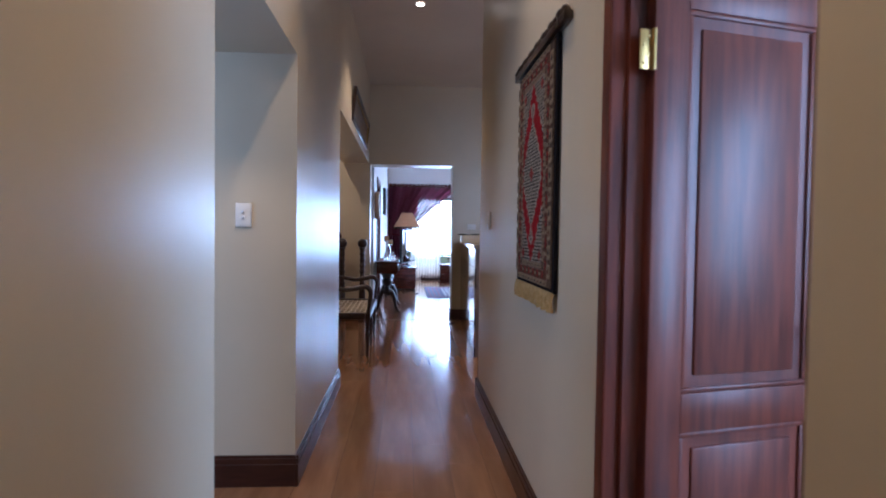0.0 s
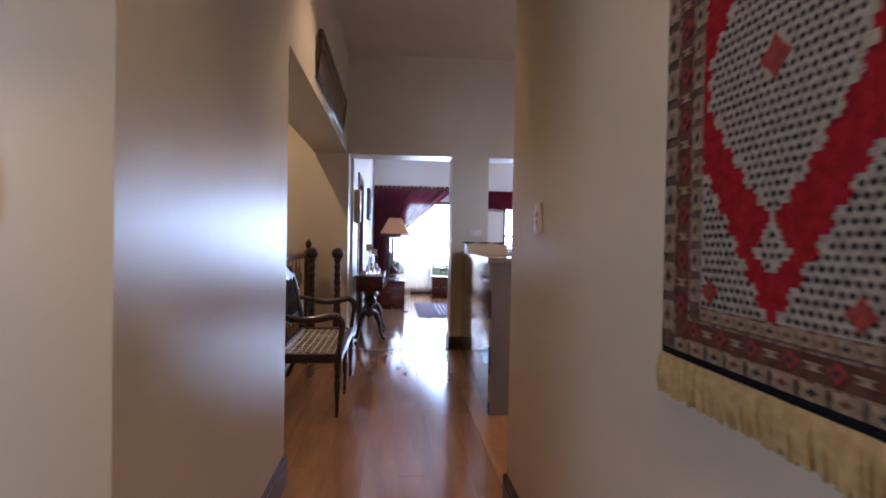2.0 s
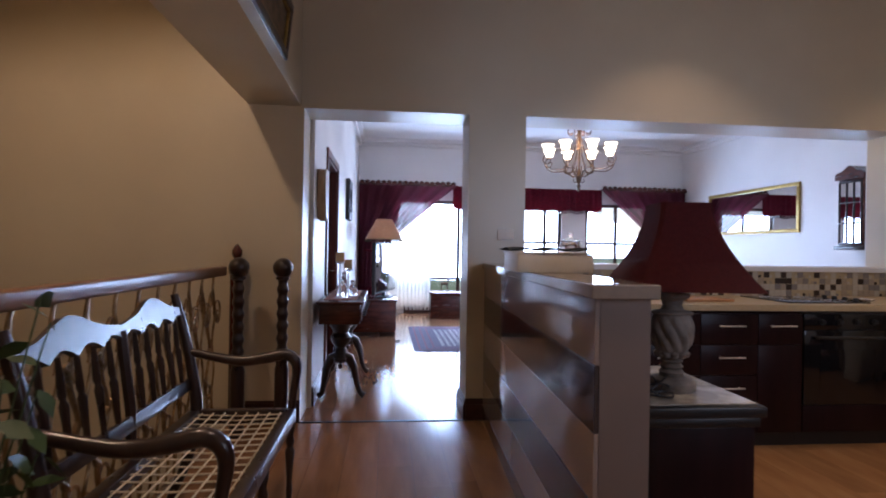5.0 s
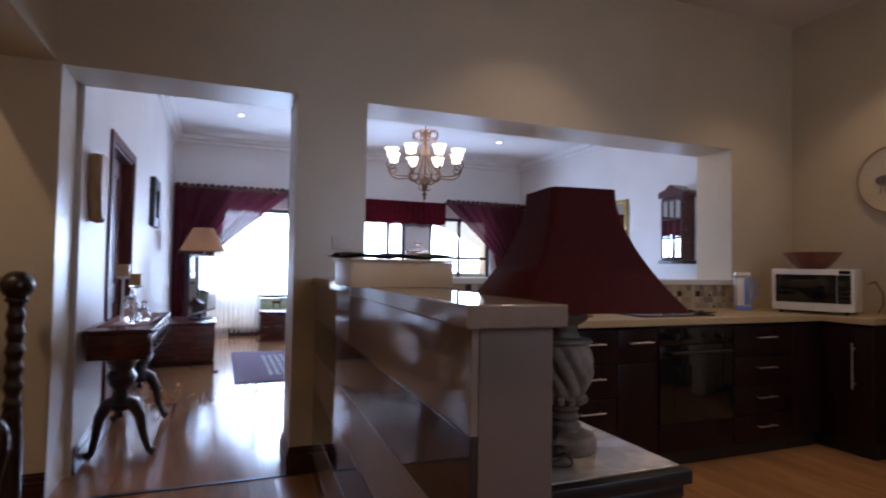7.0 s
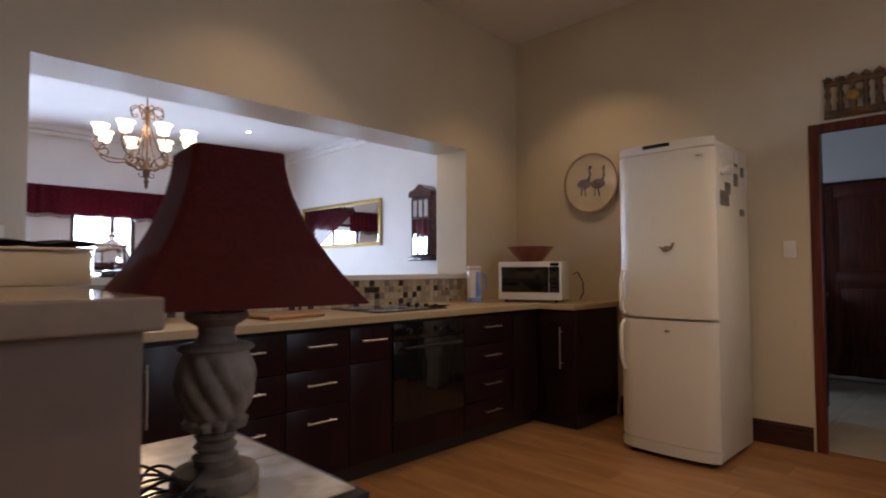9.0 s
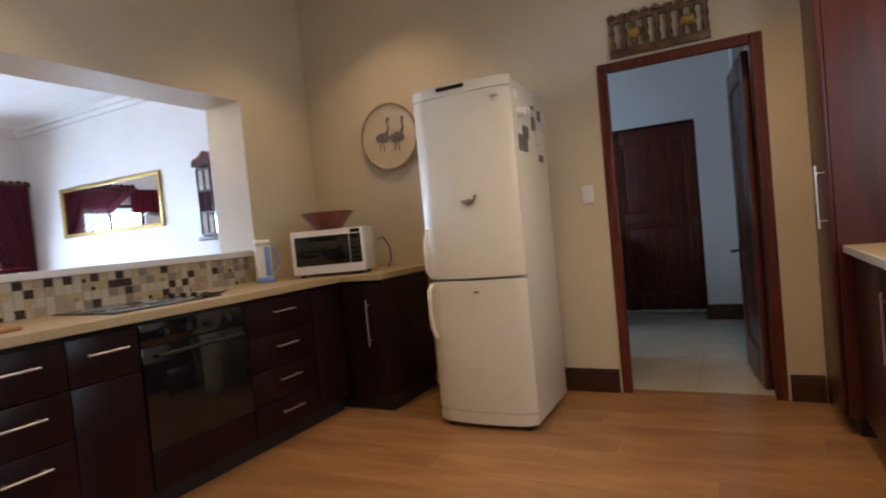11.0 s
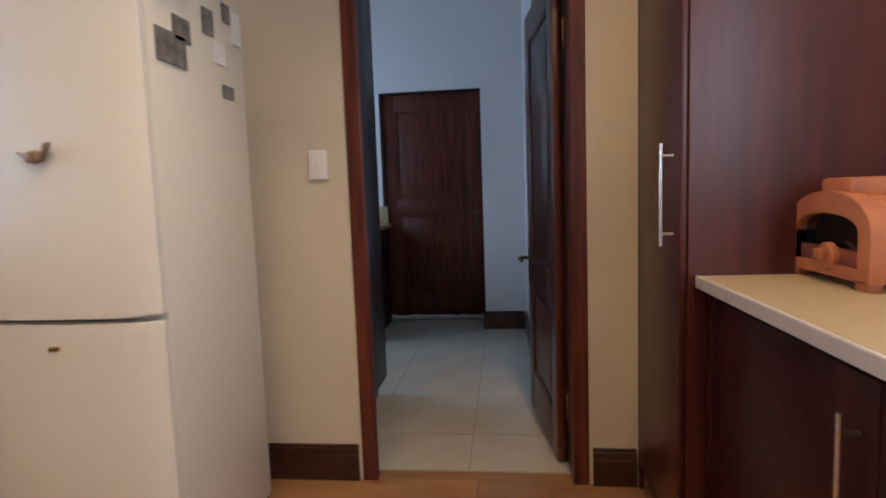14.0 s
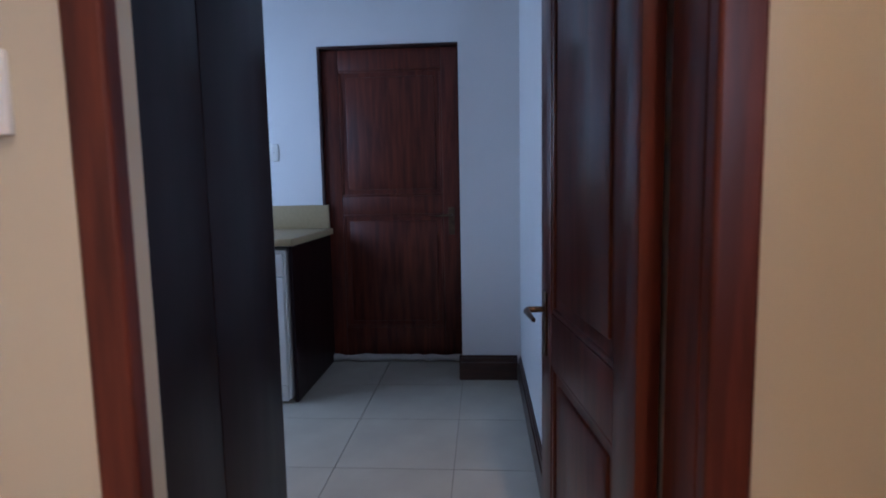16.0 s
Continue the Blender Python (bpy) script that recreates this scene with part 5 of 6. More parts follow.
for y in (-hw + 0.06, hw - 0.06):
    part("foot", lathe(B(), [(0.02, 0), (0.02, 0.036)], 12, Matrix.Translation((0.05, y, 0))), M_BLACKM, fr)
    part("foot", lathe(B(), [(0.02, 0), (0.02, 0.036)], 12, Matrix.Translation((0.55, y, 0))), M_BLACKM, fr)
# magnets on the side that faces -y, and the duck on the door
M_MAGG = mat("grey_magnet", (0.22, 0.20, 0.18), 0.5, second=(0.1, 0.09, 0.08), scale=30)
rows_m = [(0.51, 1.69, 0.06, 0.11), (0.07, 1.54, 0.14, 0.09), (0.155, 1.615, 0.085, 0.07), (0.38, 1.60, 0.065, 0.07), (0.32, 1.677, 0.06, 0.08), (0.45, 1.747, 0.045, 0.062), (0.07, 1.83, 0.03, 0.04), (0.42, 1.497, 0.07, 0.042), (0.33, 1.80, 0.045, 0.022), (0.36, 1.83, 0.02, 0.07)]
for k, (mx, mz, mw_, mh) in enumerate(rows_m):
    solid("fridge_magnet", box(B(), 0, -0.008, 0, mw_, 0, mh, 0.002), M_MAGG if k % 3 else M_PLASTIC, "small flat magnet stuck to the fridge side", "magnet", "magnets on the fridge", m=pose(FX + 0.03 + mx, FY0 - 0.0005, mz))
for mx, mz in ((0.11, 1.75), (0.20, 1.765)):
    solid("round_magnet", lathe(B(), [(0.0, 0), (0.028, 0), (0.031, 0.012), (0.02, 0.024), (0.024, 0.034), (0.0, 0.04)], 18), M_PLASTIC, "round white knob magnet on the fridge side", "magnet", "magnets on the fridge", smooth=True, m=pose(FX + 0.03 + mx, FY0 - 0.0005, mz, 90))
bm = B()
lathe(bm, [(0.0, -0.03), (0.014, -0.02), (0.018, 0), (0.012, 0.02), (0.0, 0.03)], 12, Matrix.Rotation(radians(90), 4, "X"))
tube(bm, [(0, -0.025, 0.004), (0, -0.035, 0.03), (0, -0.045, 0.034)], [0.008, 0.009, 0.004], 8)
tube(bm, [(0, 0.025, 0.002), (0, 0.05, 0.012)], [0.009, 0.004], 6)
solid("duck_magnet", bm, mat("brown_duck", (0.33, 0.22, 0.11), 0.4, second=(0.08, 0.05, 0.03), scale=40), "small brown duck magnet on the fridge door", "magnet", "magnets on the fridge", smooth=True, m=pose(FX - 0.022, 5.46, 1.285))

# carved wooden panel over the door
cv = thing("carved_panel", pose(4.575, 4.50, 2.095), "carved gilt and dark wooden relief above the door", "carving")
M_CARVE = mat("dark_gilt_wood", (0.16, 0.085, 0.028), 0.4, second=(0.045, 0.02, 0.012), scale=14, bump=0.4, bump_scale=50)
part("base", box(B(), -0.015, -0.28, 0.0, 0.02, 0.28, 0.05, 0.004), M_CARVE, cv)
part("lintel", box(B(), -0.01, -0.28, 0.205, 0.02, 0.28, 0.235, 0.006), M_CARVE, cv)
rnd = random.Random(2)
for k in range(9):
    y = -0.26 + k * 0.065
    part("figure_post", lathe(B(), [(0.016, 0.05), (0.02, 0.08), (0.011, 0.12), (0.02, 0.15), (0.012, 0.18), (0.018, 0.205)], 10, Matrix.Translation((0.002, y, 0))), M_CARVE, cv)
    part("cresting", lathe(B(), [(0.022, 0.235), (0.028, 0.25), (0.0, 0.268 + rnd.uniform(-0.01, 0.012))], 10, Matrix.Translation((0.004, y, 0))), M_CARVE, cv)
for y in (-0.17, 0.13):
    part("gilt_boss", lathe(B(), [(0.0, -0.05), (0.03, -0.03), (0.036, 0), (0.03, 0.03), (0.0, 0.05)], 14, Matrix.Translation((0.0, y, 0.13)) @ Matrix.Rotation(radians(90), 4, "X")), M_GOLD, cv, "gilt oval boss")

# tall cabinet and the units along the south wall, doors facing +y
tc = thing("tall_cabinet", pose(4.335, 3.785, 0), "tall dark red-brown pantry cabinet with bar handle", "cabinet", "kitchen units")
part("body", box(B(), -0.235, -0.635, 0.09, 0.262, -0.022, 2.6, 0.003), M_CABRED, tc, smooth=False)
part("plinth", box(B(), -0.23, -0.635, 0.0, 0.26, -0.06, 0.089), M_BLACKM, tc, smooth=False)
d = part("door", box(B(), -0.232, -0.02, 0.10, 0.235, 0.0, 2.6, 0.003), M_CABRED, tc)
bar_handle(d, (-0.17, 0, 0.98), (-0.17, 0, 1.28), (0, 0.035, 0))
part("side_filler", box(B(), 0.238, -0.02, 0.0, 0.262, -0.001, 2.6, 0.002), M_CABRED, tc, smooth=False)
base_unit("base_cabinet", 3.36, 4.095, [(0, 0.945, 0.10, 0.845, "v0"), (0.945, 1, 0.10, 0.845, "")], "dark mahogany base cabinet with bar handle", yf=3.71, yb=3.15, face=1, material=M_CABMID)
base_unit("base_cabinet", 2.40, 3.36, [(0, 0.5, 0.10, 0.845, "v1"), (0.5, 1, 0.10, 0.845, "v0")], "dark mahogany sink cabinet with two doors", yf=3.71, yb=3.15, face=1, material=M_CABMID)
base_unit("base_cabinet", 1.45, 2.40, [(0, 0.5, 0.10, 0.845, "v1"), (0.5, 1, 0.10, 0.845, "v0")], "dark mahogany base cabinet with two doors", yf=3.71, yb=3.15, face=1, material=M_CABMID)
bm = box(B(), 1.44, 3.148, 0.868, 4.095, 3.732, 0.9006, 0.003)
solid("worktop_south", bm, M_COUNTER, "sand coloured laminate worktop", "countertop")
solid("worktop_edge", box(B(), 1.44, 3.7325, 0.866, 4.095, 3.7445, 0.9015, 0.004), M_EDGE, "pale rounded worktop edging", "countertop")
sink = thing("sink", pose(3.0, 3.445, 0.9), "round stainless steel sink set in the worktop", "sink")
part("rim", lathe(B(), [(0.20, 0.0), (0.25, 0.0), (0.252, 0.005), (0.235, 0.008), (0.205, 0.004)], 48, ring=True), M_STEEL, sink)
part("bowl", lathe(B(), [(0.0, 0.0012), (0.19, 0.0012), (0.203, 0.0045), (0.19, 0.003), (0.0, 0.002)], 48), M_STEEL, sink)

# terracotta pizza oven on the worktop, its mouth at the local -x end
po = thing("pizza_oven", pose(3.965, 3.312, 0.9, 0, 0, -90), "orange terracotta tabletop pizza oven with vaulted lid", "tabletop oven")
POL, POW = 0.325, 0.35


def vault(x0, x1, w, z0, z1, hgt, n=14, rough=0.0):
    bm = B()
    out = [(-w / 2, z0), (-w / 2, z1)] + [(-w / 2 * math.cos(math.pi * k / n) * 0.98, z1 + hgt * math.sin(math.pi * k / n)) for k in range(1, n)] + [(w / 2, z1), (w / 2, z0)]
    nx = 72 if rough else 1
    rings = []
    for i in range(nx + 1):
        x = x0 + (x1 - x0) * i / nx
        g = 1 + (0.007 * math.sin(i * math.pi * 0.5) if rough else 0)
        rings.append([bm.verts.new((x, y * g, z0 + (z - z0) * g)) for y, z in out])
    for a, b in zip(rings, rings[1:]):
        for k in range(len(out)):
            j = (k + 1) % len(out)
            bm.faces.new((a[k], a[j], b[j], b[k]))
    bm.faces.new(rings[0][::-1])
    bm.faces.new(rings[-1])
    return bm


part("body", box(B(), -POL / 2 + 0.03, -POW / 2, 0.028, POL / 2, POW / 2, 0.112, 0.008, 3), M_TERRA, po)
part("lid", vault(-POL / 2 + 0.03, POL / 2 - 0.004, POW - 0.012, 0.113, 0.125, 0.10, rough=1.0), M_TERRA, po, "ribbed vaulted lid")
part("lid_rim", box(B(), -POL / 2 + 0.03, -POW / 2 - 0.004, 0.108, POL / 2 + 0.003, POW / 2 + 0.004, 0.124, 0.005, 2), M_TERRA, po)
bm = box(B(), -POL / 2 + 0.02, -0.065, 0.205, 0.05, 0.065, 0.262, 0.012, 2)
box(bm, 0.03, -0.055, 0.20, POL / 2 - 0.01, 0.055, 0.245, 0.012, 2)
part("lid_ridge", bm, M_TERRA, po)
bm = B()
n, XF = 18, -POL / 2
outer = [(-POW / 2 - 0.004, 0.02)] + [(-(POW / 2 + 0.004) * math.cos(math.pi * k / n), 0.122 + 0.108 * math.sin(math.pi * k / n) ** 0.8) for k in range(n + 1)] + [(POW / 2 + 0.004, 0.02)]
inner = [(-0.135, 0.048)] + [(-0.135 * math.cos(math.pi * k / n), 0.125 + 0.05 * math.sin(math.pi * k / n) ** 0.7) for k in range(n + 1)] + [(0.135, 0.048)]
N = len(outer)
rows_v = [[bm.verts.new((xa, y, z)) for y, z in o] for xa in (XF, XF + 0.045) for o in (outer, inner)]
for k in range(N):
    j = (k + 1) % N
    for a, b in ((0, 1), (2, 3), (0, 2), (1, 3)):
        bm.faces.new((rows_v[a][k], rows_v[a][j], rows_v[b][j], rows_v[b][k]))
part("end_arch", bm, M_TERRA, po, "arched oven front")
part("ledge", box(B(), XF + 0.012, -0.134, 0.05, XF + 0.03, 0.134, 0.088, 0.003), M_BOWL, po, "reddish brown ledge of the mouth")
# black sheet painted in for the shade inside the mouth; no hollow is built
part("dark_mouth", box(B(), XF + 0.026, -0.134, 0.088, XF + 0.03, 0.134, 0.176), M_BLACK, po)
part("knob", lathe(B(), [(0.0, 0.0), (0.036, 0.0), (0.036, 0.012), (0.031, 0.018), (0.0, 0.018)], 24, Matrix.Translation((XF + 0.012, -0.01, 0.066)) @ Matrix.Rotation(radians(-90), 4, "Y")), M_TERRA, po)
part("grip", box(B(), XF - 0.022, -0.028, 0.058, XF - 0.006, 0.012, 0.086, 0.004), M_TERRA, po)
for sx in (-1, 1):
    for sy in (-1, 1):
        part("foot", box(B(), sx * POL / 2 - 0.035 * (sx > 0) - 0.0 * sx, sy * POW / 2 - 0.05 * (sy > 0), 0.0, sx * POL / 2 + 0.035 * (sx < 0), sy * POW / 2 + 0.05 * (sy < 0), 0.03, 0.006), M_TERRA, po)


# ---- scullery ----
tu = thing("pantry_unit", pose(5.18, 4.985, 0), "tall plain dark espresso pantry unit in the scullery", "cabinet")
part("body", box(B(), -0.42, 0.022, 0.10, 0.42, 0.60, 2.5, 0.003), M_CAB, tu, smooth=False)
part("plinth", box(B(), -0.40, 0.05, 0.0, 0.38, 0.60, 0.099), M_BLACKM, tu, smooth=False)
for a in (-0.42, 0.0):
    part("door", box(B(), a + 0.002, 0.0, 0.10, a + 0.418, 0.02, 2.5, 0.003), M_CAB, tu)
su = thing("scullery_counter", pose(7.11, 5.335, 0), "dark end panel and sand worktop beside the back door", "cabinet")
part("end_panel", box(B(), -0.36, 0.0, 0.0, 0.40, 0.02, 0.862, 0.002), M_CAB, su, smooth=False)
part("worktop", box(B(), -0.42, -0.02, 0.865, 0.405, 1.55, 0.905, 0.004), M_COUNTER, su, "sand laminate worktop")
part("upstand", box(B(), 0.385, 0.0, 0.9055, 0.407, 1.55, 1.06, 0.003), M_COUNTER, su)
part("body", box(B(), -0.35, 0.66, 0.1, 0.40, 1.55, 0.862), M_CAB, su, smooth=False)
dw = thing("dishwasher", pose(6.71, 5.67, 0), "white dishwasher under the scullery worktop", "dishwasher")
part("body", box(B(), 0.03, -0.30, 0.02, 0.60, 0.30, 0.84, 0.004), M_PLASTIC, dw)
part("door", box(B(), -0.01, -0.295, 0.11, 0.0295, 0.295, 0.70, 0.008), M_PLASTIC, dw)
part("control_panel", box(B(), -0.008, -0.295, 0.705, 0.0295, 0.295, 0.825, 0.008), M_PLASTIC, dw)
# raised black strip stands for the shade in the handle recess
part("handle_recess", box(B(), -0.0105, -0.12, 0.715, -0.0085, 0.12, 0.735, 0.001), M_BLACKM, dw)
part("kick_panel", box(B(), 0.0, -0.29, 0.02, 0.0295, 0.29, 0.106, 0.003), M_PLASTIC, dw)
bm = B()
rnd = random.Random(8)
pts = [(7.495 + rnd.uniform(-0.008, 0.008), 4.475 + 0.88 * k / 18, 0.025) for k in range(19)]
tube(bm, pts, [0.022 + rnd.uniform(-0.006, 0.006) for _ in range(19)], 10)
solid("draught_towel", bm, mat("white_towel", (0.55, 0.52, 0.48), 0.95, bump=0.5, bump_scale=120), "rolled white towel along the foot of the back door", "towel", smooth=True)


# ---- living room ----
# console table with claw feet, back to the west wall
ct = thing("console_table", pose(-0.47, 8.24, 0), "dark red sofa table with carved claw-foot pedestals", "table")
part("tabletop", box(B(), -0.19, -0.64, 0.775, 0.17, 0.64, 0.80, 0.008), M_REDWOOD, ct)
part("apron", box(B(), -0.17, -0.60, 0.62, 0.145, 0.60, 0.774, 0.004), M_REDWOOD, ct)
for k in range(3):
    y = -0.40 + 0.40 * k
    dr = part("drawer_front", box(B(), 0.1455, y - 0.18, 0.64, 0.157, y + 0.18, 0.745, 0.004), M_REDWOOD, ct)
    for s in (-0.09, 0.09):
        part("knob", lathe(B(), [(0.0, 0), (0.008, 0), (0.007, 0.012), (0.015, 0.02), (0.012, 0.03), (0.0, 0.032)], 12, Matrix.Translation((0.157, y + s, 0.69)) @ Matrix.Rotation(radians(90), 4, "Y")), M_BLACKM, dr)
for y in (-0.44, 0.44):
    part("pedestal", lathe(B(), [(0.05, 0.30), (0.065, 0.33), (0.05, 0.37), (0.04, 0.42), (0.075, 0.46), (0.085, 0.50), (0.06, 0.54), (0.075, 0.57), (0.11, 0.62)], 20, Matrix.Translation((-0.01, y, 0))), M_DARKWOOD, ct)
    part("drop", lathe(B(), [(0.0, 0.24), (0.014, 0.25), (0.018, 0.27), (0.01, 0.285), (0.03, 0.30)], 14, Matrix.Translation((-0.01, y, 0))), M_DARKWOOD, ct)
    for sx in (-1, 1):
        lim = 0.175 if sx < 0 else 0.19
        part("foot", tube(B(), [(-0.01 + sx * 0.02, y, 0.35), (-0.01 + sx * 0.07, y, 0.33), (-0.01 + sx * 0.11, y, 0.25), (-0.01 + sx * 0.13, y, 0.13), (-0.01 + sx * (lim - 0.03), y, 0.05), (-0.01 + sx * lim, y, 0.028)], [0.04, 0.04, 0.032, 0.022, 0.02, 0.028], 12), M_DARKWOOD, ct)
runner = solid("table_runner", box(B(), -0.62, 7.77, 0.8005, -0.36, 8.77, 0.8045, 0.001), mat("red_woven_runner", (0.22, 0.03, 0.03), 0.9, second=(0.35, 0.22, 0.15), scale=30, bump=0.3), "red woven runner laid on the console table", "runner")
# candle holders
for k, (x, y, h) in enumerate(((-0.50, 7.88, 0.30), (-0.44, 7.96, 0.24))):
    ch = thing("candle_holder", pose(x, y, 0.805), "tall glass candle holder with square cream candle", "candle holder", "candle holders on the console")
    part("stem", lathe(B(), [(0.0, 0), (0.045, 0), (0.045, 0.006), (0.008, 0.02), (0.008, h - 0.02), (0.04, h - 0.008), (0.04, h), (0.0, h)], 20), M_CLEAR if k else M_STEEL, ch)
    part("candle", box(B(), -0.034, -0.034, h + 0.0005, 0.034, 0.034, h + 0.075, 0.004), M_WAX, ch, "square cream candle")
for k, (x, y, h, r) in enumerate(((-0.50, 8.12, 0.17, 0.045), (-0.42, 8.24, 0.13, 0.038), (-0.50, 8.32, 0.2, 0.04), (-0.40, 8.10, 0.12, 0.03))):
    solid("glass_vessel", lathe(B(), [(0.0, 0), (r, 0), (r * 1.1, h * 0.25), (r * 0.9, h * 0.5), (r * 0.35, h * 0.75), (r * 0.4, h * 0.82), (r * 0.6, h * 0.9), (r * 0.15, h), (0.0, h)], 20), M_CLEAR, "clear cut-glass decanter on the console table", "decanter", "glassware on the console", smooth=True, m=pose(x, y, 0.805))
# carved plaque, picture
pl = thing("wooden_plaque", pose(-0.678, 7.83, 1.64), "pale carved wooden plaque on the wall", "wall ornament")
M_PALEWOOD = mat("pale_carved_wood", (0.46, 0.29, 0.15), 0.5, second=(0.36, 0.22, 0.11), scale=7, stretch=(6, 6, 1))
bm = B()
n = 20
prof = [(-0.13, 0.16), (-0.11, 0.20), (-0.05, 0.19), (0, 0.215), (0.05, 0.19), (0.11, 0.20), (0.13, 0.16), (0.115, -0.02), (0.085, -0.16), (0.05, -0.22), (0.02, -0.17), (0, -0.16), (-0.02, -0.17), (-0.05, -0.22), (-0.085, -0.16), (-0.115, -0.02)]
plate(bm, prof, 0.07, Matrix.Rotation(radians(-90), 4, "Z"))
bmesh.ops.bevel(bm, geom=list(bm.edges), offset=0.014, segments=3, affect="EDGES")
part("board", bm, M_PALEWOOD, pl)
pic2 = thing("framed_picture", pose(-0.68, 11.0, 1.87, 0, 0, -90), "black framed small picture on the living room wall", "picture")
picture_parts(pic2, 0.28, 0.27, 0.11, 0.055, M_BLACKM, mat("pale_print", (0.5, 0.47, 0.44), 0.5, second=(0.2, 0.18, 0.17), scale=14))
# tv stand, tv
ts = thing("tv_stand", pose(-0.32, 11.5, 0), "dark reddish wooden television cabinet", "tv stand")
part("body", box(B(), -0.33, -0.45, 0.05, 0.32, 0.45, 0.47, 0.006), M_REDWOOD, ts)
part("top", box(B(), -0.34, -0.47, 0.471, 0.35, 0.47, 0.50, 0.008), M_REDWOOD, ts)
part("plinth", box(B(), -0.33, -0.44, 0.0, 0.33, 0.44, 0.049), M_DARKWOOD, ts)
for s in (-1, 1):
    part("door", box(B(), 0.3205, s * 0.22 - 0.215, 0.07, 0.335, s * 0.22 + 0.215, 0.455, 0.004), M_REDWOOD, ts)
tv = thing("television", pose(-0.16, 11.55, 0.5005, 0, 0, -104), "flat black television screen on its cabinet", "television")
M_SCREEN = mat("tv_screen", (0.02, 0.02, 0.024), 0.05, spec=1.0, rough_var=0.01)
M_SCREEN.node_tree.nodes["Principled BSDF"].inputs["IOR"].default_value = 1.9
part("base", box(B(), -0.17, -0.10, 0.0, 0.17, 0.10, 0.014, 0.006), M_BLACKM, tv)
part("neck", box(B(), -0.04, -0.02, 0.014, 0.04, 0.02, 0.08, 0.004), M_BLACKM, tv)
part("bezel", box(B(), -0.60, -0.025, 0.075, 0.60, 0.025, 0.80, 0.008), M_BLACKM, tv)
part("screen", box(B(), -0.575, 0.0255, 0.105, 0.575, 0.029, 0.775, 0.001), M_SCREEN, tv)
# floor lamp behind it
fl2 = thing("floor_lamp", pose(-0.18, 12.35, 0), "tall floor lamp with cream tasselled shade", "floor lamp")
part("base", lathe(B(), [(0.0, 0), (0.14, 0), (0.14, 0.02), (0.04, 0.04), (0.0, 0.042)], 24), M_DARKWOOD, fl2)
part("pole", lathe(B(), [(0.016, 0.04), (0.02, 0.3), (0.014, 0.35), (0.022, 0.7), (0.014, 0.75), (0.016, 1.45)], 14), M_DARKWOOD, fl2)
bm = B()
fs0 = len(bm.faces)
prof = [(0.31, 1.37), (0.29, 1.39), (0.13, 1.69)]
rings = [[bm.verts.new((r * math.cos(2 * math.pi * k / 32), r * math.sin(2 * math.pi * k / 32), z)) for k in range(32)] for r, z in prof]
fs = [bm.faces.new((a[k], a[(k + 1) % 32], b[(k + 1) % 32], b[k])) for a, b in zip(rings, rings[1:]) for k in range(32)]
bmesh.ops.solidify(bm, geom=fs, thickness=0.004)
part("shade", bm, M_CREAM, fl2, "pleated cream fabric shade")
bm = B()
for k in range(60):
    a = 2 * math.pi * k / 60
    tube(bm, [(0.305 * math.cos(a), 0.305 * math.sin(a), 1.375), (0.307 * math.cos(a), 0.307 * math.sin(a), 1.325)], 0.006, 4)
part("tassels", bm, M_BRONZE, fl2, "beaded tassel fringe")
# red chest with ornaments
ch = thing("chest", pose(1.1, 13.25, 0), "low reddish wooden chest under the window", "chest")
part("body", box(B(), -0.45, -0.25, 0.04, 0.60, 0.25, 0.42, 0.006), M_REDWOOD, ch)
part("lid", box(B(), -0.47, -0.27, 0.421, 0.62, 0.27, 0.46, 0.008), M_REDWOOD, ch)
part("plinth", box(B(), -0.46, -0.26, 0.0, 0.61, 0.26, 0.039, 0.004), M_REDWOOD, ch)
vase = thing("flower_vase", pose(1.36, 13.2, 0.4605), "glass vase with pale flowers on the chest", "vase")
part("vase", lathe(B(), [(0.0, 0), (0.06, 0), (0.075, 0.1), (0.05, 0.2), (0.06, 0.24)], 18), M_CLEAR, vase)
bm, bf = B(), B()
rnd = random.Random(5)
for k in range(14):
    a = rnd.uniform(0, 6.28)
    tip = Vector((0.16 * math.cos(a) * rnd.uniform(0.4, 1), 0.1 * math.sin(a), rnd.uniform(0.32, 0.55)))
    tube(bm, [(0, 0, 0.05), (tip.x * 0.3, tip.y * 0.3, 0.25), tip], 0.003, 4)
    for j in range(5):
        b = j * 1.257
        lathe(bf, [(0.0, -0.004), (0.014, 0), (0.0, 0.006)], 6, Matrix.Translation(tip + Vector((0.016 * math.cos(b), 0.016 * math.sin(b), 0))))
part("stems", bm, M_LEAF, vase)
part("flowers", bf, mat("pale_petals", (0.5, 0.45, 0.42), 0.8), vase)
deer = B()
for x, y in ((-0.05, -0.02), (-0.05, 0.02), (0.05, -0.02), (0.05, 0.02)):
    tube(deer, [(x * 1.15, y, 0.0), (x, y, 0.13)], [0.006, 0.01], 6)
lathe(deer, [(0.0, -0.075), (0.026, -0.06), (0.03, 0), (0.028, 0.05), (0.0, 0.075)], 12, Matrix.Translation((0, 0, 0.15)) @ Matrix.Rotation(radians(90), 4, "Y"))
tube(deer, [(0.05, 0, 0.16), (0.085, 0, 0.23), (0.12, 0, 0.235)], [0.018, 0.013, 0.008], 8)
solid("animal_figurine", deer, M_BRONZE, "small four-legged animal figurine on the chest", "figurine", smooth=True, m=pose(0.9, 13.15, 0.4605))
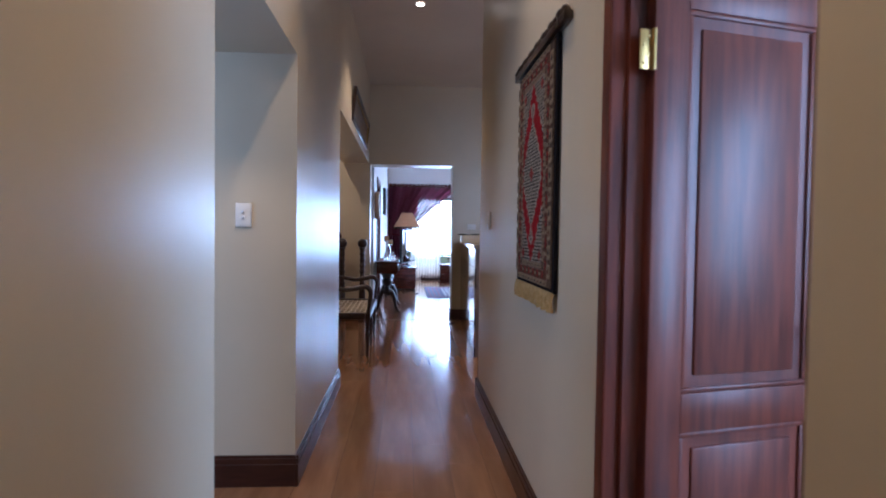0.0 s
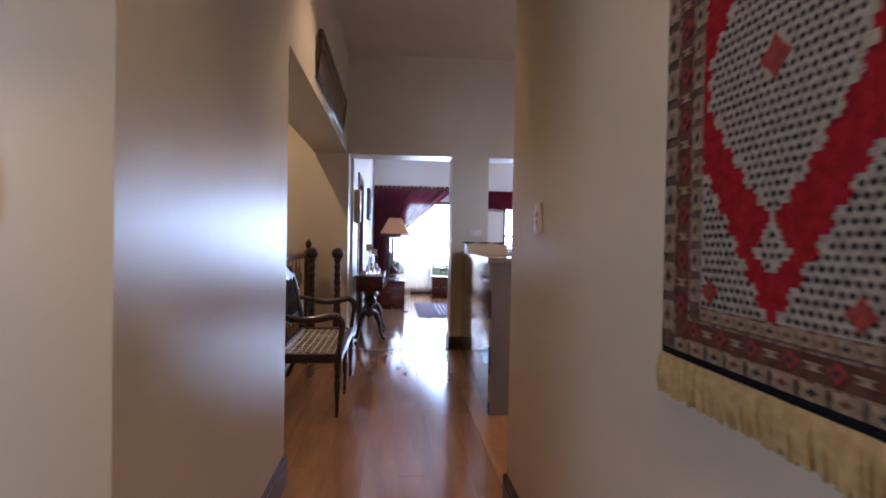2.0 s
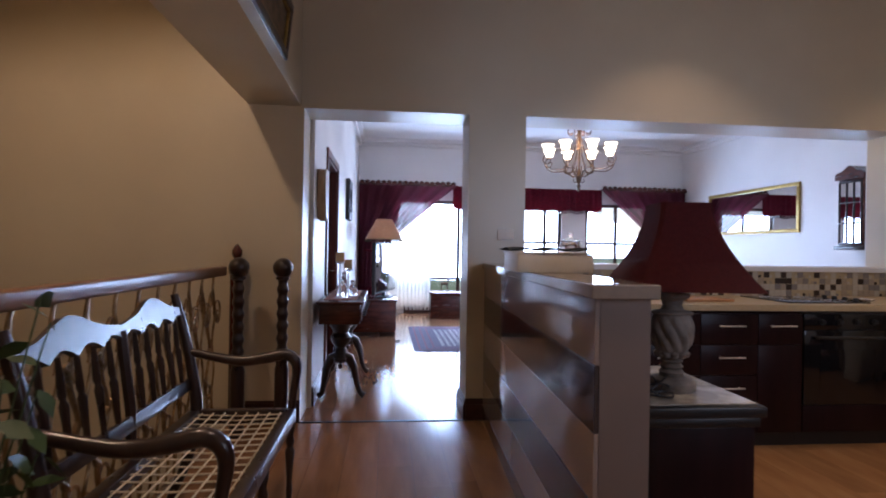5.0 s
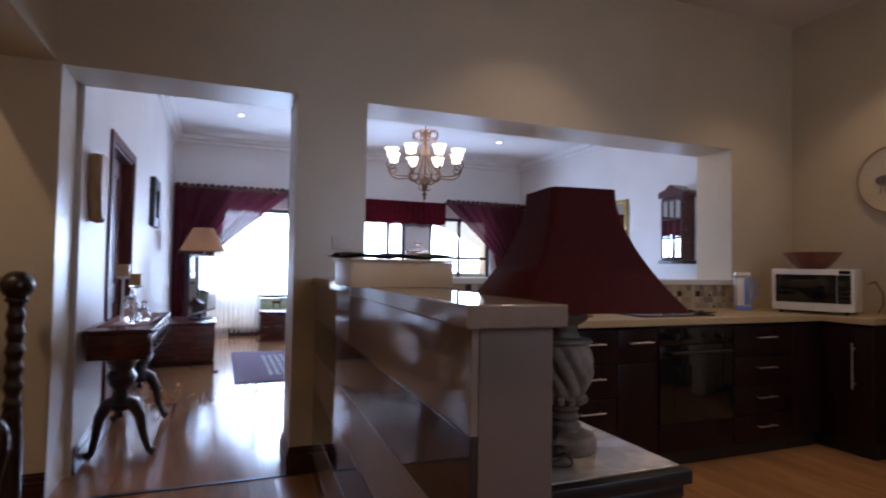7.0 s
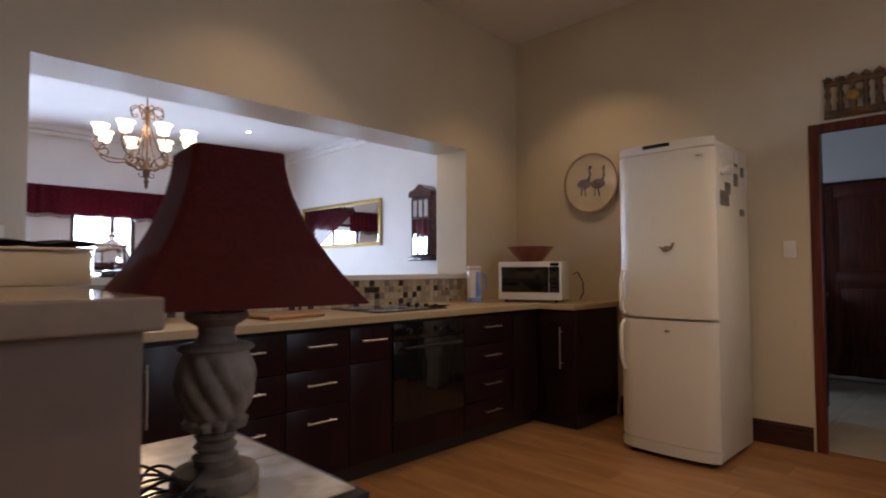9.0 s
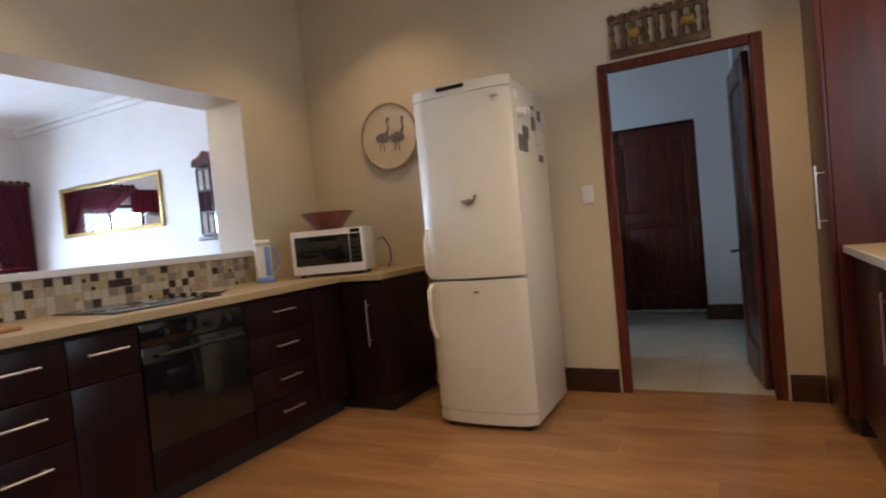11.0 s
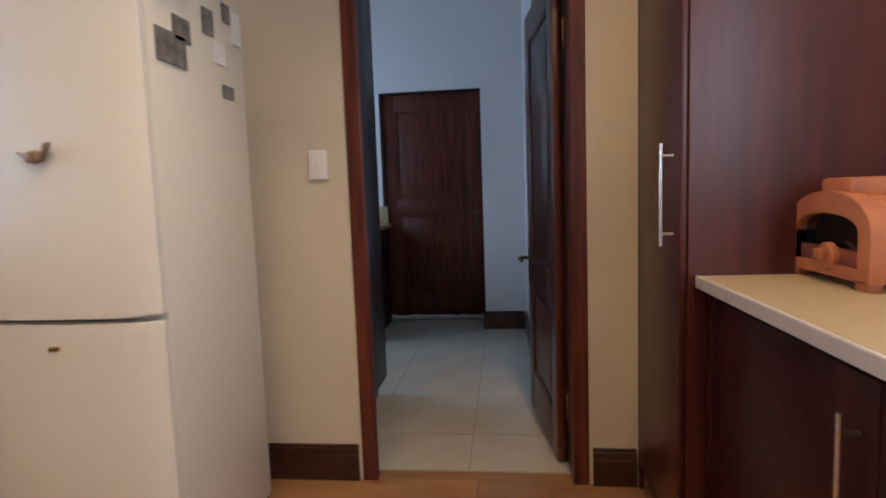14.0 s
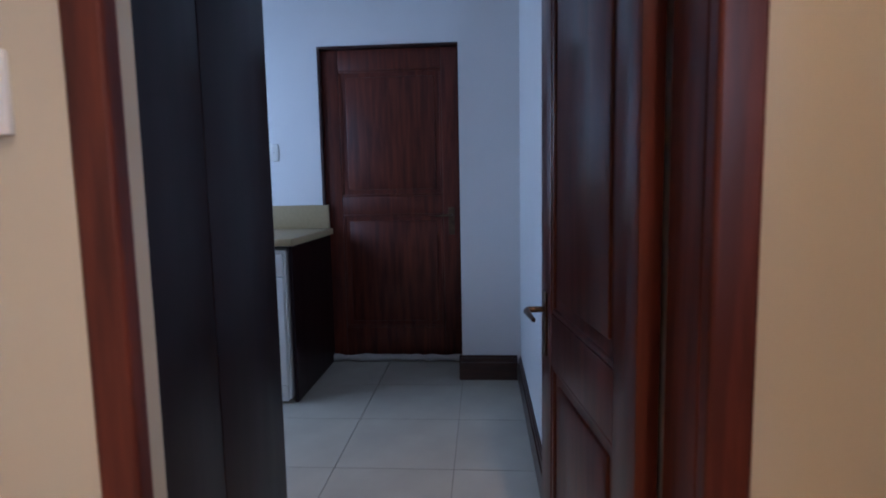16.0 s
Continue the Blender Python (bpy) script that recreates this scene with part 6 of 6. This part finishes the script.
# rug on the floor
rg = thing("floor_rug", pose(0.22, 9.85, 0.0), "blue-grey patterned woven rug on the floor", "rug")
M_RUGBLUE = mat("blue_rug", (0.10, 0.075, 0.14), 0.95, second=(0.06, 0.045, 0.09), scale=40, bump=0.4)
M_RUGLIGHT = mat("pale_rug", (0.50, 0.47, 0.48), 0.95, second=(0.34, 0.30, 0.33), scale=40, bump=0.4)
M_RUGPUR = mat("purple_rug", (0.16, 0.05, 0.09), 0.95, bump=0.4)
part("ground", box(B(), 0, 0, 0.0005, 1.35, 2.1, 0.008, 0.002), M_RUGBLUE, rg, smooth=False)
bm = B()
for k in range(3):
    o = 0.06 + k * 0.09
    for a in ((o, o, 1.35 - o, o + 0.025), (o, 2.1 - o - 0.025, 1.35 - o, 2.1 - o), (o, o + 0.025, o + 0.025, 2.1 - o - 0.025), (1.35 - o - 0.025, o + 0.025, 1.35 - o, 2.1 - o - 0.025)):
        box(bm, a[0], a[1], 0.0081, a[2], a[3], 0.0095)
part("border", bm, M_RUGPUR, rg, smooth=False)
bm = B()
for i in range(9):
    for j in range(15):
        x, y = 0.36 + i * 0.075, 0.36 + j * 0.095
        box(bm, x, y, 0.0081, x + 0.03 + 0.02 * ((i + j) % 2), y + 0.05, 0.0095)
tagged(part("motifs", bm, M_RUGLIGHT, rg, smooth=False), kind="stuff")
solid("door_wedge", box(B(), -0.03, -0.02, 0, 0.03, 0.02, 0.02, 0.005), M_BLACKM, "small black object lying on the floor", "wedge", m=pose(0.03, 10.6, 0, 0, 0, 30))


# curtains
def folds(u, n, amp):
    return amp * math.sin(u * n * 2 * math.pi) + amp * 0.4 * math.sin(u * n * 5.3 + 1)


def swag(x_wall, x_edge, y, z0, z1, side, n=7):
    """A drape gathered to one side: the free edge sweeps from the top to the tie."""
    def f(u, v):
        z = z1 - (z1 - z0) * v
        free = abs(x_edge - x_wall)
        t = min(1.0, v / 0.60)
        width = free * (0.28 + 0.72 * (1 - t) ** 1.1)
        return Vector((x_wall + side * width * u, y + folds(u, n, 0.03 * (0.5 + 0.5 * u)), z))
    return f


cu = thing("curtain", pose(0, 0, 0), "crimson drape with sheer swag tied to the wall", "curtain", "living room curtains")
part("drape", sheet(B(), 60, 14, lambda u, v: Vector((-0.66 + 0.85 * u * (1 - 0.38 * min(1, v * 1.6)), 13.70 + folds(u, 6, 0.028), 2.40 - 2.33 * v)), 0.004), M_CURTAIN, cu)
part("sheer_swag", sheet(B(), 60, 24, swag(-0.64, 1.18, 13.62, 0.5, 2.42, 1), 0.003), M_SHEER_RED, cu, "sheer pinkish red swag")
part("tie_back", tube(B(), [(-0.65, 13.75, 1.22), (-0.5, 13.60, 1.18), (-0.25, 13.56, 1.17), (-0.1, 13.62, 1.2)], 0.02, 8), M_CURTAIN, cu)
cu2 = thing("curtain", pose(0, 0, 0), "crimson drape with sheer swag tied to the wall", "curtain", "living room curtains")
part("drape", sheet(B(), 60, 14, lambda u, v: Vector((5.68 - 0.85 * u * (1 - 0.38 * min(1, v * 1.6)), 13.70 + folds(u, 6, 0.028), 2.40 - 2.33 * v)), 0.004), M_CURTAIN, cu2)
part("sheer_swag", sheet(B(), 60, 24, swag(5.66, 3.95, 13.62, 0.5, 2.42, -1), 0.003), M_SHEER_RED, cu2, "sheer pinkish red swag")
part("tie_back", tube(B(), [(5.67, 13.75, 1.22), (5.5, 13.60, 1.18), (5.25, 13.56, 1.17), (5.1, 13.62, 1.2)], 0.02, 8), M_CURTAIN, cu2)
lace = solid("lace_curtain", sheet(B(), 90, 8, lambda u, v: Vector((-0.3 + 1.0 * u, 13.775 + folds(u, 14, 0.012), 2.1 - 2.04 * v)), 0.0), M_LACE, "sheer white lace curtain across the window", "curtain", smooth=True)
for x0, x1 in ((-0.66, 1.12), (3.98, 5.69)):
    bm = box(B(), x0, 13.60, 2.395, x1, 13.66, 2.44, 0.006)
    k, w = 0, 0.11
    x = x0
    rnd = random.Random(int(x0 * 10) + 20)
    while x < x1 - 0.05:
        lathe(bm, [(0.0, -0.055), (0.026, -0.02), (0.03 + 0.008 * rnd.random(), 0.0), (0.02, 0.03), (0.0, 0.055)], 10, Matrix.Translation((x + 0.055, 13.62, 2.45 + 0.012 * rnd.random())) @ Matrix.Rotation(radians(90), 4, "Y"))
        x += 0.1
    solid("curtain_pelmet", bm, M_REDWOOD, "carved dark reddish wooden curtain pelmet", "pelmet", "curtain pelmets", smooth=True)
val = thing("valance", pose(0, 0, 0), "crimson fabric valance with beaded lower edge", "valance")
part("fabric", sheet(B(), 120, 4, lambda u, v: Vector((1.10 + 2.92 * u, 13.73 + folds(u, 26, 0.008), 2.42 - (0.40 + 0.03 * abs(math.sin(u * 9 * math.pi))) * v)), 0.004), M_CURTAIN, val)
bm = B()
for k in range(110):
    u = (k + 0.5) / 110
    x = 1.10 + 2.92 * u
    z = 2.42 - (0.40 + 0.03 * abs(math.sin(u * 9 * math.pi)))
    tube(bm, [(x, 13.725, z), (x, 13.722, z - 0.055)], 0.008, 4)
part("bead_fringe", bm, M_DARKWOOD, val, "dark bead fringe")

# chandelier
chd = thing("chandelier", pose(2.12, 9.65, 0.05), "bronze iron chandelier with eight lit glass shades", "chandelier")
part("canopy", lathe(B(), [(0.0, 3.229), (0.07, 3.229), (0.06, 3.20), (0.015, 3.185), (0.0, 3.185)], 20), M_BRONZE, chd)
part("rod", tube(B(), [(0, 0, 3.19), (0, 0, 2.66)], 0.008, 8), M_BRONZE, chd)
part("column", lathe(B(), [(0.010, 2.66), (0.022, 2.62), (0.010, 2.55), (0.011, 2.15), (0.024, 2.11), (0.034, 2.05), (0.03, 2.00), (0.012, 1.97), (0.026, 1.945), (0.014, 1.915), (0.018, 1.90), (0.005, 1.88), (0.0, 1.86)], 14), M_BRONZE, chd)


def curl(c, s, r0, z0, size, a0, turn, rod=0.006):
    """A spiral rod in the upright plane through the column at the bearing (c, s)."""
    pts = []
    for j in range(20):
        b = a0 + turn * j / 19
        r = size * (1 - 0.72 * j / 19)
        pts.append(((r0 + r * math.cos(b)) * c, (r0 + r * math.cos(b)) * s, z0 + r * math.sin(b)))
    return tube(B(), pts, rod, 6)


RS, ZS = 0.385, 2.315
for k in range(8):
    a = 2 * math.pi * k / 8 + 0.044
    c, s = math.cos(a), math.sin(a)
    pts = [(0.02, 2.07), (0.07, 2.05), (0.13, 2.09), (0.19, 2.13), (0.26, 2.125), (0.34, 2.13), (0.41, 2.17), (0.445, 2.23), (0.43, 2.28), (RS, ZS - 0.01)]
    arm = part("arm", tube(B(), [(r * c, r * s, z) for r, z in pts], 0.007, 8), M_BRONZE, chd)
    part("scroll", curl(c, s, 0.385, 2.235, 0.06, 0.2, -5.6), M_BRONZE, arm)
    part("scroll", curl(c, s, 0.145, 2.15, 0.075, 2.9, 5.4), M_BRONZE, arm)
    part("scroll", curl(c, s, 0.10, 2.585, 0.075, 3.1, -5.6), M_BRONZE, arm)
    part("stay", tube(B(), [(0.014 * c, 0.014 * s, 2.60), (0.035 * c, 0.035 * s, 2.45), (0.09 * c, 0.09 * s, 2.28), (0.165 * c, 0.165 * s, 2.17)], 0.0045, 6), M_BRONZE, arm)
    if k % 2 == 0:
        part("scroll", curl(c, s, 0.05, 2.01, 0.035, 3.0, 4.6, 0.005), M_BRONZE, arm)
    part("shade", lathe(B(), [(0.02, ZS), (0.042, ZS + 0.006), (0.050, ZS + 0.03), (0.054, ZS + 0.065), (0.075, ZS + 0.10), (0.071, ZS + 0.10), (0.049, ZS + 0.065), (0.0, ZS + 0.03)], 24, Matrix.Translation((RS * c, RS * s, 0))), M_BULB, chd, "lit frosted glass shade")

# mirror and wall cabinet on the east wall, both facing -x
mi = thing("wall_mirror", pose(5.698, 11.72, 1.90, 0, 0, 90), "wide gilt framed mirror on the wall", "mirror")
picture_parts(mi, 1.12, 0.36, 0.055, 0.03, M_GOLD, M_MIRROR)
wc = thing("wall_cabinet", pose(5.698, 9.52, 1.29, 0, 0, 90) @ Matrix.Diagonal((0.7, 1, 1, 1)), "wooden wall cabinet with arched top and mirror panes", "wall cabinet")
part("body", box(B(), -0.26, 0.0, 0.05, 0.26, 0.20, 0.86, 0.005), M_REDWOOD, wc)
part("shelf", box(B(), -0.30, 0.0, 0.0, 0.30, 0.24, 0.045, 0.006), M_DARKWOOD, wc)
out = [(-0.31, 0.861)] + [(-0.31 + 0.62 * k / 20, 0.90 + 0.11 * math.sin(math.pi * k / 20) ** 0.7 + 0.018 * math.cos(4 * math.pi * k / 20)) for k in range(21)] + [(0.31, 0.861)]
part("arched_top", plate(B(), out, 0.23), M_REDWOOD, wc)
for x in (-0.24, -0.082, 0.068, 0.226):
    part("glazing_bar", box(B(), x, 0.201, 0.07, x + 0.014, 0.222, 0.84, 0.002), M_DARKWOOD, wc)
for z in (0.07, 0.32, 0.57, 0.826):
    part("glazing_bar", box(B(), -0.226, 0.2015, z, 0.226, 0.2215, z + 0.014, 0.002), M_DARKWOOD, wc)
for i in range(3):
    for j in range(3):
        x, z = -0.222 + i * 0.152, 0.088 + j * 0.25
        part("pane", box(B(), x, 0.203, z, x + 0.135, 0.208, z + 0.228), M_MIRROR, wc, smooth=False)

# downlights
# added spots get a fixture too
for sx, sy, sz, power in SPOTS:
    if power:
        d = thing("downlight", pose(sx, sy, sz + 0.012), "small round recessed ceiling downlight, lit", "downlight", "ceiling downlights")
        part("trim_ring", lathe(B(), [(0.032, -0.002), (0.045, -0.006), (0.048, 0.004), (0.032, 0.006)], 24, ring=True), M_STEEL, d)
        part("lens", lathe(B(), [(0.0, 0.0), (0.031, 0.0), (0.031, 0.004), (0.0, 0.004)], 20), M_SPOTGLOW, d)


# ---- floor pieces and splashback ----
def boards(parent, x0, y0, x1, y1, along, wide, long, material, seed, name="plank"):
    """Rows of boards with staggered ends; every board is an object on a shared mesh where sizes agree."""
    rnd = random.Random(seed)
    meshes = {}
    a0, a1, b0, b1 = (y0, y1, x0, x1) if along == "y" else (x0, x1, y0, y1)
    b = b0
    while b < b1 - 0.01:
        w = min(wide, b1 - b)
        a = a0 - rnd.uniform(0, long * 0.9)
        while a < a1 - 0.005:
            s, e = max(a, a0), min(a + long, a1)
            a += long
            if e - s < 0.03:
                continue
            key = (round(e - s, 3), round(w, 3))
            if key not in meshes:
                l, ww = e - s - 0.0015, w - 0.0015
                bm = box(B(), 0, 0, -0.006, ww if along == "y" else l, l if along == "y" else ww, 0.0)
                meshes[key] = mesh_of(name, bm, material)
            ob = new(name, meshes[key])
            ob.location = (b, s, 0) if along == "y" else (s, b, 0)
            ob.parent = parent
        b += wide


boards(floor, -0.73, -1.0, 0.37, 7.185, "y", 0.193, 1.28, M_PLANK, 1)
boards(floor, -1.2, 3.77, -0.73, 7.185, "y", 0.193, 1.28, M_PLANK, 2)
boards(floor, 0.37, 3.2, 4.68, 7.185, "y", 0.193, 1.28, M_PLANK_X, 3)
boards(floor, -2.6, 0.0, -0.73, 3.0, "y", 0.386, 2.4, M_PLANK, 4)
boards(floor, 0.37, -1.0, 3.05, 3.05, "y", 0.386, 2.4, M_PLANK, 5)
boards(floor_living, -0.83, 7.215, 5.7, 13.8, "y", 0.193, 1.28, M_PLANK, 6)
# scullery tiles
me = {}
for i in range(7):
    for j in range(6):
        x0, y0 = 4.54 + i * 0.5, 3.95 + j * 0.5
        xa, xb, ya, yb = max(x0, 4.69), min(x0 + 0.497, 7.66), max(y0, 3.94), min(y0 + 0.497, 6.99)
        if xb - xa < 0.02 or yb - ya < 0.02:
            continue
        key = (round(xb - xa, 3), round(yb - ya, 3))
        if key not in me:
            me[key] = mesh_of("tile", box(B(), 0, 0, -0.006, xb - xa, yb - ya, 0.0), M_TILE)
        ob = new("tile", me[key])
        ob.location = (xa, ya, 0)
        ob.parent = floor_scullery
# mosaic splashback
sb = thing("splashback", pose(0, 0, 0), "mosaic splashback of beige, grey and dark tiles", "splashback", kind="structure")
M_MOS = [mat("mosaic_" + n, c, 0.25, second=tuple(v * 0.8 for v in c), scale=30) for n, c in (("cream", (0.50, 0.44, 0.35)), ("beige", (0.38, 0.31, 0.23)), ("grey", (0.24, 0.21, 0.19)), ("dark", (0.045, 0.03, 0.025)))]
part("grout", box(B(), 0.808, 7.212, 0.9055, 4.0, 7.2195, 1.088), M_COUNTER, sb, smooth=False)
rnd = random.Random(21)
mm = {}
cell = 0.0455
for i in range(int((3.99 - 0.9) / cell)):
    for j in range(4):
        x, z = 0.9 + i * cell, 0.906 + j * cell
        mk = rnd.choices((0, 1, 2, 3), (6, 4, 2.2, 2.2))[0]
        sz = rnd.choice((1, 1, 1, 0.5))
        key = (mk, sz)
        if key not in mm:
            w = cell * sz - 0.003
            mm[key] = mesh_of("mosaic_tile", box(B(), 0, -0.004, 0, w, 0, w), M_MOS[mk])
        ob = new("mosaic_tile", mm[key])
        ob.location = (x + (rnd.choice((0, 0.5)) * cell if sz < 1 else 0), 7.212, z)
        ob.parent = sb
